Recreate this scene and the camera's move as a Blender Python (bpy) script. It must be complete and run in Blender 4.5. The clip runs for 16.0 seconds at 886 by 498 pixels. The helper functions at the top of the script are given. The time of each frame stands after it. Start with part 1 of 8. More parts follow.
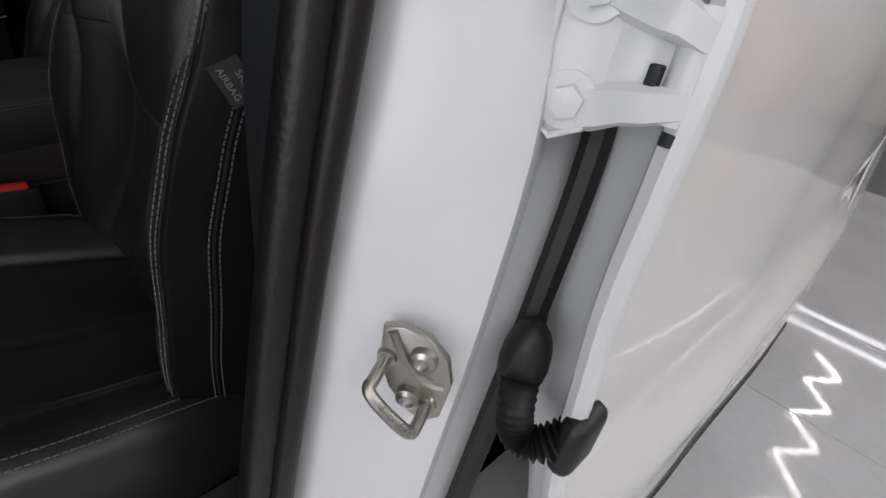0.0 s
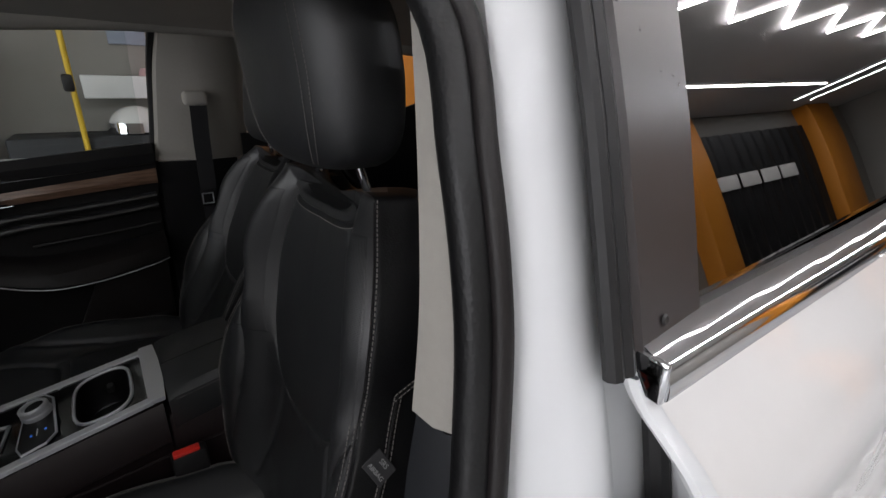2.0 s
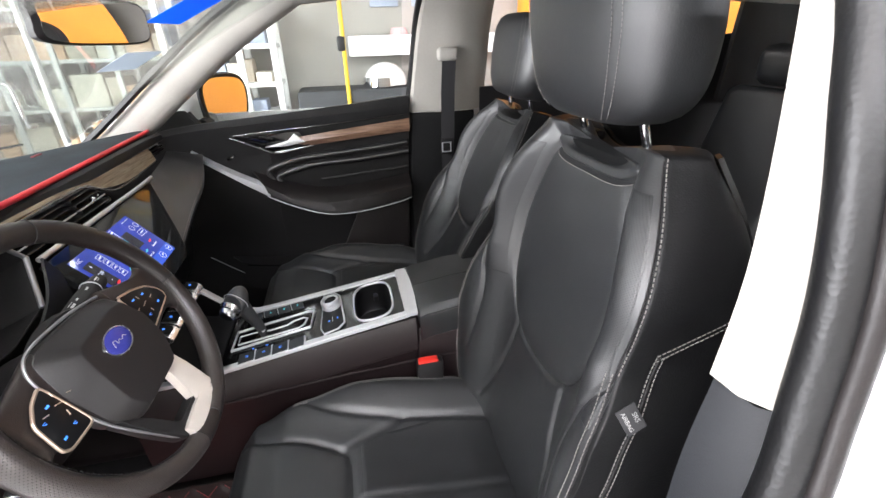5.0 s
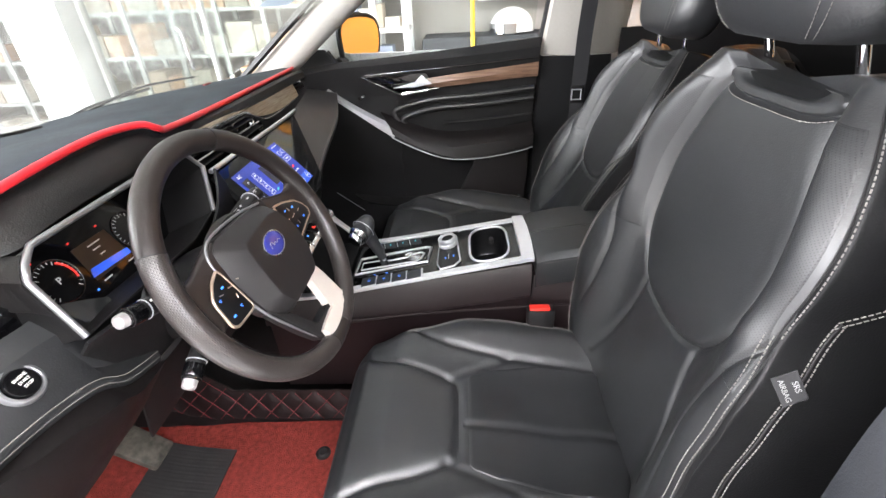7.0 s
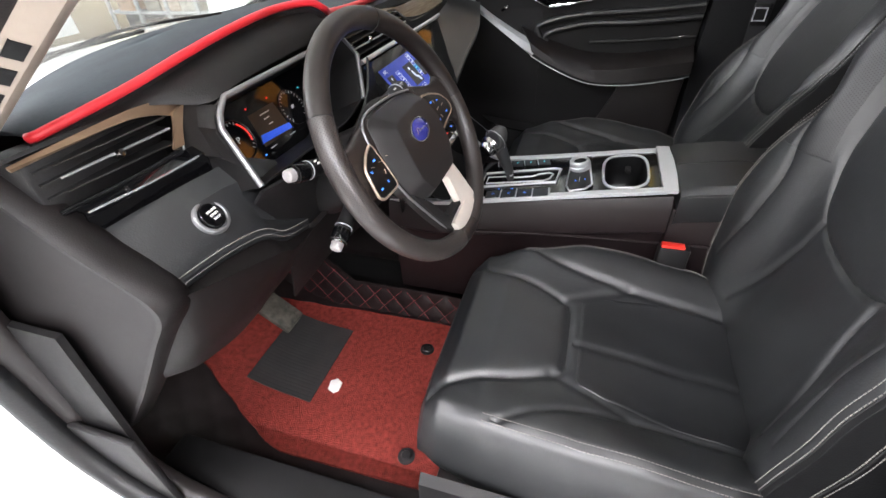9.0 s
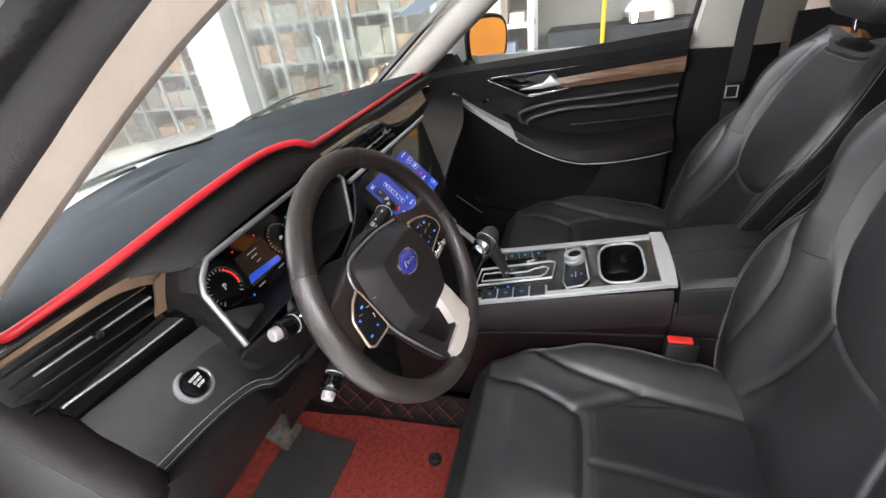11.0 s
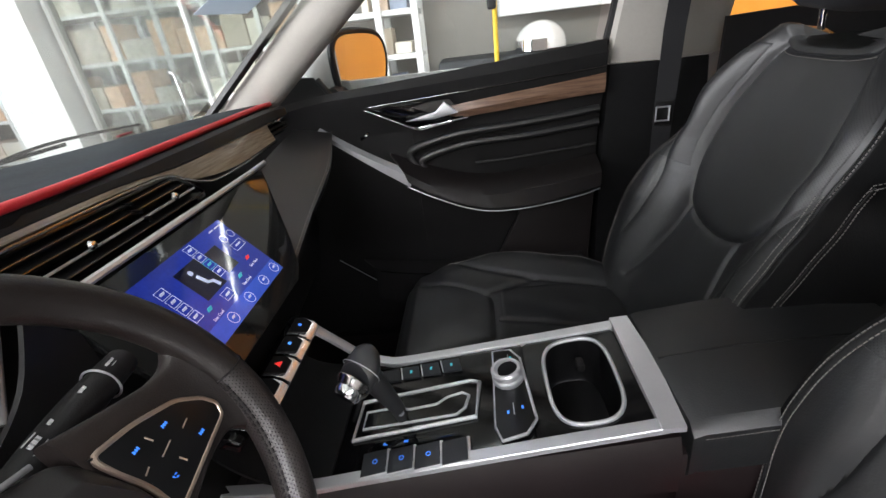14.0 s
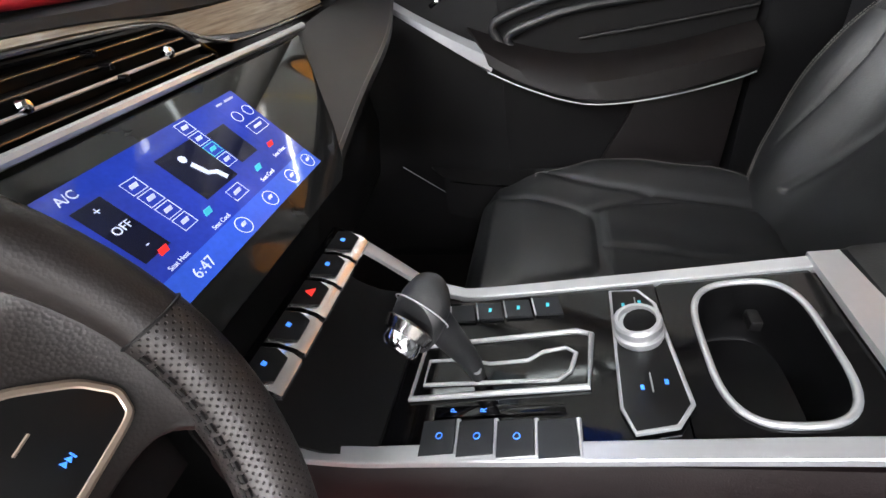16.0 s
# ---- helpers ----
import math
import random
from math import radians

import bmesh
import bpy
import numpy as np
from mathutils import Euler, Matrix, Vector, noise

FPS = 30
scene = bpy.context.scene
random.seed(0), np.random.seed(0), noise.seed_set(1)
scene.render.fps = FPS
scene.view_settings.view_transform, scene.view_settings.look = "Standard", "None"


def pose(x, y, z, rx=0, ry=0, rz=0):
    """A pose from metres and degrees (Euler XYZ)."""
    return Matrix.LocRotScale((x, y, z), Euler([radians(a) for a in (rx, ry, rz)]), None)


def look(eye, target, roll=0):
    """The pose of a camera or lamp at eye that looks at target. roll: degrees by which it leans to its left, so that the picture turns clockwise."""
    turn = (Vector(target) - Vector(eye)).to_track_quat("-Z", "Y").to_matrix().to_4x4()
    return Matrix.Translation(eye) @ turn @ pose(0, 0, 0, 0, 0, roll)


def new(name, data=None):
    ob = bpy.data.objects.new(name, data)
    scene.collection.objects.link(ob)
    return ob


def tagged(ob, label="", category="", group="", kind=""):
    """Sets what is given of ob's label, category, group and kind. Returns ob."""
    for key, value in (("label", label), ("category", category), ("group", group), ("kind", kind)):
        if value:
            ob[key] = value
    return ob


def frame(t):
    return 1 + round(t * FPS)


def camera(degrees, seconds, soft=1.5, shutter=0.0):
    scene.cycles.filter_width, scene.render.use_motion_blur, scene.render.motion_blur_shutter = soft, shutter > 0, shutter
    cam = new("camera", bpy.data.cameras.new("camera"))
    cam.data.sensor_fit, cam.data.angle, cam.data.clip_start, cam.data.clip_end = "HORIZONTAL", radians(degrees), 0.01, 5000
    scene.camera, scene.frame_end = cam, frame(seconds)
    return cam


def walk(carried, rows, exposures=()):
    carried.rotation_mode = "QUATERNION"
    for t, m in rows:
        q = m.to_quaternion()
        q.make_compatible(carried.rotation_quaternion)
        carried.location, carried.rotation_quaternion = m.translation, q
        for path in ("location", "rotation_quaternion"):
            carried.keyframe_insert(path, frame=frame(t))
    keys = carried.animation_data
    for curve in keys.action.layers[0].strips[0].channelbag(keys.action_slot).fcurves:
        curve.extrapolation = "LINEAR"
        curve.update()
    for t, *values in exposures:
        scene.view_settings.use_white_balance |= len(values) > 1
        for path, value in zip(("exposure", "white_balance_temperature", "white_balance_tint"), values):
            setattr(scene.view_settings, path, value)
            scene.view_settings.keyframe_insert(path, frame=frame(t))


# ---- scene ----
cam = camera(89.9, 16.0)
PATH = [
    (0, (-0.987, 0.024, 1.067), (0.155, -1.261, 0.044), 10.2),
    (0.5, (-0.982, 0.022, 1.158), (0.266, -1.294, 0.314), 8.3),
    (1, (-0.987, 0.038, 1.236), (0.335, -1.256, 0.474), 5.5),
    (1.5, (-0.985, 0.049, 1.322), (0.397, -1.211, 0.613), 2.7),
    (2, (-0.959, 0.063, 1.375), (0.532, -1.08, 0.69), 1.1),
    (2.5, (-0.923, 0.102, 1.37), (0.692, -0.807, 0.617), 0.1),
    (3, (-0.929, 0.142, 1.364), (0.757, -0.529, 0.524), -0.4),
    (3.5, (-0.954, 0.165, 1.377), (0.773, -0.323, 0.495), -0.5),
    (4, (-0.942, 0.16, 1.382), (0.793, -0.292, 0.495), -0.6),
    (6.3, (-0.943, 0.195, 1.36), (0.828, 0.096, 0.436), -2.6),
    (6.5, (-0.943, 0.2, 1.353), (0.813, 0.152, 0.398), -2.6),
    (7, (-0.947, 0.215, 1.341), (0.781, 0.305, 0.337), -2.7),
    (7.5, (-0.957, 0.236, 1.316), (0.712, 0.481, 0.241), -2.4),
    (8, (-0.973, 0.253, 1.294), (0.634, 0.612, 0.16), -1.9),
    (8.2, (-0.984, 0.251, 1.284), (0.6, 0.65, 0.13), -2.0),
    (10.3, (-0.971, 0.285, 1.319), (0.517, 0.933, 0.15), -6.2),
    (10.5, (-0.943, 0.279, 1.341), (0.615, 0.894, 0.249), -6.7),
    (11, (-0.903, 0.262, 1.367), (0.742, 0.816, 0.375), -7.4),
    (11.5, (-0.872, 0.252, 1.367), (0.816, 0.706, 0.395), -7.7),
    (11.8, (-0.806, 0.265, 1.367), (0.875, 0.631, 0.347), -7.3),
    (12, (-0.791, 0.281, 1.34), (0.943, 0.52, 0.372), -7.5),
    (12.5, (-0.712, 0.279, 1.319), (1.056, 0.361, 0.388), -7.3),
    (13, (-0.618, 0.293, 1.27), (1.166, 0.431, 0.377), -7.2),
    (13.5, (-0.515, 0.289, 1.246), (1.273, 0.462, 0.366), -6.8),
    (14, (-0.475, 0.274, 1.26), (1.306, 0.458, 0.369), -6.9),
    (14.5, (-0.462, 0.288, 1.263), (1.264, 0.561, 0.29), -7.8),
    (15, (-0.45, 0.296, 1.21), (1.207, 0.629, 0.14), -9.6),
    (15.5, (-0.365, 0.298, 1.148), (1.224, 0.655, -0.013), -10.2),
    (16, (-0.301, 0.331, 1.137), (1.255, 0.825, -0.018), -10.8),
]
walk(cam, [(t, look(eye, target, roll)) for t, eye, target, roll in PATH],
     [(t, stops, 6500, 15) for t, stops in ((0, -0.98), (1.5, -0.88), (2, -0.75), (2.5, -0.45), (3, 0.2), (3.5, 0.9), (4, 1.45), (6.3, 2.2), (7, 2.35), (8.2, 2.12), (10.5, 1.62), (11.5, 1.8), (12.5, 1.5), (14, 1.35), (15, 1.45), (15.5, 1.7), (16, 2.15))])

# ---------------------------------------------------------------- world and lights
world = bpy.data.worlds.new("world")
scene.world = world
world.use_nodes = True
wn = world.node_tree.nodes
sky = wn.new("ShaderNodeTexSky")
sky.sky_type, sky.sun_disc, sky.sun_elevation, sky.sun_rotation = "NISHITA", False, radians(50), radians(60)
world.node_tree.links.new(sky.outputs[0], wn["Background"].inputs[0])
wn["Background"].inputs[1].default_value = 0.1


def area_lamp(name, eye, target, sx, sy, watts, color=(1, 1, 1)):
    data = bpy.data.lights.new(name, "AREA")
    data.shape, data.size, data.size_y, data.energy, data.color = "RECTANGLE", sx, sy, watts, color
    ob = new(name, data)
    ob.matrix_world = look(eye, target)
    return ob


# daylight in the shop front's openings
area_lamp("window_light", (-1.9, 5.35, 1.6), (-1.7, 0, 1.0), 4.0, 2.4, 240, (0.96, 0.985, 1.0))
# linear lamps under the ceiling; the x = 1.75 line is assumed, unseen
CEIL = 2.95
LAMP_LINES = [(1.75, -3.4, 1.75, 3.0, 4), (-3.13, -8.5, -3.13, 3.4, 112), (-3.7, -8.8, 2.0, -8.8, 40), (-3.7, -9.4, 2.0, -9.4, 40)]
for x0, y0, x1, y1, watts in LAMP_LINES:
    length = math.hypot(x1 - x0, y1 - y0)
    lamp = area_lamp("ceiling_lamp", (0, 0, 0), (0, 0, -1), 0.05, length, watts * length / 6, (0.93, 0.97, 1.0))
    lamp.matrix_world = Matrix.Translation(((x0 + x1) / 2, (y0 + y1) / 2, CEIL - 0.045)) @ Matrix.Rotation(math.atan2(y1 - y0, x1 - x0) - math.pi / 2, 4, "Z")

# ---------------------------------------------------------------- materials


def mat(name, color, rough=0.5, metal=0.0, coat=0.0, vary=0.0, vscale=6.0, bump=0.0, bscale=300.0, cell=False, rvary=0.0, emit=0.0, spec=0.5, fine=0.0):
    """A surface with colour drift at two scales, roughness drift and a fine relief."""
    m = bpy.data.materials.new(name)
    m.use_nodes = True
    nt = m.node_tree
    b = nt.nodes["Principled BSDF"]
    b.inputs["Base Color"].default_value = (*color, 1)
    b.inputs["Roughness"].default_value = rough
    b.inputs["Metallic"].default_value = metal
    b.inputs["Coat Weight"].default_value = coat
    b.inputs["Coat Roughness"].default_value = 0.03
    b.inputs["Specular IOR Level"].default_value = spec
    if emit:
        b.inputs["Emission Color"].default_value = (*color, 1)
        b.inputs["Emission Strength"].default_value = emit
    tc = nt.nodes.new("ShaderNodeTexCoord")
    if vary or rvary:
        n1 = nt.nodes.new("ShaderNodeTexNoise")
        n1.inputs["Scale"].default_value, n1.inputs["Detail"].default_value = vscale, 6
        n2 = nt.nodes.new("ShaderNodeTexNoise")
        n2.inputs["Scale"].default_value, n2.inputs["Detail"].default_value = vscale * 22, 3
        add = nt.nodes.new("ShaderNodeMath")
        add.operation = "MULTIPLY_ADD"
        add.inputs[1].default_value = 0.4
        nt.links.new(tc.outputs["Object"], n1.inputs["Vector"])
        nt.links.new(tc.outputs["Object"], n2.inputs["Vector"])
        nt.links.new(n2.outputs[0], add.inputs[0])
        nt.links.new(n1.outputs[0], add.inputs[2])
        if vary:
            ramp = nt.nodes.new("ShaderNodeValToRGB")
            ramp.color_ramp.elements[0].position, ramp.color_ramp.elements[1].position = 0.45, 0.95
            ramp.color_ramp.elements[0].color = (*[max(0, c * (1 - vary)) for c in color], 1)
            ramp.color_ramp.elements[1].color = (*[min(1, c * (1 + vary)) for c in color], 1)
            nt.links.new(add.outputs[0], ramp.inputs[0])
            nt.links.new(ramp.outputs[0], b.inputs["Base Color"])
        if rvary:
            mr = nt.nodes.new("ShaderNodeMapRange")
            mr.inputs["From Min"].default_value, mr.inputs["From Max"].default_value = 0.4, 1.0
            mr.inputs["To Min"].default_value, mr.inputs["To Max"].default_value = max(0, rough - rvary), min(1, rough + rvary)
            nt.links.new(add.outputs[0], mr.inputs["Value"])
            nt.links.new(mr.outputs[0], b.inputs["Roughness"])
    if bump:
        if cell:
            t = nt.nodes.new("ShaderNodeTexVoronoi")
            t.inputs["Scale"].default_value = bscale
            src = t.outputs["Distance"]
        else:
            t = nt.nodes.new("ShaderNodeTexNoise")
            t.inputs["Scale"].default_value, t.inputs["Detail"].default_value = bscale, 4
            src = t.outputs[0]
        nt.links.new(tc.outputs["Object"], t.inputs["Vector"])
        bp = nt.nodes.new("ShaderNodeBump")
        bp.inputs["Strength"].default_value, bp.inputs["Distance"].default_value = bump, 0.0006 if not fine else fine
        nt.links.new(src, bp.inputs["Height"])
        nt.links.new(bp.outputs[0], b.inputs["Normal"])
    return m


def perforated(name, color, rough, pitch=0.0033, axes=(0, 2), coords="Object"):
    """Leather with a grid of small punched holes."""
    m = mat(name, color, rough, vary=0.12, vscale=9, rvary=0.05, spec=0.75)
    nt = m.node_tree
    b = nt.nodes["Principled BSDF"]
    tc = nt.nodes.new("ShaderNodeTexCoord")
    sep = nt.nodes.new("ShaderNodeSeparateXYZ")
    nt.links.new(tc.outputs[coords], sep.inputs[0])
    waves = []
    for sgn in (1, -1):
        mix = nt.nodes.new("ShaderNodeMath")
        mix.operation = "MULTIPLY_ADD"
        mix.inputs[1].default_value = sgn
        nt.links.new(sep.outputs[axes[0]], mix.inputs[0])
        nt.links.new(sep.outputs[axes[1]], mix.inputs[2])
        k = nt.nodes.new("ShaderNodeMath")
        k.operation = "MULTIPLY"
        k.inputs[1].default_value = 2 * math.pi / (pitch * 1.41)
        nt.links.new(mix.outputs[0], k.inputs[0])
        s = nt.nodes.new("ShaderNodeMath")
        s.operation = "COSINE"
        nt.links.new(k.outputs[0], s.inputs[0])
        waves.append(s)
    add = nt.nodes.new("ShaderNodeMath")
    nt.links.new(waves[0].outputs[0], add.inputs[0])
    nt.links.new(waves[1].outputs[0], add.inputs[1])
    hole = nt.nodes.new("ShaderNodeMapRange")
    hole.inputs["From Min"].default_value, hole.inputs["From Max"].default_value, hole.inputs["To Max"].default_value = 1.0, 1.8, 0.8 if coords == "UV" else 0.5
    nt.links.new(add.outputs[0], hole.inputs["Value"])
    old = b.inputs["Base Color"].links[0].from_socket
    mx = nt.nodes.new("ShaderNodeMixRGB")
    mx.inputs[2].default_value = (0.002, 0.002, 0.002, 1)
    nt.links.new(hole.outputs[0], mx.inputs[0])
    nt.links.new(old, mx.inputs[1])
    nt.links.new(mx.outputs[0], b.inputs["Base Color"])
    sp = nt.nodes.new("ShaderNodeMapRange")
    sp.inputs["To Min"].default_value, sp.inputs["To Max"].default_value = 0.75, 0.1
    nt.links.new(hole.outputs[0], sp.inputs["Value"])
    nt.links.new(sp.outputs[0], b.inputs["Specular IOR Level"])
    bp = nt.nodes.new("ShaderNodeBump")
    bp.invert = True
    bp.inputs["Strength"].default_value, bp.inputs["Distance"].default_value = 0.8 if coords == "UV" else 0.4, 0.0005
    nt.links.new(hole.outputs[0], bp.inputs["Height"])
    nt.links.new(bp.outputs[0], b.inputs["Normal"])
    return m


def wood(name, dark, light, stretch=(3, 60, 60), rough=0.3):
    """Striped veneer under a satin lacquer; the grain runs along the short axis of stretch."""
    m = mat(name, light, rough, coat=0.3)
    nt = m.node_tree
    b = nt.nodes["Principled BSDF"]
    tc = nt.nodes.new("ShaderNodeTexCoord")
    mp = nt.nodes.new("ShaderNodeMapping")
    mp.inputs["Scale"].default_value = stretch
    n = nt.nodes.new("ShaderNodeTexNoise")
    n.inputs["Scale"].default_value, n.inputs["Detail"].default_value, n.inputs["Roughness"].default_value = 3, 6, 0.65
    ramp = nt.nodes.new("ShaderNodeValToRGB")
    ramp.color_ramp.elements[0].position, ramp.color_ramp.elements[1].position = 0.35, 0.65
    ramp.color_ramp.elements[0].color, ramp.color_ramp.elements[1].color = (*dark, 1), (*light, 1)
    nt.links.new(tc.outputs["Object"], mp.inputs[0])
    nt.links.new(mp.outputs[0], n.inputs["Vector"])
    nt.links.new(n.outputs[0], ramp.inputs[0])
    nt.links.new(ramp.outputs[0], b.inputs["Base Color"])
    return m


def glass(name, tint=(1, 1, 1), gloss=0.08, haze=0.0):
    """Thin pane: clear view with a mirror sheen and a painted veil of haze."""
    m = bpy.data.materials.new(name)
    m.use_nodes = True
    nt = m.node_tree
    out = nt.nodes["Material Output"]
    nt.nodes.remove(nt.nodes["Principled BSDF"])
    tr = nt.nodes.new("ShaderNodeBsdfTransparent")
    tr.inputs[0].default_value = (*tint, 1)
    gl = nt.nodes.new("ShaderNodeBsdfGlossy")
    gl.inputs["Roughness"].default_value = 0.0
    lw = nt.nodes.new("ShaderNodeLayerWeight")
    lw.inputs[0].default_value = 0.5
    pw = nt.nodes.new("ShaderNodeMath")
    pw.operation = "POWER"
    pw.inputs[1].default_value = 3.5
    nt.links.new(lw.outputs["Facing"], pw.inputs[0])
    fr = nt.nodes.new("ShaderNodeMath")
    fr.operation = "MULTIPLY_ADD"
    fr.inputs[1].default_value, fr.inputs[2].default_value = 0.8 if gloss > 0.1 else 0.45 if gloss > 0.05 else 0.18, gloss * 0.5
    nt.links.new(pw.outputs[0], fr.inputs[0])
    mx = nt.nodes.new("ShaderNodeMixShader")
    nt.links.new(fr.outputs[0], mx.inputs[0])
    nt.links.new(tr.outputs[0], mx.inputs[1])
    nt.links.new(gl.outputs[0], mx.inputs[2])
    nt.links.new(mx.outputs[0], out.inputs[0])
    # pale translucent veil mixed into the pane to paint haze over the view
    if haze:
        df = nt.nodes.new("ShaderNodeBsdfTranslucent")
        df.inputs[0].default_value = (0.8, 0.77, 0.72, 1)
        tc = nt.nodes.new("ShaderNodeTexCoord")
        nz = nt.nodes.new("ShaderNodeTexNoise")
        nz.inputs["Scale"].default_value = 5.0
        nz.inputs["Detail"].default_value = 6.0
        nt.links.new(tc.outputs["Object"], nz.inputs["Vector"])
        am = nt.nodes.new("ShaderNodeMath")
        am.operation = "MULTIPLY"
        am.inputs[1].default_value = haze * 2
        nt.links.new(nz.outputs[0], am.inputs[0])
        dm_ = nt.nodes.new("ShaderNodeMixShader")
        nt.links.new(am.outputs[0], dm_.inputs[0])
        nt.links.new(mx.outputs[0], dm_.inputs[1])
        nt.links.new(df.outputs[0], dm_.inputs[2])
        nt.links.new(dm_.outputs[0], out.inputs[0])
    return m


LEATHER = mat("black_leather", (0.0085, 0.0092, 0.0104), 0.49, vary=0.15, vscale=7, bump=0.18, bscale=420, cell=True, rvary=0.06, spec=0.95)
PERF = perforated("perforated_leather", (0.0092, 0.0099, 0.0111), 0.49, 0.0027)
PERF_FLAT = perforated("perforated_seat_leather", (0.0085, 0.0092, 0.0104), 0.5, axes=(0, 1))
PLASTIC = mat("black_soft_plastic", (0.008, 0.0076, 0.008), 0.52, spec=0.34, vary=0.15, vscale=5, bump=0.5, bscale=700, rvary=0.08)
DARKGREY = mat("dark_grey_plastic", (0.018, 0.02, 0.024), 0.6, vary=0.1, bump=0.4, bscale=600)
CONSOLESIDE = mat("brown_black_console", (0.0095, 0.0055, 0.006), 0.42, spec=0.34, vary=0.15, bump=0.4, bscale=600, rvary=0.06)
SATINCAP = mat("grey_satin_cap", (0.33, 0.31, 0.31), 0.42, 0.3, rvary=0.05)
BROWNISH = mat("warm_black_plastic", (0.011, 0.0088, 0.0088), 0.45, spec=0.36, vary=0.15, bump=0.4, bscale=600, rvary=0.06)
MATTBLACK = mat("matt_black_cover", (0.005, 0.005, 0.0055), 0.7, vary=0.15, bump=0.4, bscale=600, spec=0.2)
PIANO = mat("piano_black", (0.003, 0.003, 0.0035), 0.06, spec=0.4, rvary=0.03, vscale=14)
RUBBER = mat("black_rubber", (0.008, 0.0075, 0.008), 0.5, vary=0.2, bump=0.3, bscale=250, rvary=0.08)
SEALRUB = mat("door_seal_rubber", (0.006, 0.006, 0.0065), 0.42, vary=0.2, vscale=12, bump=0.35, bscale=260, cell=True, rvary=0.06, spec=0.4)
LOWTRIM = mat("blue_black_pillar_plastic", (0.0105, 0.0118, 0.0145), 0.55, vary=0.1, bump=0.4, bscale=600, spec=0.35)
APPLIQUE = mat("satin_brown_grey_cover", (0.036, 0.031, 0.031), 0.3, vary=0.06, vscale=6, rvary=0.04)
# dash end, knee panel and side cover: their shade is put into this black
DASHEND = mat("shade_dark_dash_end", (0.0062, 0.005, 0.005), 0.52, vary=0.15, bump=0.4, bscale=600, rvary=0.06, spec=0.22)
BANDSKIN = mat("blue_black_soft_skin", (0.011, 0.0135, 0.016), 0.5, vary=0.12, vscale=8, bump=0.25, bscale=500, cell=True)
FRAMEGREY = mat("mid_grey_satin_metal", (0.3, 0.3, 0.31), 0.33, 0.75, vary=0.05, vscale=30, rvary=0.05)
# seat sides: a darker leather copy, shade away from the windscreen put into it
SEATSIDE = mat("shaded_seat_side", (0.0045, 0.0045, 0.005), 0.55, vary=0.15, vscale=8, bump=0.25, bscale=420, cell=True, rvary=0.05, spec=0.28)
GLOSSPANEL = mat("glossy_grey_panel", (0.013, 0.0135, 0.0135), 0.06, vary=0.1, vscale=5, rvary=0.02, spec=0.36)
KEYCHROME = mat("bright_key_chrome", (0.74, 0.75, 0.77), 0.2, 0.85, rvary=0.05, vscale=40)
THREAD = mat("pale_thread", (0.17, 0.16, 0.15), 0.8)
WHITE = mat("white_car_paint", (0.77, 0.76, 0.745), 0.5, coat=1.0, vary=0.02, vscale=2)
JAMB = mat("white_jamb_paint", (0.72, 0.735, 0.745), 0.42, coat=0.25, vary=0.012, vscale=3)
CHROME = mat("chrome", (0.75, 0.76, 0.78), 0.06, 1.0, rvary=0.03, vscale=20)
SILVER = mat("satin_silver", (0.62, 0.63, 0.655), 0.31, 0.6, vary=0.05, vscale=7)
NICKEL = mat("bronze_tinted_chrome", (0.55, 0.44, 0.35), 0.3, 0.8, rvary=0.05)
# spoke bracket: an orange reflection's warmth is put into the nickel's colour
BRACKET = mat("satin_nickel_reflect_tint", (0.7, 0.64, 0.58), 0.34, 0.4, vary=0.04, vscale=30, rvary=0.05)
PADLEATHER = mat("matt_black_pad", (0.0125, 0.0112, 0.0115), 0.42, vary=0.12, vscale=8, bump=0.25, bscale=1100, rvary=0.05)
RIMLEATHER = mat("warm_black_rim_leather", (0.0175, 0.0138, 0.0128), 0.36, vary=0.15, vscale=8, bump=0.2, bscale=700, cell=True, rvary=0.06)
SWITCHBLACK = mat("black_switch_face", (0.005, 0.005, 0.0055), 0.32, rvary=0.04, spec=0.4)
STEEL = mat("zinc_steel", (0.42, 0.41, 0.36), 0.32, 0.9, vary=0.15, vscale=40, rvary=0.1)
TITAN = mat("dark_chrome", (0.3, 0.29, 0.29), 0.22, 1.0, rvary=0.05)
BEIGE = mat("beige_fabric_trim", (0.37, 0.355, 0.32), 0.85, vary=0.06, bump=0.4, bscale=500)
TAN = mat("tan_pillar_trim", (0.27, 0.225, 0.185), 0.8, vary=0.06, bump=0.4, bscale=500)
MATTOP = mat("dark_suede_mat", (0.022, 0.029, 0.034), 0.95, vary=0.3, vscale=10, bump=0.6, bscale=500, spec=0.2)
RED = mat("red_leather_edge", (0.62, 0.02, 0.03), 0.42, vary=0.08, bump=0.3, bscale=400, cell=True)
REDBTN = mat("red_button_plastic", (0.65, 0.03, 0.02), 0.3)
CARPET = mat("red_pile_carpet", (0.19, 0.03, 0.024), 0.95, vary=0.4, vscale=90, bump=1.0, bscale=380, spec=0.1, fine=0.004)
QUILT = mat("black_red_quilted_leather", (0.011, 0.0075, 0.0075), 0.4, vary=0.1, bump=0.3, bscale=400, cell=True)
REDTHREAD = mat("dark_red_thread", (0.19, 0.025, 0.03), 0.7)
HEELPAD = mat("ribbed_heel_pad", (0.019, 0.017, 0.017), 0.7, vary=0.25, vscale=25, bump=0.5, bscale=200)
WOOD = wood("striped_wood_veneer", (0.17, 0.12, 0.075), (0.42, 0.35, 0.25), (3, 90, 90))
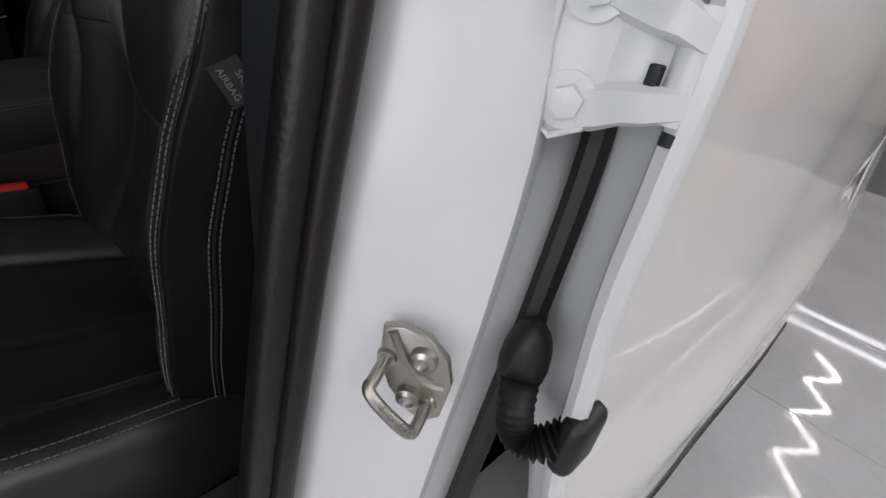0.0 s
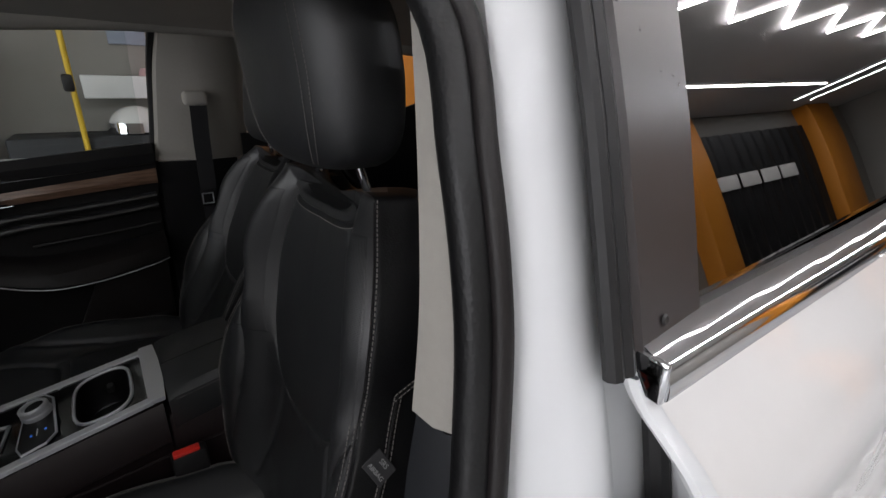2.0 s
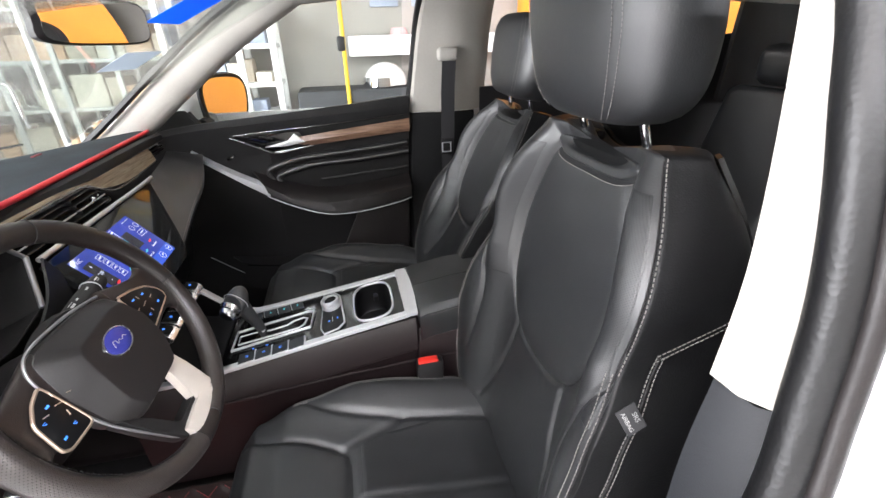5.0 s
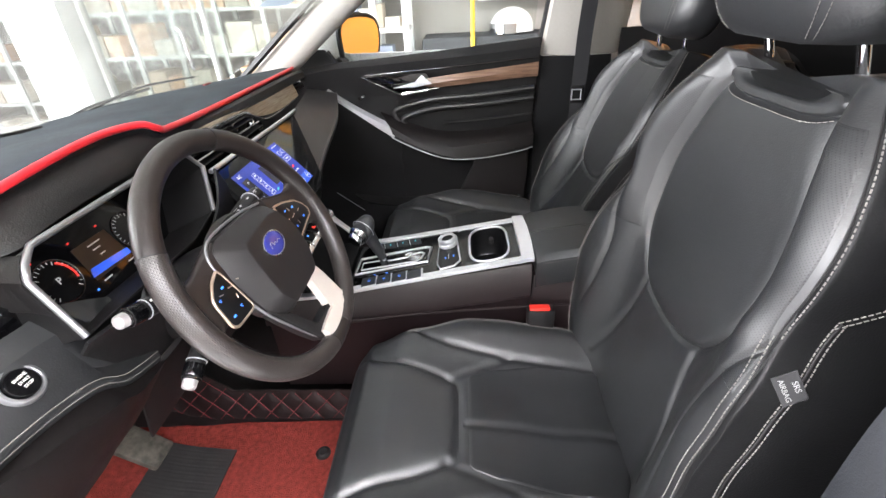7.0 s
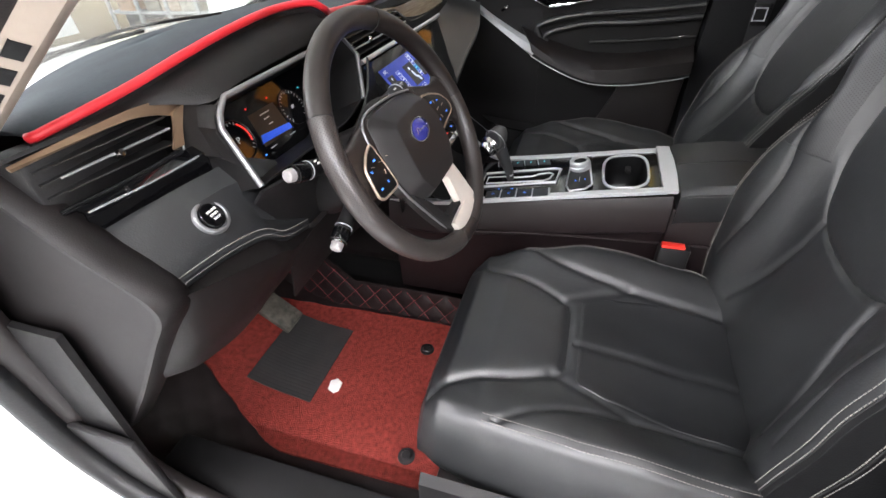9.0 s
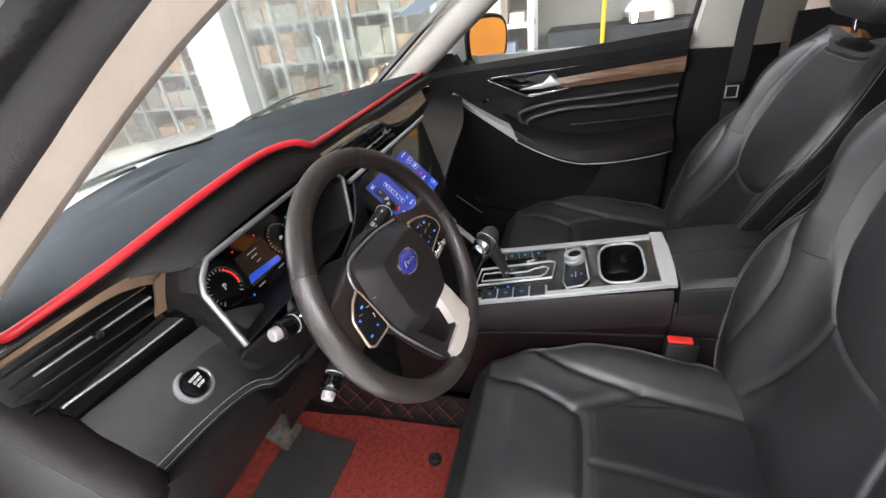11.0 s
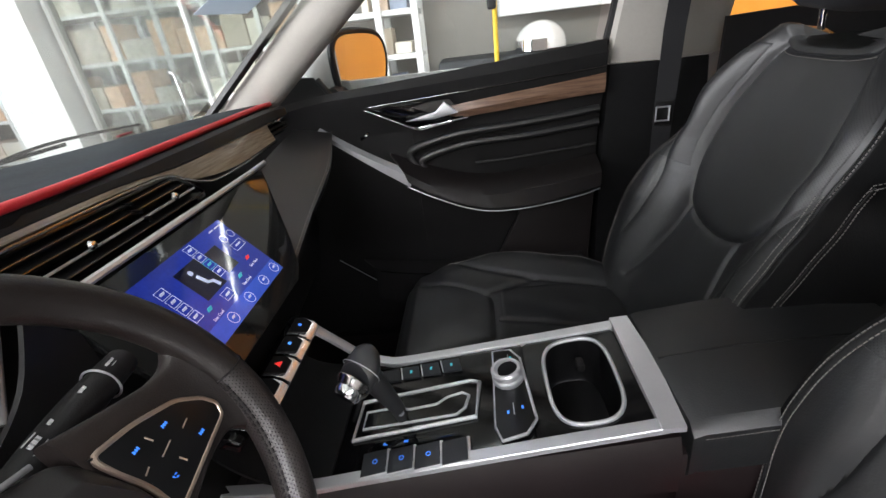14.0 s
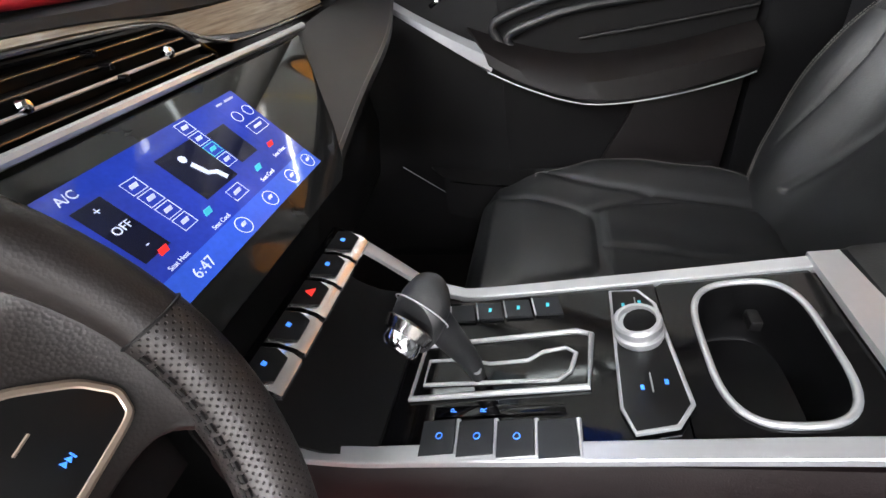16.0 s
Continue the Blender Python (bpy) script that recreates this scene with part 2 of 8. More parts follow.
WOODDOOR = wood("brown_wood_veneer", (0.10, 0.055, 0.035), (0.24, 0.14, 0.09), (90, 3, 90))
BRONZE = mat("bronze_trim", (0.3, 0.2, 0.13), 0.35, 0.7, vary=0.1)
GLASS = glass("window_glass", (0.93, 0.96, 0.95))
SHOPGLASS = glass("shop_glass", (0.9, 0.93, 0.91), 0.02)
# the windscreen alone carries the painted haze veil
WSGLASS = glass("windscreen_glass", (0.8, 0.83, 0.81), haze=0.04)
# black deepened to hold the shade on the binnacle hood and flank
HOODBLACK = mat("shade_black_hood", (0.006, 0.0052, 0.0054), 0.58, vary=0.15, bump=0.3, bscale=500, cell=True, spec=0.4)
TINT = glass("tinted_door_glass", (0.03, 0.03, 0.033), 0.3)
MIRROR = mat("mirror_glass", (0.85, 0.85, 0.85), 0.0, 1.0)
BLUEGLOW = mat("blue_backlight", (0.05, 0.25, 1.0), 0.4, emit=0.2)
TEALGLOW = mat("teal_backlight", (0.05, 0.5, 0.6), 0.4, emit=0.176)
REDGLOW = mat("red_backlight", (1.0, 0.04, 0.03), 0.4, emit=0.16)
WHITEGLOW = mat("white_display", (0.7, 0.78, 1.0), 0.4, emit=0.085)
SCREENBLUE = mat("blue_display", (0.018, 0.04, 0.36), 0.05, emit=0.085, vary=0.35, vscale=9)
SCREENBAR = mat("bright_blue_display", (0.03, 0.1, 0.62), 0.05, emit=0.085, vary=0.2, vscale=9)
SCREENDARK = mat("dark_display", (0.006, 0.008, 0.03), 0.05, emit=0.033)
TAGCLOTH = mat("black_tag_cloth", (0.03, 0.03, 0.032), 0.8, bump=0.4, bscale=900)
CONCRETE = mat("grey_floor_tile", (0.52, 0.525, 0.525), 0.05, vary=0.1, vscale=1.5, rvary=0.02, bump=0.02, bscale=40)
WALLPAINT = mat("greige_wall_paint", (0.31, 0.295, 0.27), 0.8, vary=0.06, vscale=2, bump=0.2, bscale=120)
CEILPAINT = mat("grey_ceiling_paint", (0.6, 0.59, 0.58), 0.8, vary=0.05, vscale=2)
ORANGE = mat("orange_column_paint", (0.72, 0.26, 0.02), 0.5, vary=0.06, vscale=3)
WHITEPAINT = mat("white_frame_paint", (0.78, 0.79, 0.78), 0.4, vary=0.04)
YELLOW = mat("yellow_pole_paint", (0.75, 0.5, 0.03), 0.45, vary=0.08)
HELMET = mat("white_helmet_shell", (0.8, 0.8, 0.78), 0.15, coat=0.6, vary=0.03)
LED = mat("led_strip", (1.0, 0.99, 0.98), 0.5, emit=60.0)
OUTDOOR = mat("bright_outdoors", (0.95, 0.93, 0.86), 0.9, emit=0.32, vary=0.2, vscale=1.2)
BOXES = [mat("box_" + n, c, 0.6, vary=0.12, vscale=12) for n, c in (("orange", (0.78, 0.5, 0.32)), ("white", (0.72, 0.67, 0.58)), ("grey", (0.5, 0.44, 0.36)), ("peach", (0.75, 0.6, 0.48)), ("blue", (0.3, 0.34, 0.42)), ("pink", (0.55, 0.36, 0.36)))]
TAGTEXT = mat("grey_woven_text", (0.26, 0.26, 0.26), 0.9)
PAPER = mat("white_paper", (0.8, 0.78, 0.74), 0.8)


def see_through(name, color):
    """Thin printed film that lets daylight through."""
    m = bpy.data.materials.new(name)
    m.use_nodes = True
    nt = m.node_tree
    tl = nt.nodes.new("ShaderNodeBsdfTranslucent")
    tl.inputs[0].default_value = (*color, 1)
    mx = nt.nodes.new("ShaderNodeMixShader")
    mx.inputs[0].default_value = 0.7
    b = nt.nodes["Principled BSDF"]
    b.inputs["Base Color"].default_value = (*color, 1)
    nt.links.new(b.outputs[0], mx.inputs[1])
    nt.links.new(tl.outputs[0], mx.inputs[2])
    nt.links.new(mx.outputs[0], nt.nodes["Material Output"].inputs[0])
    return m


STICKBLUE = see_through("blue_sticker", (0.04, 0.3, 0.85))
STICKGREY = see_through("grey_sticker", (0.55, 0.6, 0.65))
LOGO = mat("blue_enamel", (0.03, 0.035, 0.22), 0.2, coat=0.6)

# ---------------------------------------------------------------- mesh helpers


def part(name, bm, material, parent=None, label="", flat=False):
    """Links a bmesh, in world metres, as one mesh object under its thing or part."""
    me = bpy.data.meshes.new(name)
    bmesh.ops.recalc_face_normals(bm, faces=bm.faces)
    bm.to_mesh(me)
    bm.free()
    me.materials.append(material)
    if not flat:
        me.polygons.foreach_set("use_smooth", [True] * len(me.polygons))
        me.set_sharp_from_angle(angle=radians(38))
    ob = new(name, me)
    if parent is not None:
        ob.parent = parent
        ob.matrix_parent_inverse = parent.matrix_world.inverted()
    if label:
        ob["label"] = label
    return ob


def thing(name, label, category, at=(0, 0, 0), group="", kind=""):
    ob = new(name)
    ob.empty_display_size = 0.05
    ob.matrix_world = Matrix.Translation(at)
    bpy.context.view_layer.update()
    return tagged(ob, label, category, group, kind)


def solo(name, bm, material, label, category, kind="", group="", flat=False):
    return tagged(part(name, bm, material, None, "", flat), label, category, group, kind)


def V(*a):
    return Vector(a)


def box(c, s, bevel=0.0, seg=2, m=None):
    bm = bmesh.new()
    bmesh.ops.create_cube(bm, size=1)
    bmesh.ops.scale(bm, vec=s, verts=bm.verts)
    if bevel:
        bmesh.ops.bevel(bm, geom=bm.edges[:] + bm.verts[:], offset=min(bevel, min(s) * 0.48), segments=seg, affect="EDGES", profile=0.5)
    if m is not None:
        bmesh.ops.transform(bm, matrix=m, verts=bm.verts)
    bmesh.ops.translate(bm, vec=c, verts=bm.verts)
    return bm


def join(*bms):
    out = bms[0]
    for b in bms[1:]:
        me = bpy.data.meshes.new("tmp")
        b.to_mesh(me)
        b.free()
        out.from_mesh(me)
        bpy.data.meshes.remove(me)
    return out


def curve(pts, n=8, closed=False):
    """Smooth points through a chain of control points."""
    p = [Vector(q) for q in pts]
    out = []
    k = len(p)
    last = k if closed else k - 1
    for i in range(last):
        a, b, c, d = (p[(i - 1) % k], p[i], p[(i + 1) % k], p[(i + 2) % k]) if closed else (p[max(i - 1, 0)], p[i], p[i + 1], p[min(i + 2, k - 1)])
        for j in range(n):
            t = j / n
            out.append(0.5 * ((2 * b) + (c - a) * t + (2 * a - 5 * b + 4 * c - d) * t * t + (3 * b - a - 3 * c + d) * t ** 3))
    if not closed:
        out.append(p[-1])
    return out


def loft(rings, closed=True, caps=True, loop=False):
    bm = bmesh.new()
    vs = [[bm.verts.new(p) for p in r] for r in rings]
    n = len(vs[0])
    rows = len(vs)
    for i in range(rows if loop else rows - 1):
        a, b = vs[i], vs[(i + 1) % rows]
        for j in range(n if closed else n - 1):
            k = (j + 1) % n
            bm.faces.new((a[j], a[k], b[k], b[j]))
    if caps and closed and not loop:
        bm.faces.new(vs[0])
        bm.faces.new(vs[-1][::-1])
    return bm


def tube(pts, r, n=8, closed=False, flat=1.0, up=None):
    """A round or flattened bar along points; r may be a list."""
    p = [Vector(q) for q in pts]
    k = len(p)
    rings = []
    normal = None
    for i in range(k):
        if closed:
            t = (p[(i + 1) % k] - p[i - 1]).normalized()
        else:
            t = (p[min(i + 1, k - 1)] - p[max(i - 1, 0)]).normalized()
        if up is not None:
            normal = Vector(up) - t * t.dot(Vector(up))
        elif normal is None:
            normal = t.orthogonal()
        else:
            normal = normal - t * t.dot(normal)
        normal.normalize()
        side = t.cross(normal)
        rad = r[i] if isinstance(r, (list, tuple)) else r
        rings.append([p[i] + rad * (math.cos(a) * side + flat * math.sin(a) * normal) for a in (2 * math.pi * j / n for j in range(n))])
    return loft(rings, True, True, closed)


def sheet(f, nu, nv, thick=0.0, closed_u=False):
    """A surface from f(u, v), u and v in 0..1, with real thickness."""
    bm = bmesh.new()
    vs = [[bm.verts.new(f(i / nu, j / nv)) for j in range(nv + 1)] for i in range(nu + 1)]
    for i in range(nu):
        for j in range(nv):
            bm.faces.new((vs[i][j], vs[i + 1][j], vs[i + 1][j + 1], vs[i][j + 1]))
    if thick:
        bmesh.ops.recalc_face_normals(bm, faces=bm.faces)
        bmesh.ops.solidify(bm, geom=bm.faces[:], thickness=thick)
    return bm


def slab(pts, n, depth, bevel=0.0, seg=2):
    """A flat outline pts (3D) pushed by depth along n, edges rounded."""
    bm = bmesh.new()
    n = Vector(n).normalized()
    a = [bm.verts.new(Vector(p)) for p in pts]
    b = [bm.verts.new(Vector(p) + n * depth) for p in pts]
    bm.faces.new(a[::-1])
    top = bm.faces.new(b)
    k = len(a)
    for i in range(k):
        bm.faces.new((a[i], a[(i + 1) % k], b[(i + 1) % k], b[i]))
    bmesh.ops.recalc_face_normals(bm, faces=bm.faces)
    if bevel:
        edges = list({e for f in [top] for e in f.edges})
        bmesh.ops.bevel(bm, geom=edges, offset=bevel, segments=seg, affect="EDGES", profile=0.5)
    return bm


def lathe(profile, c, axis, n=28):
    """A turned body: profile of (radius, height) about axis through c."""
    axis = Vector(axis).normalized()
    a = axis.orthogonal().normalized()
    b = axis.cross(a)
    rings = [[Vector(c) + axis * h + r * (math.cos(t) * a + math.sin(t) * b) for t in (2 * math.pi * j / n for j in range(n))] for r, h in profile]
    return loft(rings, True, True)


def ring_tube(c, axis, R, r, n=40, m=10):
    axis = Vector(axis).normalized()
    a = axis.orthogonal().normalized()
    b = axis.cross(a)
    return tube([Vector(c) + R * (math.cos(t) * a + math.sin(t) * b) for t in (2 * math.pi * j / n for j in range(n))], r, m, True)


def resample(pts, step):
    out, left = [], 0.0
    for a, b in zip(pts[:-1], pts[1:]):
        d = (b - a).length
        x = left
        while x < d:
            out.append((a + (b - a) * (x / d), (b - a) / max(d, 1e-9)))
            x += step
        left = x - d
    return out


def stitches(pts, pitch=0.0052, length=0.0036, r=0.00048):
    """A row of short thread stitches along points."""
    bm = bmesh.new()
    for p, t in resample([Vector(q) for q in pts], pitch):
        side = t.orthogonal().normalized()
        up = t.cross(side)
        ends = []
        for s in (0, length):
            w = [bm.verts.new(p + t * s + r * (math.cos(a) * side + math.sin(a) * up)) for a in (0, 1.57, 3.14, 4.71)]
            ends.append(w)
        for j in range(4):
            bm.faces.new((ends[0][j], ends[0][(j + 1) % 4], ends[1][(j + 1) % 4], ends[1][j]))
        bm.faces.new(ends[0])
        bm.faces.new(ends[1][::-1])
    return bm


def writing(name, body, size, m, material, parent=None, label=""):
    cu = bpy.data.curves.new("text", "FONT")
    cu.body, cu.size, cu.align_x, cu.align_y, cu.extrude = body, size, "CENTER", "CENTER", 0.0003
    ob = bpy.data.objects.new("text", cu)
    me = bpy.data.meshes.new_from_object(ob)
    bpy.data.objects.remove(ob)
    bpy.data.curves.remove(cu)
    bm = bmesh.new()
    bm.from_mesh(me)
    bpy.data.meshes.remove(me)
    bmesh.ops.transform(bm, matrix=m, verts=bm.verts)
    return part(name, bm, material, parent, label, flat=True)


def frame_of(o, x, y):
    """A matrix whose x and y run along two directions, at o."""
    x = Vector(x).normalized()
    y = (Vector(y) - x * x.dot(Vector(y))).normalized()
    z = x.cross(y)
    return Matrix(((x.x, y.x, z.x, o[0]), (x.y, y.y, z.y, o[1]), (x.z, y.z, z.z, o[2]), (0, 0, 0, 1)))


def lerp_table(tab, x):
    for (a, va), (b, vb) in zip(tab[:-1], tab[1:]):
        if x <= b:
            t = min(1, max(0, (x - a) / (b - a)))
            t = t * t * (3 - 2 * t) * 0.5 + t * 0.5
            return va + (vb - va) * t
    return tab[-1][1]


def seg_dist(px, py, chain):
    best = 9.0
    for (ax, ay), (bx, by) in zip(chain[:-1], chain[1:]):
        dx, dy = bx - ax, by - ay
        t = max(0, min(1, ((px - ax) * dx + (py - ay) * dy) / (dx * dx + dy * dy)))
        best = min(best, math.hypot(px - ax - t * dx, py - ay - t * dy))
    return best

# ---------------------------------------------------------------- the room
ROOM_X0, ROOM_X1, ROOM_Y0, ROOM_Y1 = -4.2, 2.7, -12.0, 5.6
TILE = 0.8
floor = solo("floor", box(((ROOM_X0 + 8) / 2, -3.0, -0.06), (8 - ROOM_X0 + 0.4, 18.4, 0.1)), mat("dark_tile_joint", (0.12, 0.12, 0.12), 0.7, vary=0.2), "dark jointed screed under glossy grey floor tiles", "floor", "structure")
ceiling = solo("ceiling", box(((ROOM_X0 + ROOM_X1) / 2, -3.2, CEIL + 0.05), (ROOM_X1 - ROOM_X0 + 0.4, 18.0, 0.1)), CEILPAINT, "flat grey painted workshop ceiling with light strips", "ceiling", "structure")


def wall(name, c, s, material=WALLPAINT, label="plain greige painted workshop wall"):
    return solo(name, box(c, s), material, label, "wall", "structure")


wall("wall_west", (ROOM_X0 - 0.1, -3.2, CEIL / 2), (0.2, 17.8, CEIL))
wall("wall_south", (-0.75, ROOM_Y0 - 0.1, CEIL / 2), (6.9, 0.2, CEIL), WALLPAINT, "workshop back wall behind the car")
wall("wall_east", (ROOM_X1 + 0.1, -5.35, CEIL / 2), (0.2, 13.3, CEIL), WALLPAINT, "greige wall with a white display shelf and leaning yellow pole")
wall("wall_east_head", (ROOM_X1 + 0.1, 3.45, 2.75), (0.2, 4.3, 0.4), WALLPAINT, "greige lintel over the glazed shop front")
wall("wall_north_head", (-0.75, ROOM_Y1 + 0.1, 2.85), (6.9, 0.2, 0.2), WALLPAINT, "greige lintel over the open workshop front")
wall("wall_north", (-3.85, ROOM_Y1 + 0.1, 1.38), (0.7, 0.2, 2.74))
# unseen slab added over the shop to dim the rack below
solo("shop_sky_block", box((3.55, 3.6, 2.72), (1.3, 5.3, 0.08)), CEILPAINT, "unseen grey slab added to keep sky light off the shop", "ceiling", "structure")
wall("wall_behind_shop", (4.1, 3.6, 1.5), (0.1, 5.3, 3.0), WALLPAINT, "greige back wall of the glazed shop")
pillar = solo("white_pillar", box((ROOM_X1 + 0.02, 3.3, 1.3), (0.3, 0.44, 2.58), 0.01), WHITEPAINT, "white painted square pillar beside the glass door", "pillar", "structure")
solo("backdrop", box((7.6, 5.2, 1.7), (0.05, 7.0, 3.6)), OUTDOOR, "over-bright street seen past the shop front", "backdrop", "structure")
solo("backdrop", box((-0.7, 9.0, 1.7), (12, 0.05, 3.6)), OUTDOOR, "over-bright street seen past the open front", "backdrop", "structure")

# orange columns behind and beside the car
for x, y, w, d in ((2.55, -2.85, 0.24, 3.3), (-4.08, -6.0, 0.28, 0.5), (-4.08, -10.35, 0.28, 0.9)):
    solo("orange_column", box((x, y, 1.47), (w, d, 2.94), 0.02), ORANGE, "orange painted square workshop column", "column", "structure")

solo("dark_curtain", sheet(lambda u, v: V(-4.14 + 0.02 * math.sin(u * 70), -6.3 - 3.5 * u, 0.3 + 2.25 * v), 160, 4, 0.006), RUBBER, "dark pleated curtain hanging between two orange columns", "curtain")
for k in range(4):
    solo("pale_notice", box((-4.1, -6.8 - 0.62 * k, 1.68), (0.01, 0.54, 0.24), 0.002), PAPER, "pale notice fixed on the dark curtain", "notice", group="notices on the curtain")
# glazed shop front: a white frame with panes and a steel pull handle
shop = thing("shop_front", "white-framed glass shop front with a steel pull handle", "glass door", (ROOM_X1, 2.2, 0), kind="structure")
for y in (1.33, 2.12, 3.04):
    part("stile", box((ROOM_X1 + 0.05, y, 1.28), (0.05, 0.028, 2.5), 0.004), WHITEPAINT, shop)
for z in (0.05, 2.52):
    part("rail", box((ROOM_X1 + 0.05, 2.2, z), (0.045, 1.8, 0.06), 0.004), WHITEPAINT, shop)
for y0, y1 in ((1.35, 2.1), (2.14, 3.02)):
    p = part("pane", box((ROOM_X1 + 0.05, (y0 + y1) / 2, 1.28), (0.008, y1 - y0, 2.42)), SHOPGLASS, shop)
    p.visible_shadow = False
part("handle", tube(curve([(ROOM_X1 + 0.04, 2.26, 0.90), (ROOM_X1 - 0.03, 2.26, 0.90), (ROOM_X1 - 0.05, 2.26, 0.93), (ROOM_X1 - 0.05, 2.27, 1.15), (ROOM_X1 - 0.05, 2.30, 1.18), (ROOM_X1 - 0.03, 2.31, 1.18), (ROOM_X1 + 0.04, 2.31, 1.17)], 6), 0.014, 10), CHROME, shop, "bent chrome pull handle")


def rack(x, y0, y1, zs, ups, depth, name, label):
    t = thing(name, label, "shelf", (x, (y0 + y1) / 2, 0))
    for y in ups:
        for xx in (x - depth / 2, x + depth / 2):
            part("upright", box((xx, y, 1.15), (0.03, 0.04, 2.3), 0.004), WHITEPAINT, t)
    for z in zs:
        part("shelf_board", box((x, (y0 + y1) / 2, z), (depth, y1 - y0, 0.03), 0.004), WHITEPAINT, t)
    return t


shop_zs = (0.12, 0.52, 0.9, 1.28, 1.66, 2.02)
rack(3.75, 1.1, 5.9, shop_zs, tuple(1.12 + 0.43 * i for i in range(12)), 0.4, "shop_rack", "white metal shop rack full of boxed goods")
random.seed(4)
for z in shop_zs[:-1]:
    y = 1.16
    while y < 5.7:
        w, hgt = random.uniform(0.1, 0.3), random.uniform(0.12, 0.3)
        m = random.choice(BOXES[:4] + BOXES[:1] + [BOXES[1]])
        if random.random() < 0.85:
            solo("goods_box", box((3.72, y + w / 2, z + 0.0155 + hgt / 2), (0.3, w - 0.015, hgt), 0.006), m, "plain boxed goods standing on the shop rack", "box", group="boxed goods on the rack")
        y += w
# open rack inside the workshop, left of the wall shelf
wall_zs = (0.1, 0.5, 0.94, 1.13, 1.36, 1.75)
rack(2.47, 0.55, 1.2, wall_zs, (0.56, 0.77, 1.19), 0.3, "workshop_rack", "white metal rack with small workshop supplies")
for z in wall_zs[1:5]:
    y = 0.6
    while y < 1.16:
        w, hgt = random.uniform(0.04, 0.11), random.uniform(0.06, 0.15)
        if random.random() < 0.8:
            solo("supply_box", box((2.44, y + w / 2, z + 0.0155 + hgt / 2), (0.16, w - 0.01, hgt), 0.004), random.choice(BOXES), "small coloured supply box on the rack", "box", group="supplies on the rack")
        y += w
# wall shelf, bench, helmet, pole
solo("wall_shelf", box((2.58, -0.75, 1.34), (0.22, 1.66, 0.13), 0.008), WHITEPAINT, "thick white wall shelf with small caps on it", "shelf")
solo("bench", box((2.5, -0.12, 0.54), (0.36, 1.16, 1.07), 0.02), mat("dark_bench_cover", (0.035, 0.037, 0.04), 0.7, vary=0.2), "low dark covered bench against the wall", "bench")
hel = thing("helmet", "white open-face helmet resting on the dark bench", "helmet", (2.46, -0.15, 1.075))
part("shell", sheet(lambda u, v: V(2.46 + 0.13 * math.sin(0.5 * math.pi * min(1, v * 1.08)) * math.cos(2 * math.pi * u), -0.15 + 0.15 * math.sin(0.5 * math.pi * min(1, v * 1.08)) * math.sin(2 * math.pi * u), 1.085 + 0.15 * math.cos(0.5 * math.pi * v)), 28, 12, 0.01), HELMET, hel)
part("visor", sheet(lambda u, v: V(2.46 + 0.136 * math.cos(0.9 + 1.6 * u + 0.75) , -0.15 + 0.155 * math.sin(0.9 + 1.6 * u + 0.75), 1.08 + 0.06 * v), 12, 3, 0.004), CHROME, hel, "shiny folded visor")
solo("red_cap", lathe([(0.001, 0.05), (0.05, 0.045), (0.062, 0.02), (0.064, 0.0)], (2.56, -0.28, 1.4055), (0, 0, 1), 16), BOXES[5], "small red cap lying on the shelf", "cap")
solo("black_cap", lathe([(0.001, 0.06), (0.06, 0.05), (0.075, 0.02), (0.078, 0.0)], (2.56, -0.52, 1.4055), (0, 0, 1), 16), RUBBER, "small black cap lying on the shelf", "cap")
pole = thing("yellow_pole", "thin yellow pole leaning on the wall with a black clip", "pole", (2.3, 0.12, 0))
part("rod", tube([(2.3, 0.12, 0.0), (2.32, 0.12, 2.3)], 0.014, 10), YELLOW, pole)
part("clip", box((2.30, 0.135, 1.36), (0.05, 0.05, 0.09), 0.012), RUBBER, pole, "black plastic clip")
for y, c in ((-0.2, 4), (-0.5, 4)):
    solo("wall_picture", box((2.685, y, 1.66), (0.015, 0.2, 0.14), 0.003), BOXES[c], "small bluish framed print hung above the shelf", "picture")

# linear lamp high on the east wall
wl = thing("wall_lamp", "slim white linear lamp mounted high on the wall", "wall lamp", (2.66, -0.66, 2.52))
part("housing", box((2.668, -0.66, 2.52), (0.05, 1.08, 0.05), 0.006), WHITEPAINT, wl)
part("tube", tube([(2.63, -0.13, 2.505), (2.63, -1.19, 2.535)], 0.006, 8), mat("dim_led_tube", (1.0, 0.99, 0.98), 0.5, emit=14.0), wl, "bright white lamp tube")
# light strips under the ceiling: long lines and a zigzag net
for x0, y0, x1, y1, watts in LAMP_LINES:
    solo("light_strip", box(((x0 + x1) / 2, (y0 + y1) / 2, CEIL - 0.018), (max(0.07, abs(x1 - x0)), max(0.07, abs(y1 - y0)), 0.03), 0.006), WHITEPAINT, "slim white linear ceiling light housing", "ceiling light", group="ceiling light strips")
for x0 in (-1.9,):
    pts = [(x0 + (0.18 if i % 2 else -0.18), 3.35 - 0.46 * i, CEIL - 0.03) for i in range(26)]
    solo("zigzag_light", join(*[tube([a, b], 0.0095, 6) for a, b in zip(pts[:-1], pts[1:])]), LED, "bright white zigzag light line under the ceiling", "ceiling light", group="zigzag ceiling lights")

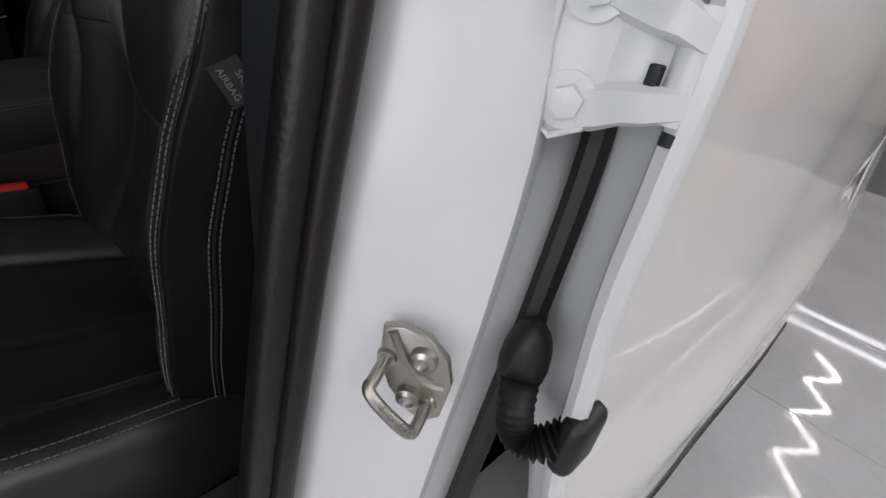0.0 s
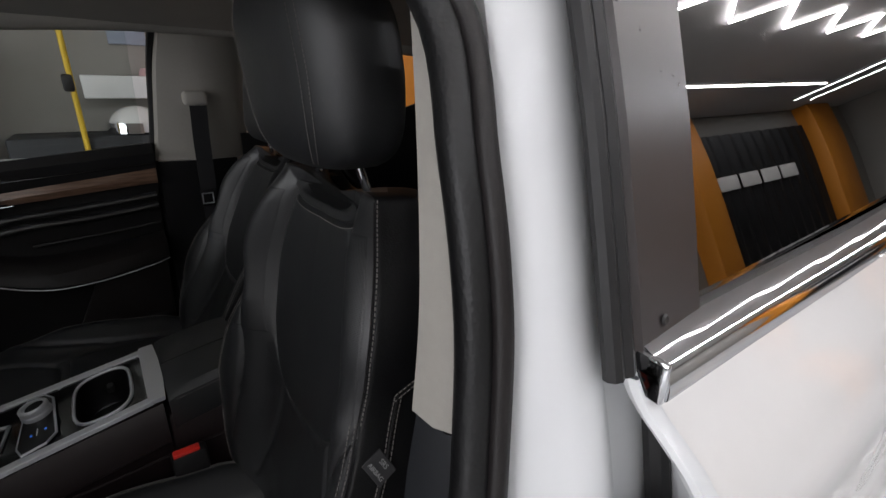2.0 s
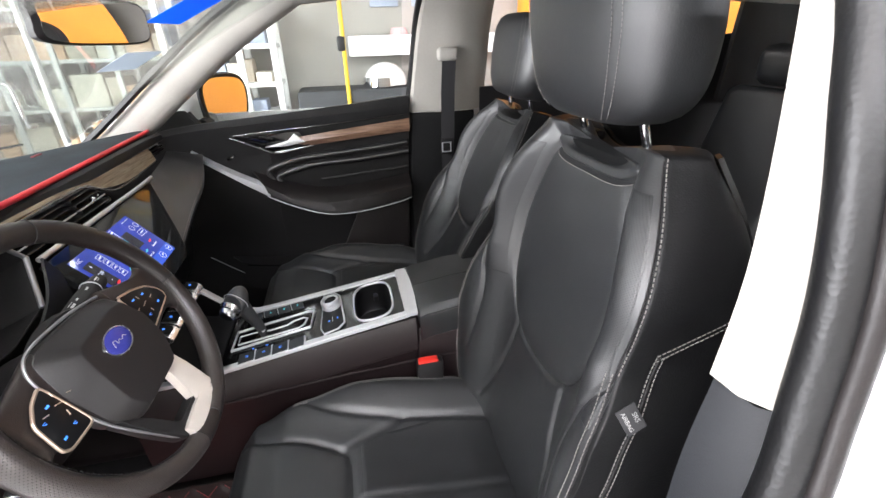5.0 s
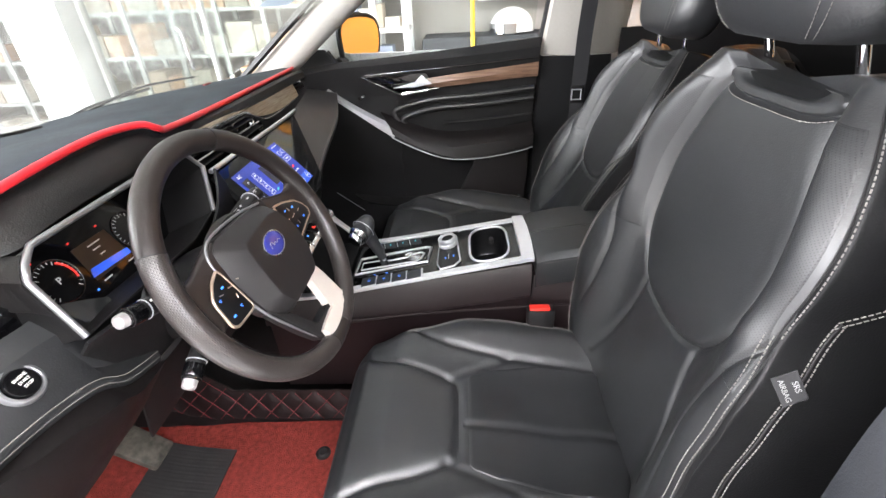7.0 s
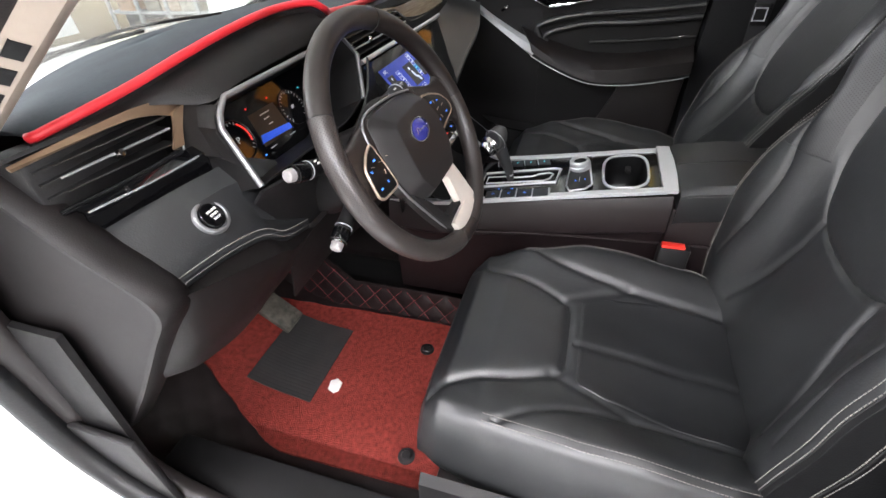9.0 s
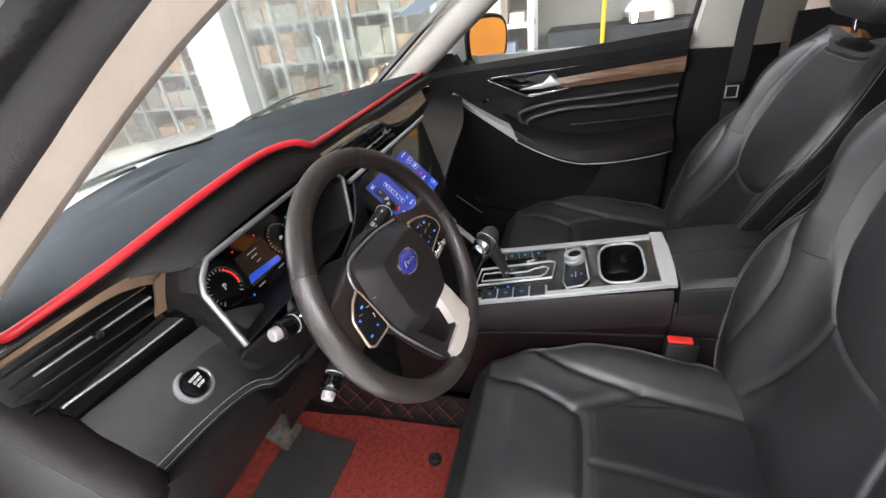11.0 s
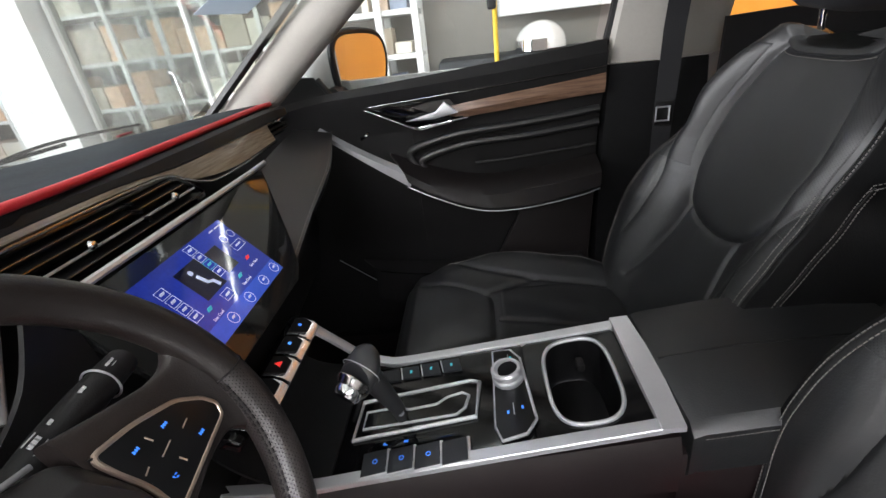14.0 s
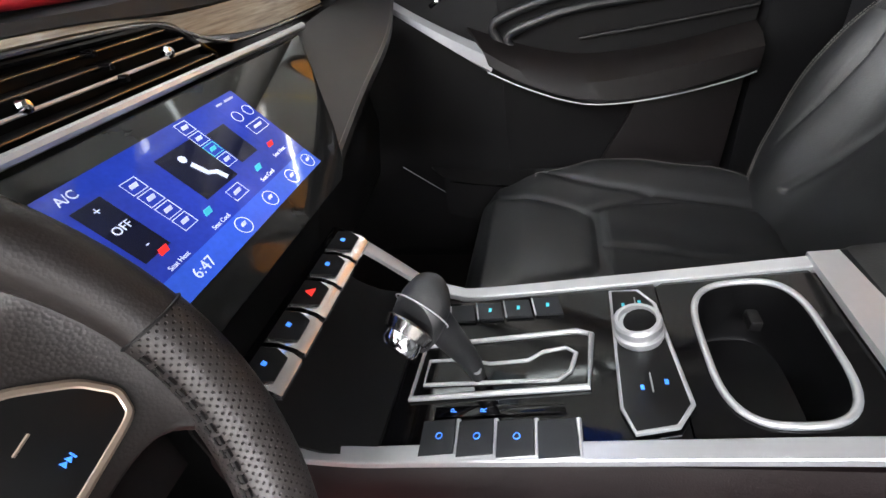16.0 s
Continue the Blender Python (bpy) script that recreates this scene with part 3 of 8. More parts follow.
# ---------------------------------------------------------------- car body
SIDE_LOW = [(p.x, p.y) for p in curve([(0.2, 0.93, 0), (0.35, 0.965, 0), (0.55, 0.968, 0), (0.75, 0.945, 0), (0.9, 0.926, 0), (1.0, 0.924, 0), (1.07, 0.922, 0), (1.11, 0.912, 0), (1.145, 0.888, 0), (1.175, 0.852, 0), (1.2, 0.836, 0)], 6)]


def side_x(y, z):
    """Outer skin of the left side at a place along the car and a height."""
    low = lerp_table(SIDE_LOW, z)
    along = lerp_table([(-2.4, 0.01), (-1.6, 0.055), (-1.1, 0.045), (-0.6, 0.022), (-0.2, 0.0), (0.6, 0.0), (1.4, 0.0)], y)
    return -(low + along)


car = thing("car_body", "glossy white car body with open driver's doorway", "car body", (0, 0, 0))


def strip_bm(lines, thick, seg=5):
    """A panel lofted through several smooth long lines."""
    bm = loft([list(r) for r in zip(*[curve(l, seg) for l in lines])], False, False)
    if thick:
        bmesh.ops.recalc_face_normals(bm, faces=bm.faces)
        bmesh.ops.solidify(bm, geom=bm.faces[:], thickness=thick)
    return bm


def strip3(name, lines, n, material, thick, parent=car, label="", seg=5):
    """A body panel lofted through several smooth long lines."""
    return part(name, strip_bm(lines, thick, seg), material, parent, label)


# B-pillar jamb: from the rubber seal round to the rear door's hinge recess
ZS = (0.42, 0.62, 0.78, 0.9, 1.02, 1.13, 1.22, 1.33, 1.45, 1.56)
tumble = {0.42: 0.0, 0.62: 0.0, 0.78: 0.0, 0.9: 0.0, 1.02: 0.004, 1.13: 0.014, 1.22: 0.026, 1.33: 0.05, 1.45: 0.085, 1.56: 0.13}
lean = {z: max(0, z - 1.2) * 0.06 - max(0, 1.05 - z) * 0.14 for z in ZS}
fade = {0.42: 1, 0.62: 1, 0.78: 1, 0.9: 1, 1.02: 0.95, 1.13: 0.72, 1.22: 0.5, 1.33: 0.4, 1.45: 0.4, 1.56: 0.4}


def bline(x, y, tuck=0.0):
    """A long line of the pillar; tuck draws its upper part back under the seal."""
    return [(-0.80 + (x + 0.80) * fade[z] + tumble[z], y - lean[z] - tuck * min(1, max(0, (z - 1.0) / 0.2)), z) for z in ZS]


strip3("b_pillar", [bline(-0.772, -0.102, 0.032), bline(-0.79, -0.104, 0.03), bline(-0.806, -0.107, 0.024), bline(-0.822, -0.118, 0.016), bline(-0.845, -0.135, 0.008), bline(-0.862, -0.151), bline(-0.872, -0.172), bline(-0.866, -0.19), bline(-0.853, -0.2)], 9, JAMB, 0.004, car, "white painted pillar jamb")
strip3("hinge_recess", [bline(-0.853, -0.2), bline(-0.856, -0.225), bline(-0.862, -0.26), bline(-0.84, -0.30)], 4, JAMB, 0.003, car, "white recessed pillar face")
part("gap_seal", tube(curve([(-0.872 + (1 - fade[z]) * 0.06 + tumble[z] * 0.9, -0.236 - lean[z], z) for z in ZS], 5), 0.0085, 8, flat=1.2), RUBBER, car, "black rubber gap seal")
# rear part of the left side: quarter, sill, wheel arch
SILL_Y = (-1.0, -0.6, 0, 0.8, 1.25)
strip3("sill", [[(x, y, z + (0.05 if y < -0.9 else 0)) for y in SILL_Y] for x, z in ((-0.80, 0.45), (-0.86, 0.455), (-0.93, 0.44), (-0.966, 0.425), (-0.984, 0.37), (-0.975, 0.27), (-0.9, 0.2))], 6, WHITE, 0.004, car, "white painted door sill")
part("sill_tread", box((-0.75, 0.4, 0.452), (0.16, 1.1, 0.03), 0.01), PLASTIC, car, "black plastic sill plate")
part("rear_quarter", sheet(lambda u, v: V(side_x(-1.32 - 1.0 * u, 0.55 + 0.62 * v), -1.32 - 1.0 * u, 0.55 + 0.62 * v), 16, 12, 0.004), WHITE, car, "glossy white rear quarter panel")
part("arch_liner", tube([(-0.84, -1.35 + 0.36 * math.cos(a), 0.36 + 0.36 * math.sin(a)) for a in [math.pi * i / 16 for i in range(17)]], 0.03, 8), RUBBER, car, "black wheel arch liner")
part("underbody", box((0, -0.2, 0.27), (1.7, 3.4, 0.12), 0.02), PLASTIC, car, "dark car underbody")
tyre = part("rear_wheel", lathe([(0.2, -0.1), (0.3, -0.115), (0.335, -0.09), (0.34, 0.0), (0.335, 0.09), (0.3, 0.115), (0.2, 0.1)], (-0.895, -1.38, 0.341), (1, 0, 0), 36), RUBBER, car, "black rubber rear wheel")
part("rim", lathe([(0.01, -0.1), (0.05, -0.1), (0.06, -0.07), (0.19, -0.085), (0.205, -0.1), (0.205, 0.09), (0.01, 0.09)], (-0.895, -1.38, 0.341), (1, 0, 0), 28), SILVER, tyre, "grey alloy rim")

# roof, pillars and glass
part("roof_panel", sheet(lambda u, v: V(-0.62 + 1.24 * u, 0.42 - 2.4 * v, 1.60 - 0.05 * (2 * u - 1) ** 2 - 0.03 * (v - 0.3) ** 2), 20, 12, 0.02), WHITE, car, "white roof panel")
part("headliner", sheet(lambda u, v: V(-0.6 + 1.2 * u, 0.40 - 2.35 * v, 1.555 - 0.04 * (2 * u - 1) ** 2 - 0.03 * (v - 0.3) ** 2), 16, 10, 0.006), BEIGE, car, "pale fabric headliner")
for s in (-1, 1):
    A = [(0.74 * s, 0.96, 1.05), (0.71 * s, 0.80, 1.17), (0.675 * s, 0.64, 1.29), (0.635 * s, 0.47, 1.41), (0.585 * s, 0.28, 1.52)]
    if s < 0:
        A = [(x - 0.03, y, z + 0.006) for x, y, z in A[:4]] + [A[4]]
    # inner trim of the windscreen pillar, a darker tan on the driver's side
    inner = curve([(x - s * 0.0, y, z) for x, y, z in A], 6)
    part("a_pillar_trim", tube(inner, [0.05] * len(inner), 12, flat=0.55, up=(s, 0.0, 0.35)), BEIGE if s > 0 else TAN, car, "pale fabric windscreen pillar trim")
    outer = curve([(x + s * 0.075, y + 0.015, z + 0.015) for x, y, z in A], 6)
    part("a_pillar", tube(outer, [0.038] * len(outer), 12, flat=0.7, up=(s, 0, 0.4)), WHITE, car, "white outer windscreen pillar")
    part("windscreen_edge", tube(curve([(x - s * 0.035, y + 0.055, z + 0.03) for x, y, z in A], 6), 0.012, 6), RUBBER, car, "black windscreen edge")
    rail = curve([(0.585 * s, 0.28, 1.52), (0.575 * s, -0.1, 1.545), (0.575 * s, -0.7, 1.54), (0.58 * s, -1.5, 1.50)], 6)
    part("roof_rail_trim", tube(rail, 0.045, 10), BEIGE, car, "pale roof rail trim")
    part("roof_side", tube([(p.x + s * 0.06, p.y, p.z + 0.0) for p in rail], 0.04, 10), WHITE, car, "white roof side")
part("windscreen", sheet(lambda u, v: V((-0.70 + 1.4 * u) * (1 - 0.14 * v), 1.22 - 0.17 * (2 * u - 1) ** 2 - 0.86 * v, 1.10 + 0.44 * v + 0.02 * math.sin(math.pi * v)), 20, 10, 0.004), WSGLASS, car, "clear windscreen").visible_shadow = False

for k in range(4):
    c0 = V(-0.7394, 0.6739, 1.2192).lerp(V(-0.7543, 0.7447, 1.1651), k / 3)
    along = V(-0.0149, 0.0708, -0.0541).normalized()
    out_n = V(-0.65, -0.544, -0.531).normalized()
    across = along.cross(out_n).normalized()
    part("louvre_slot", slab([c0 + along * a + across * b - out_n * 0.003 for a, b in ((-0.01, -0.0065), (0.008, -0.0065), (0.01, 0.0065), (-0.008, 0.0065))], out_n, 0.0042, 0.0004), MATTBLACK, car, "dark louvre slot")

# rubber seal round the driver's door opening
seal_pts = [(-0.80, 0.04, 0.47), (-0.803, -0.024, 0.58), (-0.803, -0.052, 0.78), (-0.800, -0.076, 0.95), (-0.799, -0.096, 1.08), (-0.786, -0.11, 1.16), (-0.773, -0.118, 1.24), (-0.749, -0.122, 1.33), (-0.71, -0.124, 1.43), (-0.65, -0.06, 1.515), (-0.628, 0.15, 1.545), (-0.655, 0.32, 1.503), (-0.725, 0.5, 1.396), (-0.774, 0.68, 1.271), (-0.808, 0.86, 1.125), (-0.815, 0.955, 0.98), (-0.805, 0.985, 0.8), (-0.805, 0.95, 0.6), (-0.805, 0.8, 0.475), (-0.805, 0.4, 0.465)]
loop = curve(seal_pts, 6, True)
cushion_roll = [p + V(0.008, 0.004, 0) if p.y < 0.2 else p for p in loop]
part("door_seal", tube(cushion_roll, [0.0155 if p.y < 0.2 else 0.019 for p in loop], 14, True), SEALRUB, car, "black leather-grained door seal roll")
part("door_seal_lip", tube([p + V(-0.0095, -0.003, 0) for p in loop[:len(loop) // 2] if p.y < 0.12 and p.z < 1.5], 0.0078, 10), BROWNISH, car, "warm black outer seal lip")
lip = [p + V(0.03, -0.012, -0.012) for p in loop if p.y > 0.25]
part("seal_lip", tube(lip, 0.024, 12, False, flat=0.7), BROWNISH, car, "warm black inner seal flange")
lip = [p + V(-0.026, 0.008, 0.012) for p in loop if p.y > 0.25 and p.z > 0.75]
part("outer_seal_lip", tube(lip, 0.013, 10, False), SEALRUB, car, "black outer seal lip")
# front jamb below the windscreen pillar
strip3("front_jamb", [[(-0.81, 0.955, 0.46), (-0.81, 1.0, 0.7), (-0.81, 0.975, 0.95), (-0.80, 0.9, 1.08)], [(-0.85, 0.965, 0.46), (-0.855, 1.01, 0.7), (-0.85, 0.99, 0.95), (-0.835, 0.92, 1.1)], [(-0.9, 1.0, 0.46), (-0.905, 1.05, 0.7), (-0.9, 1.04, 0.95), (-0.88, 0.98, 1.12)], [(-0.93, 1.12, 0.46), (-0.935, 1.15, 0.7), (-0.93, 1.15, 0.95), (-0.9, 1.12, 1.14)]], 4, JAMB, 0.004, car, "white painted front door jamb")
part("jamb_bolt", lathe([(0.0, 0.012), (0.007, 0.012), (0.008, 0.0)], (-0.862, 0.93, 0.83), (-0.6, -0.8, 0), 8), RUBBER, car, "dark hinge bolt")
part("kick_panel", sheet(lambda u, v: V(-0.79 + 0.02 * v, 0.86 + 0.2 * u, 0.38 + 0.5 * v), 6, 6, 0.01), PLASTIC, car, "black plastic kick panel")

# trim inside the driver's B-pillar
TRIM_L = ((1.128, 0), (1.22, 0.003), (1.33, 0.022), (1.45, 0.052), (1.53, 0.09))
TRIM_R = ((1.132, 0), (1.22, 0.008), (1.33, 0.032), (1.45, 0.07), (1.53, 0.115))


def trim_line(x, y, tab):
    return [(x + t, y - 0.10 * (z - 1.13), z) for z, t in tab]


strip3("b_pillar_trim", [trim_line(-0.768, -0.12, TRIM_R), trim_line(-0.758, -0.106, TRIM_R), trim_line(-0.738, -0.1, TRIM_L), trim_line(-0.712, -0.098, TRIM_L), trim_line(-0.704, -0.108, TRIM_L), trim_line(-0.69, -0.16, TRIM_L), trim_line(-0.69, -0.26, TRIM_L)], 5, BEIGE, 0.004, car, "pale beige pillar trim")
strip3("b_pillar_lower_trim", [[(-0.786, -0.09, 0.5), (-0.788, -0.084, 0.8), (-0.786, -0.092, 1.0), (-0.768, -0.121, 1.13)], [(-0.75, -0.075, 0.5), (-0.75, -0.068, 0.8), (-0.752, -0.082, 1.0), (-0.75, -0.105, 1.127)], [(-0.73, -0.09, 0.5), (-0.725, -0.08, 0.8), (-0.72, -0.082, 1.02), (-0.715, -0.1, 1.125)], [(-0.71, -0.2, 0.5), (-0.705, -0.2, 0.8), (-0.70, -0.18, 1.02), (-0.70, -0.163, 1.124)], [(-0.71, -0.3, 0.5), (-0.705, -0.3, 0.8), (-0.70, -0.28, 1.02), (-0.70, -0.263, 1.124)]], 5, LOWTRIM, 0.004, car, "dark grey lower pillar trim")

# passenger side pillar trims
strip3("passenger_b_pillar_trim", [[(0.80, -0.075, 1.13), (0.785, -0.09, 1.25), (0.735, -0.11, 1.42), (0.66, -0.13, 1.54)], [(0.775, -0.085, 1.13), (0.757, -0.1, 1.25), (0.705, -0.12, 1.42), (0.63, -0.14, 1.54)], [(0.755, -0.2, 1.13), (0.738, -0.2, 1.25), (0.685, -0.2, 1.42), (0.61, -0.2, 1.54)], [(0.77, -0.32, 1.13), (0.752, -0.33, 1.25), (0.70, -0.33, 1.42), (0.63, -0.33, 1.54)], [(0.81, -0.36, 1.13), (0.79, -0.37, 1.25), (0.74, -0.37, 1.42), (0.67, -0.37, 1.54)]], 5, BEIGE, 0.005, car, "pale beige passenger pillar trim")
strip3("passenger_b_pillar_lower", [[(0.80, -0.06, 0.4), (0.80, -0.06, 0.8), (0.80, -0.075, 1.127)], [(0.765, -0.07, 0.4), (0.765, -0.07, 0.8), (0.775, -0.085, 1.127)], [(0.745, -0.2, 0.4), (0.745, -0.2, 0.8), (0.755, -0.2, 1.127)], [(0.76, -0.34, 0.4), (0.76, -0.34, 0.8), (0.77, -0.32, 1.127)]], 4, MATTBLACK, 0.005, car, "black lower passenger pillar trim")
part("passenger_seal", tube(curve([(0.80, -0.045, 0.45), (0.80, -0.05, 0.8), (0.80, -0.07, 1.12), (0.785, -0.088, 1.25), (0.735, -0.105, 1.42), (0.66, -0.12, 1.53)], 6), 0.012, 8), SEALRUB, car, "dark passenger door seal")
part("outer_right_side", sheet(lambda u, v: V(-side_x(1.0 - 3.2 * u, 0.3 + 0.85 * v), 1.0 - 3.2 * u, 0.3 + 0.85 * v), 16, 10, 0.004), WHITE, car, "white right side panel")
part("rear_floor", box((0, -0.9, 0.34), (1.5, 1.6, 0.03), 0.01), PLASTIC, car, "dark rear floor")
part("tailgate", sheet(lambda u, v: V(-0.7 + 1.4 * u, -1.98 - 0.1 * (1 - v), 0.4 + 0.72 * v), 8, 6, 0.02), PLASTIC, car, "black tailgate lining")
for s in (-1, 1):
    part("c_pillar_trim", sheet(lambda u, v: V(s * (0.72 - 0.14 * v), -1.25 - 0.7 * u - 0.1 * (1 - v), 1.12 + 0.42 * v), 6, 6, 0.02), PLASTIC, car, "dark rear pillar trim")
part("rear_glass", sheet(lambda u, v: V((-0.66 + 1.32 * u) * (1 - 0.12 * v), -2.02 + 0.12 * v, 1.14 + 0.38 * v), 10, 6, 0.004), GLASS, car, "rear window").visible_shadow = False
for s, y0 in ((-1, 0.98), (1, 0.45)):
    part("footwell_side", sheet(lambda u, v: V(s * (0.80 - 0.02 * v), y0 + (1.35 - y0) * u, 0.3 + 0.75 * v), 6, 6, 0.01), PLASTIC, car, "black footwell side")
part("toe_board", sheet(lambda u, v: V(-0.8 + 1.6 * u, 1.15 + 0.13 * v, 0.36 + 0.67 * v), 8, 6, 0.01), PLASTIC, car, "black toe board")
part("bulkhead", box((0, 1.3, 0.6), (1.6, 0.04, 0.8), 0.01), PLASTIC, car, "dark front bulkhead")
part("bonnet", sheet(lambda u, v: V(-0.82 + 1.64 * u, 1.25 + 0.95 * v - 0.15 * (2 * u - 1) ** 2 * (1 - v), 1.05 - 0.10 * v * v - 0.06 * (2 * u - 1) ** 4), 16, 10, 0.01), WHITE, car, "white bonnet seen past the windscreen")
part("scuttle", sheet(lambda u, v: V(-0.76 + 1.52 * u, 1.2 + 0.05 * v - 0.15 * (2 * u - 1) ** 2, 1.07 - 0.02 * v), 14, 4, 0.01), RUBBER, car, "black wiper cowl")
for x0 in (-0.5, 0.15):
    w = thing("windscreen_wiper", "thin black wiper blade resting on the windscreen base", "wiper", (x0, 1.16, 1.1))
    part("arm", tube(curve([(x0 - 0.05, 1.2, 1.08), (x0 + 0.05, 1.185, 1.115), (x0 + 0.3, 1.165, 1.12)], 6), 0.004, 8), RUBBER, w)
    part("blade", tube(curve([(x0 + 0.0, 1.17, 1.105), (x0 + 0.25, 1.165, 1.13), (x0 + 0.5, 1.13, 1.12)], 6), 0.0035, 6), RUBBER, w)

# striker on the B-pillar
N = V(-0.52, 0.85, 0.0).normalized()      # outward from the jamb
T = V(-0.85, -0.52, 0.0).normalized()
strk = thing("door_striker", "zinc-plated steel door striker bolted on the white pillar", "door striker", (-0.845, -0.113, 0.84))
sc = V(-0.8583, -0.1151, 0.8706) + N * 0.003
part("plate", slab([sc + T * a + V(0, 0, b) for a, b in ((-0.02, 0.031), (-0.008, 0.034), (0.006, 0.032), (0.019, 0.02), (0.024, 0.002), (0.021, -0.026), (0.012, -0.034), (0.001, -0.03), (-0.013, -0.014), (-0.02, 0.006))], N, 0.005, 0.0012), STEEL, strk)
part("loop", tube(curve([sc + T * -0.015 + V(0, 0, 0.010) + N * 0.002, sc + T * -0.016 + V(0, 0, 0.0095) + N * 0.022, sc + T * -0.0145 + V(0, 0, 0.0065) + N * 0.031, sc + T * 0.008 + V(0, 0, -0.0125) + N * 0.031, sc + T * 0.0115 + V(0, 0, -0.0155) + N * 0.022, sc + T * 0.012 + V(0, 0, -0.0165) + N * 0.002], 6), 0.0037, 10), STEEL, strk, "bent steel loop")
part("rib", tube(curve([sc + T * -0.014 + V(0, 0, 0.030) + N * 0.005, sc + T * -0.004 + V(0, 0, 0.012) + N * 0.0062, sc + T * 0.008 + V(0, 0, 0.001) + N * 0.0062, sc + T * 0.020 + V(0, 0, -0.001) + N * 0.005], 5), 0.003, 8), STEEL, strk)
for a, b in ((0.006, 0.017), (0.001, -0.015)):
    part("screw", lathe([(0.0, 0.0035), (0.003, 0.004), (0.0045, 0.006), (0.0075, 0.0045), (0.0085, 0.0)], sc + T * a + V(0, 0, b) + N * 0.005, N, 18), STEEL, strk, "recessed star screw")
for a, b in ((-0.0155, 0.0098), (0.012, -0.0165)):
    part("rivet_foot", lathe([(0.0, 0.003), (0.0055, 0.003), (0.0065, 0.0)], sc + T * a + V(0, 0, b) + N * 0.0045, N, 16), STEEL, strk)

# hinge of the rear door
hc = V(-0.866, -0.186, 1.051)
HN = V(-0.45, 0.89, 0).normalized()
HT = V(-0.89, -0.45, 0).normalized()
hin = part("door_hinge", slab([hc + HT * a + V(0, 0, b) for a, b in ((-0.015, 0.034), (-0.004, 0.045), (0.014, 0.042), (0.02, 0.026), (0.026, 0.016), (0.026, -0.014), (0.018, -0.022), (0.01, -0.036), (-0.004, -0.043), (-0.016, -0.036))], HN, 0.008, 0.003), JAMB, car, "white painted hinge plate")
for zz in (0.024, -0.024):
    part("bolt", join(lathe([(0.014, 0.0), (0.014, 0.003), (0.0, 0.003)], hc + V(0, 0, zz) + HN * 0.008, HN, 20), lathe([(0.0085, 0.0), (0.008, 0.008), (0.0, 0.009)], hc + V(0, 0, zz) + HN * 0.01, HN, 6)), JAMB, hin, "white painted hex bolt")
for zz, tip in ((0.02, 0.013), (-0.02, -0.015)):
    part("arm", loft([[hc + HT * a + HN * (d + q2) + V(0, 0, z + q1) for q1, q2 in ((-w, -0.003), (-w * 0.7, 0.003), (w * 0.7, 0.003), (w, -0.003))] for a, d, z, w in ((0.006, 0.008, zz * 1.35, 0.012), (0.016, 0.011, zz * 1.2, 0.012), (0.026, 0.016, zz, 0.010), (0.036, 0.02, zz * 0.9, 0.009), (0.048, 0.019, tip, 0.008), (0.056, 0.012, tip, 0.008))]), JAMB, hin, "curved hinge lug")
part("plate_rim", tube([hc + HT * a + HN * 0.009 + V(0, 0, b) for a, b in ((0.02, 0.026), (0.014, 0.0415), (-0.004, 0.0445), (-0.0145, 0.0335), (-0.0155, -0.0355), (-0.004, -0.0425), (0.01, -0.0355), (0.018, -0.022))], 0.0022, 8), JAMB, hin, "raised hinge plate rim")
# dark block added to stand for the shade inside a hinge slot
part("slot_block", box(hc + HT * 0.034 + HN * 0.0135 + V(0, 0, -0.006), (0.006, 0.006, 0.011), 0.001), DARKGREY, hin, "dark block drawn for the shaded hinge slot")
part("web", sheet(lambda u, v: hc + HT * (0.014 + 0.036 * u) + HN * (0.008 + 0.004 * math.sin(math.pi * u)) + V(0, 0, 0.021 * (2 * v - 1)), 8, 6, 0.005), JAMB, hin, "hinge web")
part("knuckle", lathe([(0.0, -0.024), (0.0085, -0.024), (0.0085, 0.024), (0.0, 0.024)], hc + HT * 0.047 + HN * 0.012, (0, 0, 1), 16), JAMB, hin)
part("bush", lathe([(0.0, -0.003), (0.0045, -0.003), (0.0045, 0.003), (0.0, 0.003)], hc + HT * 0.05 + HN * 0.016 + V(0, 0, -0.03), (0, 0, 1), 12), DARKGREY, hin, "dark hinge bush")

# cable boot between pillar and door
boot = thing("cable_boot", "black ribbed rubber cable boot between pillar and door", "cable boot", (-0.88, -0.2, 0.84))
part("collar", loft([[V(-0.881, -0.203, 0.848) + HT * (a * 0.017 * k) + HN * (0.02 * q) + V(0, 0, b * 0.034 * k) for a, b in [(math.cos(t), math.sin(t)) for t in [2 * math.pi * i / 20 for i in range(20)]]] for k, q in ((1.05, 0), (1.05, 0.35), (0.9, 0.75), (0.55, 1.0))]), RUBBER, boot, "black rubber collar")
bend = curve([(-0.889, -0.19, 0.842), (-0.896, -0.186, 0.812), (-0.904, -0.186, 0.798), (-0.917, -0.192, 0.798), (-0.930, -0.206, 0.812)], 14)
part("bellows", tube(bend, [0.0118 + 0.0026 * math.sin(i * 2.1) for i in range(len(bend))], 14), RUBBER, boot, "ribbed rubber bellows")
part("door_plug", box((-0.934, -0.211, 0.809), (0.02, 0.042, 0.055), 0.012, 3), RUBBER, boot)

# ---------------------------------------------------------------- rear door, closed
rd = thing("rear_door", "glossy white closed rear door with chrome belt trim", "car door", (-0.9, -0.7, 0.4))


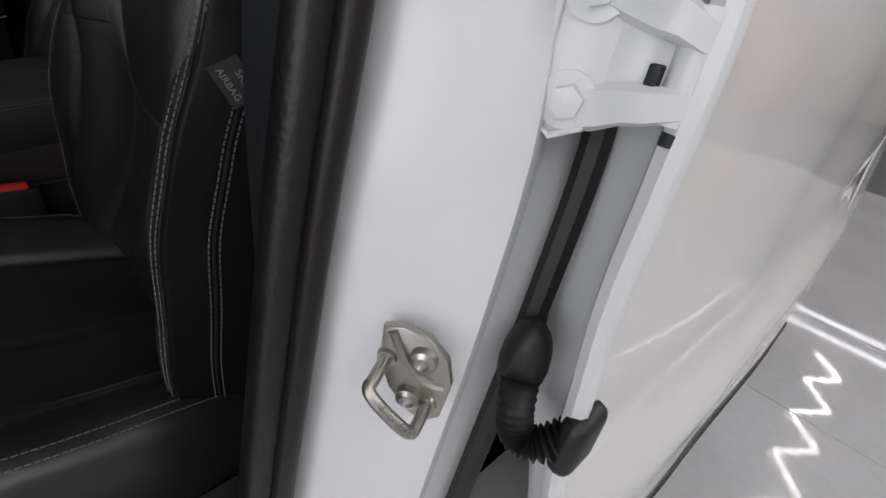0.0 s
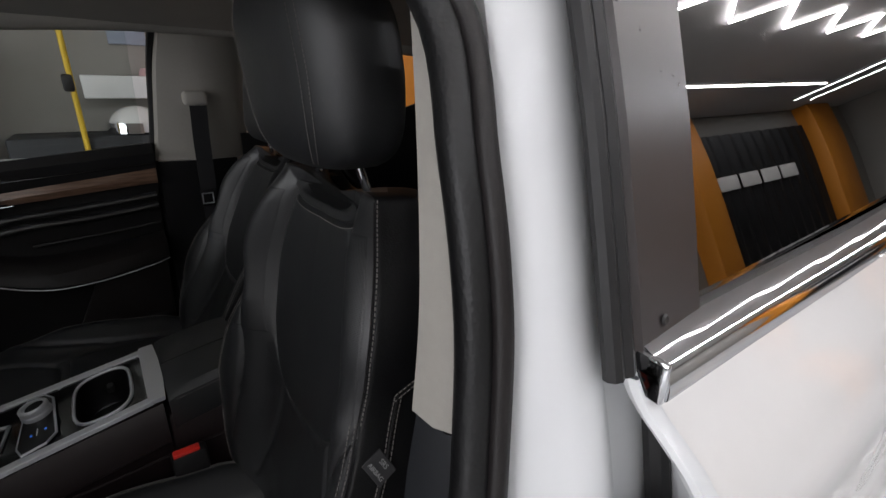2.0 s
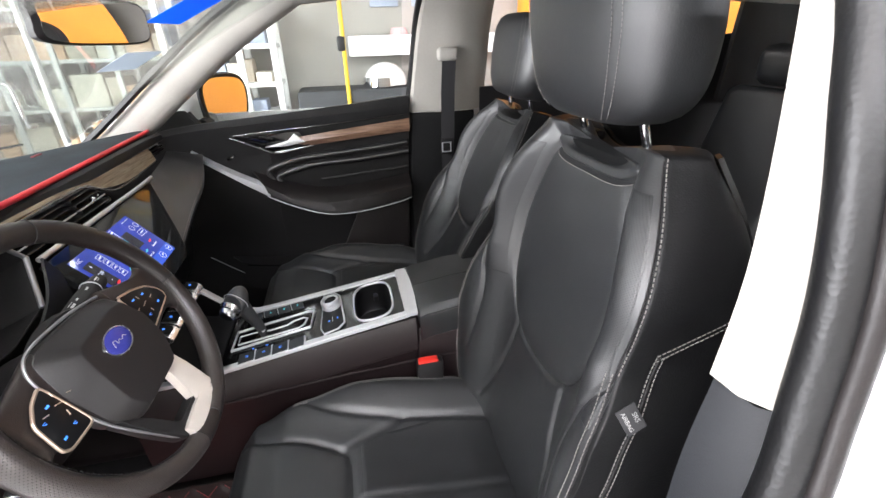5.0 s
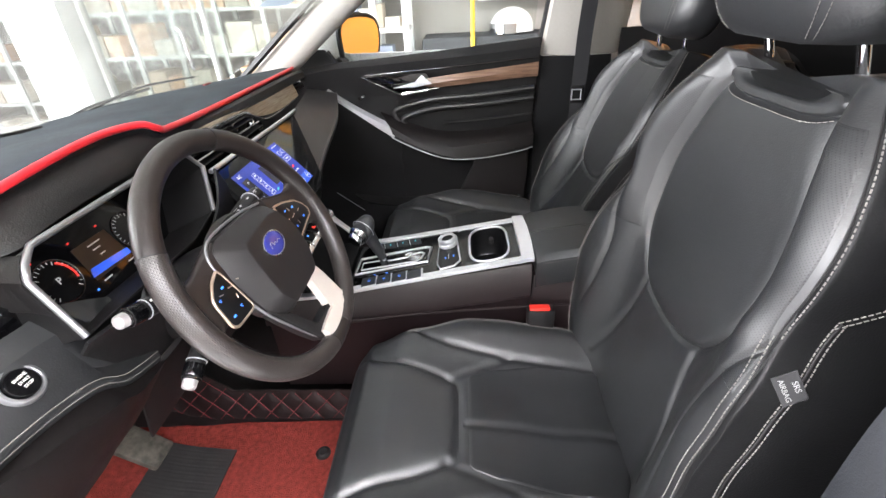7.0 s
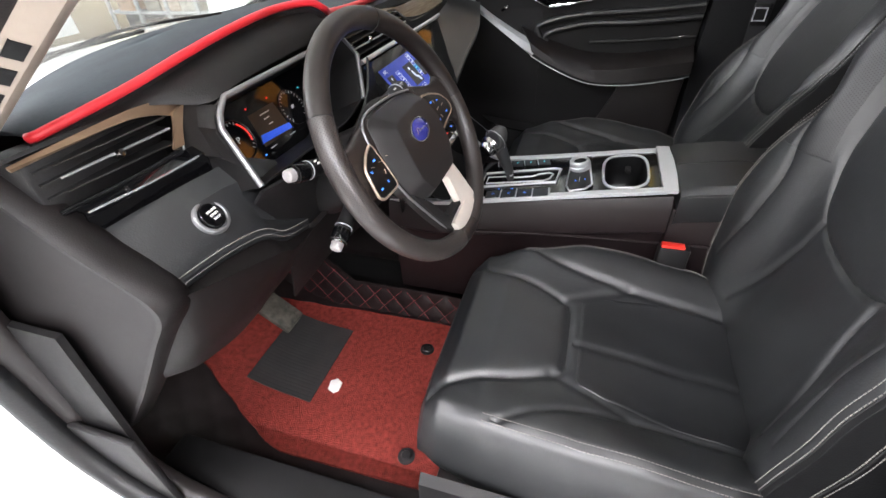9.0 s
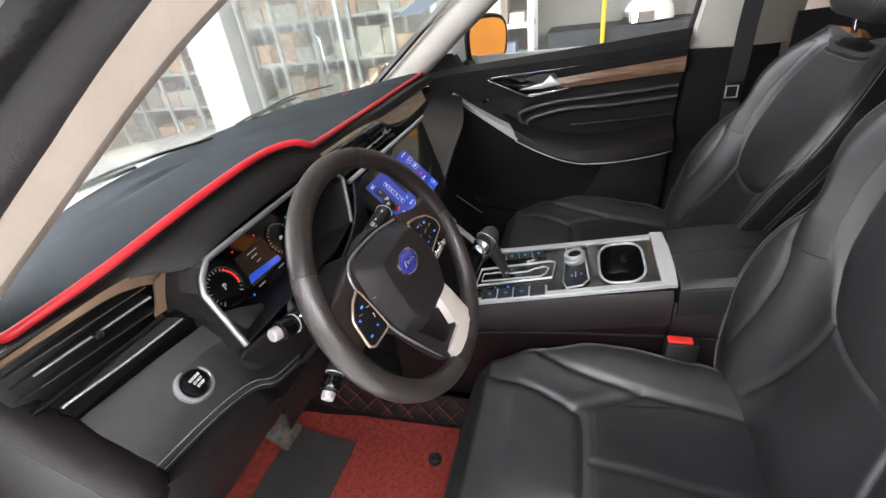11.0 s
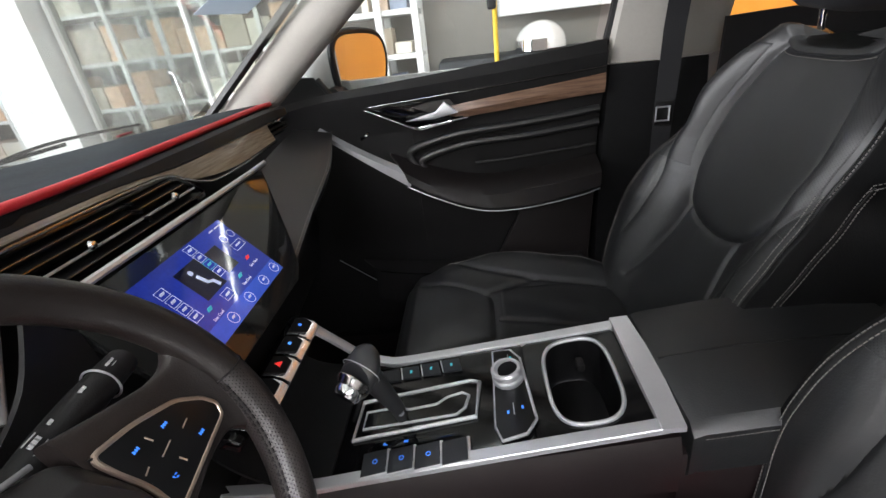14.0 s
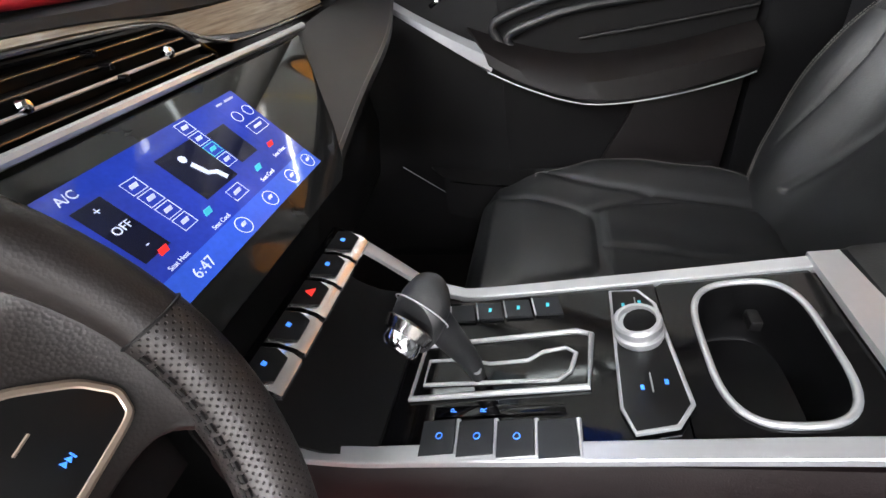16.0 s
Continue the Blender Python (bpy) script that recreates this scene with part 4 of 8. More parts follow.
DOOR_EDGE = [(p.x, p.y) for p in curve([(0.42, -0.27, 0), (0.6, -0.235, 0), (0.75, -0.212, 0), (0.95, -0.2, 0), (1.1, -0.199, 0), (1.2, -0.196, 0)], 8)]


def door_edge(z):
    return lerp_table(DOOR_EDGE, z)


def door_skin(u, v):
    z = 0.466 + 0.729 * v
    y0 = door_edge(z)
    y = y0 + (-1.3 - y0) * u
    x = side_x(y, z)
    x -= 0.012 * math.exp(-((z - (0.62 + 0.1 * u)) / 0.05) ** 2) * min(1, u * 3)
    x += 0.008 * math.exp(-((z - (0.76 + 0.06 * u)) / 0.07) ** 2)
    return V(x, y, z)


part("outer_skin", sheet(door_skin, 40, 40, 0.002), WHITE, rd, "glossy white outer skin")
edge = [door_skin(0, i / 90) for i in range(91)]
part("front_flange", loft([[p + V(-0.003, -0.008, 0), p + V(-0.005, 0.0, 0), p + V(-0.003, 0.006, 0), p + V(0.003, 0.008, 0), p + V(0.010, 0.005, 0), p + V(0.0135, -0.003, 0), p + V(0.0145, -0.012, 0), p + V(0.018, -0.026, 0), p + V(0.026, -0.034, 0), p + V(0.05, -0.038, 0), p + V(0.066, -0.05, 0)] for p in edge], False, False), JAMB, rd, "white rolled door edge")
part("inner_panel", sheet(lambda u, v: V(-0.76, -0.31 - 0.95 * u, 0.45 + 0.72 * v), 6, 6, 0.02), PLASTIC, rd, "black door lining")
belt = [V(side_x(y, 1.19) + 0.004, y, z) for y, z in ((-0.197, 1.193), (-0.35, 1.197), (-0.6, 1.205), (-0.85, 1.214), (-1.1, 1.224), (-1.26, 1.235), (-1.33, 1.27))]
belt = curve(belt, 6)
part("chrome_belt", loft([[p + V(0.014, 0, 0.026), p + V(0.002, 0, 0.0265), p + V(-0.010, 0, 0.020), p + V(-0.019, 0, 0.012), p + V(-0.0225, 0, 0.007), p + V(-0.0235, 0, 0.001), p + V(-0.0235, 0, -0.006), p + V(-0.018, 0, -0.011), p + V(0.004, 0, -0.011)] for p in belt]), CHROME, rd, "bright chrome belt moulding")
part("bottom_seal", tube([(side_x(y, 0.47) + 0.006, y, 0.46) for y in [-0.28 - 0.1 * i for i in range(11)]], 0.011, 8), RUBBER, rd, "black rubber seal under the door")
part("belt_end", box(belt[0] + V(-0.005, 0.002, 0.006), (0.034, 0.006, 0.032), 0.003), CHROME, rd, "chrome end cap")


def upper(y, z):
    return V(-0.838 + 0.26 * (z - 1.2) + 0.35 * max(0, z - 1.3) ** 2, y - 0.02 * (z - 1.2), z)


part("applique", loft([[upper(-0.19, z), upper(-0.195, z) + V(-0.006, 0, 0), upper(-0.275, z) + V(-0.006, 0, 0), upper(-0.277, z), upper(-0.277, z) + V(0.012, 0, 0), upper(-0.19, z) + V(0.012, 0, 0)] for z in (1.2, 1.28, 1.36, 1.44, 1.52)]), APPLIQUE, rd, "satin dark grey pillar cover")
part("screw", lathe([(0.0, 0.001), (0.003, 0.0015), (0.0045, 0.0)], upper(-0.222, 1.228) + V(-0.007, 0, 0), (-1, 0, 0.2), 12), RUBBER, rd, "small dark screw")
for dy, rr in ((-0.183, 0.008), (-0.172, 0.007)):
    part("edge_seal", tube([upper(dy, z) + V(0.002, 0, 0) for z in (1.2, 1.28, 1.36, 1.44, 1.52)], rr, 8), RUBBER, rd, "black rubber edge seal")
gl = part("glass", sheet(lambda u, v: upper(-0.279 - 0.70 * u, 1.205 + 0.31 * v) + V(0.004 - 0.03 * u, 0, 0.02 * u), 14, 8, 0.004), TINT, rd, "dark tinted glass")
part("division_bar", loft([[upper(-0.98, z) + V(-0.03, 0, 0), upper(-1.02, z) + V(-0.03, 0, 0), upper(-1.02, z) + V(-0.015, 0, 0), upper(-0.98, z) + V(-0.015, 0, 0)] for z in (1.22, 1.32, 1.42, 1.53)]), RUBBER, rd, "black division bar")
part("quarter_glass", sheet(lambda u, v: upper(-1.02 - 0.22 * u, 1.23 + 0.28 * v) + V(-0.025, 0, 0.02), 6, 6, 0.004), TINT, rd, "small fixed dark glass")
hb = V(side_x(-1.12, 1.1), -1.12, 1.1)
hd = part("handle", tube(curve([hb + V(0.005, 0.1, 0), hb + V(-0.03, 0.085, 0), hb + V(-0.042, 0.0, 0.002), hb + V(-0.034, -0.085, 0.004), hb + V(0.0, -0.1, 0.004)], 8), [0.012] * 33, 12, flat=1.5), CHROME, rd, "chrome pull handle")
part("handle_cup", lathe([(0.0, 0.004), (0.05, 0.006), (0.058, 0.0)], hb + V(0.0, 0.0, 0), (-1, 0, 0.1), 24), RUBBER, hd, "dark handle recess")
# interior face of the rear side: dark
strip3("rear_side_lining", [[(-0.74, y, 0.4) for y in (-0.3, -0.8, -1.3, -1.9)], [(-0.74, y, 0.8) for y in (-0.3, -0.8, -1.3, -1.9)], [(-0.745, y, 1.15) for y in (-0.3, -0.8, -1.3, -1.9)]], 3, PLASTIC, 0.01, car, "black rear side lining")
strip3("rear_side_lining", [[(0.76, y, 0.4) for y in (-0.34, -0.8, -1.3, -1.9)], [(0.76, y, 0.8) for y in (-0.34, -0.8, -1.3, -1.9)], [(0.755, -0.34, 1.21), (0.745, -0.8, 1.24), (0.73, -1.3, 1.36), (0.71, -1.9, 1.4)]], 3, PLASTIC, 0.01, car, "black rear side lining")
import functools

# ---------------------------------------------------------------- front seats
SEAT_X = -0.386


def soft_table(tab, q, w):
    """A table read with rounded bends."""
    return sum(lerp_table(tab, q + w * (i - 3) / 3) * k for i, k in enumerate((1, 2, 3, 4, 3, 2, 1))) / 16


def back_half(z):
    """Control points (x, y) of half a backrest section, from the front's middle round to the back's middle."""

    def lerp_table(tab, q):
        return soft_table(tab, q, 0.03)

    yc = -0.178 + (1.215 - z) * 0.18
    bol = lerp_table([(0.58, 0.03), (0.72, 0.056), (0.85, 0.07), (0.93, 0.062), (0.98, 0.047), (1.02, 0.034), (1.06, 0.034), (1.1, 0.04), (1.15, 0.035), (1.2, 0.02), (1.25, 0.0)], z)
    edge = lerp_table([(0.58, 0.23), (0.72, 0.252), (0.8, 0.26), (0.9, 0.257), (0.97, 0.245), (1.02, 0.223), (1.06, 0.228), (1.1, 0.235), (1.14, 0.228), (1.18, 0.206), (1.215, 0.176), (1.245, 0.142)], z)
    w = edge + lerp_table([(0.58, 0.014), (0.95, 0.014), (1.1, 0.012), (1.24, 0.02)], z)
    xs = lerp_table([(0.58, 0.12), (0.85, 0.135), (0.97, 0.146), (1.05, 0.158), (1.1, 0.153), (1.17, 0.128), (1.216, 0.107), (1.25, 0.1)], z)
    yb = yc - lerp_table([(0.58, 0.13), (0.9, 0.14), (1.15, 0.11), (1.26, 0.07)], z)
    return [(0, yc + 0.001), (xs * 0.6, yc + 0.002), (xs, yc + bol * 0.16), (xs + (edge - xs) * 0.52, yc + bol * 0.86 + 0.004), (edge, yc + bol), (edge + 0.0085, yc + bol - 0.013), (w, yc - 0.03), (w - 0.004, yb + 0.03), (w - 0.05, yb), (w * 0.4, yb - 0.006), (0, yb - 0.008)]


PANEL = [(0.107, 1.224), (0.126, 1.175), (0.151, 1.105), (0.158, 1.05), (0.147, 0.975), (0.122, 0.915), (0.094, 0.882), (0.05, 0.864), (0.0, 0.86)]
PANEL_C = [(p.x, p.y) for p in curve([(a, b, 0) for a, b in PANEL], 5)]
CREASE = [(p.x, p.y) for p in curve([(0.094, 0.882, 0), (0.1, 0.82, 0), (0.122, 0.74, 0), (0.15, 0.66, 0)], 5)]
# fold between the upper wing and the lower bolster
FOLD = [(p.x, p.y) for p in curve([(0.236, 1.026, 0), (0.21, 0.968, 0), (0.192, 0.9, 0), (0.194, 0.82, 0), (0.21, 0.72, 0)], 5)]


def panel_half(z):
    pts = [(b, a) for a, b in PANEL_C][::-1]
    return 0 if z < 0.861 else lerp_table(pts, z)


@functools.lru_cache(None)
def back_curve(z):
    return curve([(x, y, 0) for x, y in back_half(z)], 7)


def back_front(x, z):
    """The front's y at the distance x from the middle."""
    c = back_curve(z)
    x = abs(x)
    i = 0
    while i < 27 and c[i + 1].x < x:
        i += 1
    k = (x - c[i].x) / max(1e-6, c[i + 1].x - c[i].x)
    y = c[i].y + (c[i + 1].y - c[i].y) * min(1, k)
    d = min(seg_dist(x, z, PANEL_C), seg_dist(-x, z, PANEL_C))
    inside = x < panel_half(z)
    y -= 0.0055 * math.exp(-(d / 0.0035) ** 2) + 0.002 * math.exp(-(d / 0.012) ** 2)
    if inside:
        y += 0.006 * (1 - math.exp(-(d / 0.012) ** 1.5))
    elif z > 0.93:
        # the wings swell between panel and outer seam
        e = c[28].x
        q = (x - panel_half(z)) / max(0.01, e - panel_half(z))
        if 0 < q < 1:
            y += 0.014 * math.sin(math.pi * q) * min(1, (z - 0.93) / 0.08) * min(1, max(0, (1.25 - z) / 0.06))
    if z < 0.9:
        y -= 0.0055 * math.exp(-(seg_dist(x, z, CREASE) / 0.006) ** 2) * min(1, (0.9 - z) / 0.03)
    if 0.7 < z < 1.05:
        f = seg_dist(x, z, FOLD)
        y -= (0.006 * math.exp(-(f / 0.004) ** 2) + 0.007 * math.exp(-(f / 0.018) ** 2)) * min(1, (z - 0.7) / 0.12)
    if abs(z - 1.224) < 0.03 and x < 0.108:
        y -= 0.006 * math.exp(-((z - 1.224) / 0.004) ** 2)
    # slack leather: soft dents and fine wrinkles by the seams
    y += 0.0016 * noise.noise((x * 11, z * 9, 4.0)) + 0.0007 * noise.noise((x * 60 + z * 25, z * 22, 1.0)) * math.exp(-(d / 0.03) ** 2)
    return y


def back_top(x, z):
    if z <= 1.1:
        return z
    k = min(1, (z - 1.1) / 0.14) ** 2
    x = abs(x)
    return z + k * 0.008 * (min(1, x / 0.14) ** 3) - k * 0.03 * (1 - min(1, x / 0.125) ** 5)


def back_ring(z, m=92):
    c = back_curve(z)
    xm = c[28].x
    out = [V(xm * i / m, back_front(xm * i / m, z), 0) for i in range(m + 1)] + [p.copy() for p in c[29:]]
    for p in out:
        p.z = back_top(p.x, z)
    return out + [V(-p.x, p.y, p.z) for p in out[-2:0:-1]]


def flank(y, z, lift=0.0012):
    """The outer side's distance from the middle at a depth and a height."""
    c = back_curve(z)
    for a, b in zip(c[28:60], c[29:61]):
        if a.y >= y >= b.y:
            return a.x + (b.x - a.x) * (a.y - y) / max(1e-6, a.y - b.y) + lift
    return c[34].x + lift


def back_at(x, z, lift=0.001):
    return V(x, back_front(x, z) + lift, back_top(x, z))


def cush_section(y):
    zc = lerp_table([(-0.14, 0.585), (0.0, 0.612), (0.23, 0.648), (0.36, 0.66), (0.42, 0.652), (0.452, 0.625), (0.468, 0.58), (0.47, 0.5)], y)
    w = lerp_table([(-0.14, 0.235), (0.0, 0.258), (0.2, 0.262), (0.33, 0.245), (0.42, 0.222), (0.47, 0.2)], y)
    b = lerp_table([(-0.14, 0.035), (0.0, 0.05), (0.12, 0.052), (0.22, 0.042), (0.32, 0.018), (0.4, 0.0), (0.47, -0.008)], y)
    low = 0.455
    top = max(zc + b, low + 0.05)
    return [(0, zc), (0.07, zc), (0.135, zc + b * 0.25), (w - 0.055, zc + b * 0.95), (w - 0.025, top), (w - 0.004, top - 0.022), (w + 0.004, (top + low) / 2 + 0.02), (w - 0.003, low + 0.02), (w - 0.03, low)]


FRONT_PANEL = [(0.188, 0.458), (0.152, 0.41), (0.122, 0.31), (0.094, 0.25), (0.072, 0.232), (0.0, 0.229)]
FRONT_C = [(p.x, p.y) for p in curve([(a, b, 0) for a, b in FRONT_PANEL], 5)]
SIDE_C = [(p.x, p.y) for p in curve([(0.242, 0.35, 0), (0.185, 0.265, 0), (0.158, 0.15, 0), (0.15, 0.0, 0), (0.15, -0.12, 0)], 6)]
LINK = [(0.094, 0.25), (0.152, 0.12)]


def in_front_panel(x, y):
    return y > 0.229 and abs(x) < lerp_table([(b, a) for a, b in FRONT_C][::-1], y)


@functools.lru_cache(None)
def cush_curve(y):
    return curve([(x, 0, z) for x, z in cush_section(y)], 6)


def cush_top(x, y):
    c = cush_curve(y)
    sx, x = x, abs(x)
    i = 0
    while i < 23 and c[i + 1].x < x:
        i += 1
    k = (x - c[i].x) / max(1e-6, c[i + 1].x - c[i].x)
    z = c[i].z + (c[i + 1].z - c[i].z) * min(1, k)
    d = seg_dist(x, y, FRONT_C)
    z -= 0.006 * math.exp(-(d / 0.0075) ** 2)
    if in_front_panel(x, y):
        z += 0.009 * (1 - math.exp(-(d / 0.02) ** 1.4))
    d2 = seg_dist(x, y, SIDE_C)
    z -= 0.006 * math.exp(-(d2 / 0.0075) ** 2)
    z -= 0.004 * math.exp(-(seg_dist(x, y, LINK) / 0.009) ** 2)
    if y < 0.22:
        z -= 0.004 * math.exp(-((sx + 0.012) / 0.007) ** 2)
    return z + 0.003 * noise.noise((sx * 13, y * 12, 2.0))


def cush_ring(y, m=66):
    c = cush_curve(y)
    xm = c[24].x
    out = [V(xm * i / m, y, cush_top(xm * i / m, y)) for i in range(-m, m + 1)]
    side = [V(p.x, y, p.z) for p in c[25:]]
    return out + side + [V(-p.x, p.y, p.z) for p in side[::-1]]


def build_seat(recline=0.0, tall=1.0, shift=(0, 0, 0)):
    """One seat about its own middle line; recline leans the back further, in degrees."""
    turn = Matrix.Translation((shift[0], -0.09 + shift[1], 0.6 + shift[2])) @ Matrix.Rotation(radians(recline), 4, "X") @ Matrix.Diagonal((1, 1, tall, 1)) @ Matrix.Translation((0, 0.09, -0.6))

    def bpart(name, bm, material, parent, label=""):
        bmesh.ops.transform(bm, matrix=turn, verts=bm.verts)
        return part(name, bm, material, parent, label)

    o = (0, 0.1, 0.4)
    s = thing("front_seat", "black leather front seat with pale twin stitching", "car seat", o, "front seats")
    n = 210
    zs = [0.58 + (1.241 - 0.58) * (i / n) for i in range(n + 1)]
    rings = [back_ring(z) for z in zs]
    top = rings[-1]
    c = sum((p for p in top), V(0, 0, 0)) / len(top)
    for k, dz in ((0.95, 0.003), (0.84, 0.0045), (0.5, 0.004)):
        rings.append([V(c.x + (p.x - c.x) * (1 - (1 - k) * 0.5), c.y + (p.y - c.y) * k, p.z + dz) for p in top])
    # the leather front, then the sides and back darkened in colour for shade
    m = 92
    bpart("backrest", loft([r[-m:] + r[:m + 1] for r in rings] + [], False, False), LEATHER, s, "leather backrest front")
    bpart("backrest_side", loft([r[m:len(r) - m + 1] for r in rings], False, False), SEATSIDE, s, "sides darkened in colour for shade")
    bpart("backrest_top", loft([rings[-1], [p.lerp(sum(rings[-1], V(0, 0, 0)) / len(rings[-1]), 0.7) for p in rings[-1]]], True, True), LEATHER, s)
    ysn = 160
    ys = [-0.14 + 0.61 * i / ysn for i in range(ysn + 1)]
    part("cushion", loft([cush_ring(y) for y in ys]), LEATHER, s)
    # perforated inserts, a hair above the leather and tucked into the seams
    def bol_insert(sgn):
        def f(u, v):
            z = 0.95 + 0.262 * u
            a, b = panel_half(z) + 0.012, back_curve(z)[28].x - 0.007
            x = a + (b - a) * v
            e = min(u, 1 - u, v, 1 - v)
            return V(sgn * x, back_front(x, z) + (0.0009 if e > 0 else -0.001), back_top(x, z))
        return sheet(f, 110, 34)
    bpart("side_bolster_insert", bol_insert(1), PERF, s, "perforated leather bolster")
    bpart("side_bolster_insert", bol_insert(-1), PERF, s, "perforated leather bolster")

    def cush_insert(u, v):
        y = -0.09 + 0.305 * u
        w = lerp_table([(-0.12, 0.142), (0.06, 0.144), (0.16, 0.125), (0.2, 0.11), (0.225, 0.085)], y)
        x = (2 * v - 1) * w
        return V(x, y, cush_top(x, y) + (0.0012 if 0 < u < 1 and 0 < v < 1 else -0.002))
    part("cushion_insert", sheet(cush_insert, 50, 50), PERF_FLAT, s, "perforated leather seat insert")
    # twin stitching: along the outer bolsters, over the shoulders and on the cushion
    for sg in (1, -1):
        for off in (0.0, 0.010):
            line = []
            for i in range(34):
                z = 1.02 - 0.4 * i / 33
                line.append(V(sg * (back_curve(z)[28].x - 0.011 + off), back_curve(z)[28].y + 0.004 - 9 * off * off, z))
            bpart("seam_thread", stitches(line, 0.006, 0.0042, 0.0007), THREAD, s, "pale stitching")
            line = []
            for i in range(38):
                z = 1.045 - 0.42 * i / 37
                c = back_half(z)
                yy = c[4][1] - 0.034 - off * 0.9
                line.append(V(sg * flank(yy, z), yy, z))
            bpart("seam_thread", stitches(line, 0.006, 0.0042, 0.0007), THREAD, s, "pale stitching")
        up_line = [V(sg * (back_curve(z)[28].x + 0.004), back_curve(z)[28].y - 0.001, back_top(back_curve(z)[28].x, z)) for z in [1.02 + 0.222 * i / 30 for i in range(31)]]
        bpart("seam_thread", stitches(up_line, 0.006, 0.0038, 0.0008), THREAD, s, "pale stitching")
        # dark beads for the shade in sunken seams: outer edge, flank strip
        bpart("seam_shade_bead", tube([V(sg * (back_curve(z)[28].x - 0.0005), back_curve(z)[28].y + 0.0006, back_top(back_curve(z)[28].x, z)) for z in [0.62 + 0.62 * i / 80 for i in range(81)]], 0.0011, 6), RUBBER, s, "dark bead drawn for a sunken seam's shade")
        bpart("seam_shade_bead", tube([V(sg * flank(back_half(z)[4][1] - 0.0385, z, 0.0006), back_half(z)[4][1] - 0.0385, z) for z in [0.62 + 0.425 * i / 50 for i in range(51)]], 0.0014, 6), RUBBER, s, "dark bead drawn for a sunken seam's shade")
        for off in (0.0, 0.010):
            line = []
            for i in range(44):
                y = 0.345 - 0.43 * i / 43
                sec = cush_section(y)
                line.append(V(sg * (sec[4][0] - 0.004 + off), y, sec[4][1] + 0.003 - off * 0.45))
            part("seam_thread", stitches(line, 0.006, 0.0042, 0.0007), THREAD, s, "pale stitching")
    bpart("seam_thread", stitches([back_at(x, 1.217, 0.0012) for x in [-0.104 + 0.208 * i / 30 for i in range(31)]], 0.006, 0.0042, 0.0007), THREAD, s, "pale stitching")
    # seam running back over the flank
    for sg in (1, -1):
        for off in (0.0, 0.008):
            line = [(back_half(1.045)[4][1] - 0.034 - 0.09 * t, 1.047 - off + 0.045 * t) for t in [i / 20 for i in range(21)]]
            bpart("seam_thread", stitches([V(sg * flank(y, z), y, z) for y, z in line], 0.006, 0.0042, 0.0007), THREAD, s, "pale stitching")
    # head restraint
    def head(u, v):
        a = 2 * math.pi * u
        zz = -1 + 2 * v
        k = (1 - abs(zz) ** 3.6) ** (1 / 3.6) if abs(zz) < 1 else 0
        z = 1.385 + 0.115 * zz
        wx = (0.163 - 0.02 * max(0, -zz)) * k
        wy = 0.066 * k
        cx = math.copysign(abs(math.cos(a)) ** 0.42, math.cos(a))
        sy = math.copysign(abs(math.sin(a)) ** 0.5, math.sin(a))
        return V(wx * cx, -0.172 + 0.014 * zz + wy * sy - 0.02 * (wx * cx / 0.156) ** 2 * (1 if sy > 0 else 0), z)
    hr = bpart("head_restraint", sheet(head, 48, 26), LEATHER, s)
    bmx = None
    for sg in (1, -1):
        for off in (0.0, 0.085):
            line = []
            for i in range(30):
                v = 0.06 + 0.88 * i / 29
                zz = -1 + 2 * v
                k = (1 - abs(zz) ** 3.6) ** (1 / 3.6)
                x = (0.163 - 0.02 * max(0, -zz)) * k * (0.62 + off)
                u = math.acos(min(1, (x / ((0.163 - 0.02 * max(0, -zz)) * k)) ** 2)) / (2 * math.pi)
                p = head(u, v)
                line.append(V(sg * p.x, p.y + 0.0015, p.z))
            bpart("seam_thread", stitches(line), THREAD, hr, "pale stitching")
    for x in (-0.08, 0.08):
        bpart("post", tube([(x, -0.235, 1.16), (x, -0.215, 1.22), (x, -0.185, 1.31)], 0.006, 12), CHROME, s, "chrome head restraint post")
        bpart("post_guide", box((x, -0.222, 1.233), (0.034, 0.026, 0.016), 0.005), PLASTIC, s, "black post guide")
    def shell(u, v):
        z = 0.6 + 0.64 * v
        c = back_half(z)
        w = c[7][0] * 0.93
        x = w * (2 * u - 1)
        return V(x, c[9][1] - 0.016 + 0.03 * abs(2 * u - 1) ** 4, back_top(x, z))
    bpart("rear_shell", sheet(shell, 16, 14, 0.006), PLASTIC, s, "black seat back shell")
    for sg in (1, -1):
        part("side_valance", loft([[V(sg * (0.262 + 0.012 * k), y, z) for k, z in ((0, 0.40), (1, 0.42), (1.6, 0.47), (1.2, 0.52), (0, 0.535))] for y in (-0.16, -0.05, 0.1, 0.25, 0.36, 0.44)], True, True), PLASTIC, s, "black plastic seat valance")
    part("seat_base", box((0, 0.12, 0.43), (0.44, 0.5, 0.08), 0.02), PLASTIC, s, "dark seat base")
    for x in (-0.2, 0.2):
        part("slide_rail", box((x, 0.13, 0.385), (0.05, 0.62, 0.025), 0.005), RUBBER, s, "dark steel slide rail")
    return s


seat = build_seat(shift=(0.024, 0, 0))
seat.matrix_world = Matrix.Translation((SEAT_X, 0.1, 0.4))
seat2 = build_seat(13.5, 0.965, (-0.022, -0.027, 0))
seat2.matrix_world = Matrix.Translation((0.374, 0.13, 0.405))
# the cloth tag on the driver's seat
tag = thing("airbag_tag", "small black cloth airbag tag sewn on the seat flank", "label", (-0.652, -0.1, 0.97))


def on_flank(y, z, lift=0.0016):
    return V(SEAT_X + 0.024 - flank(y, z, lift), y, z)


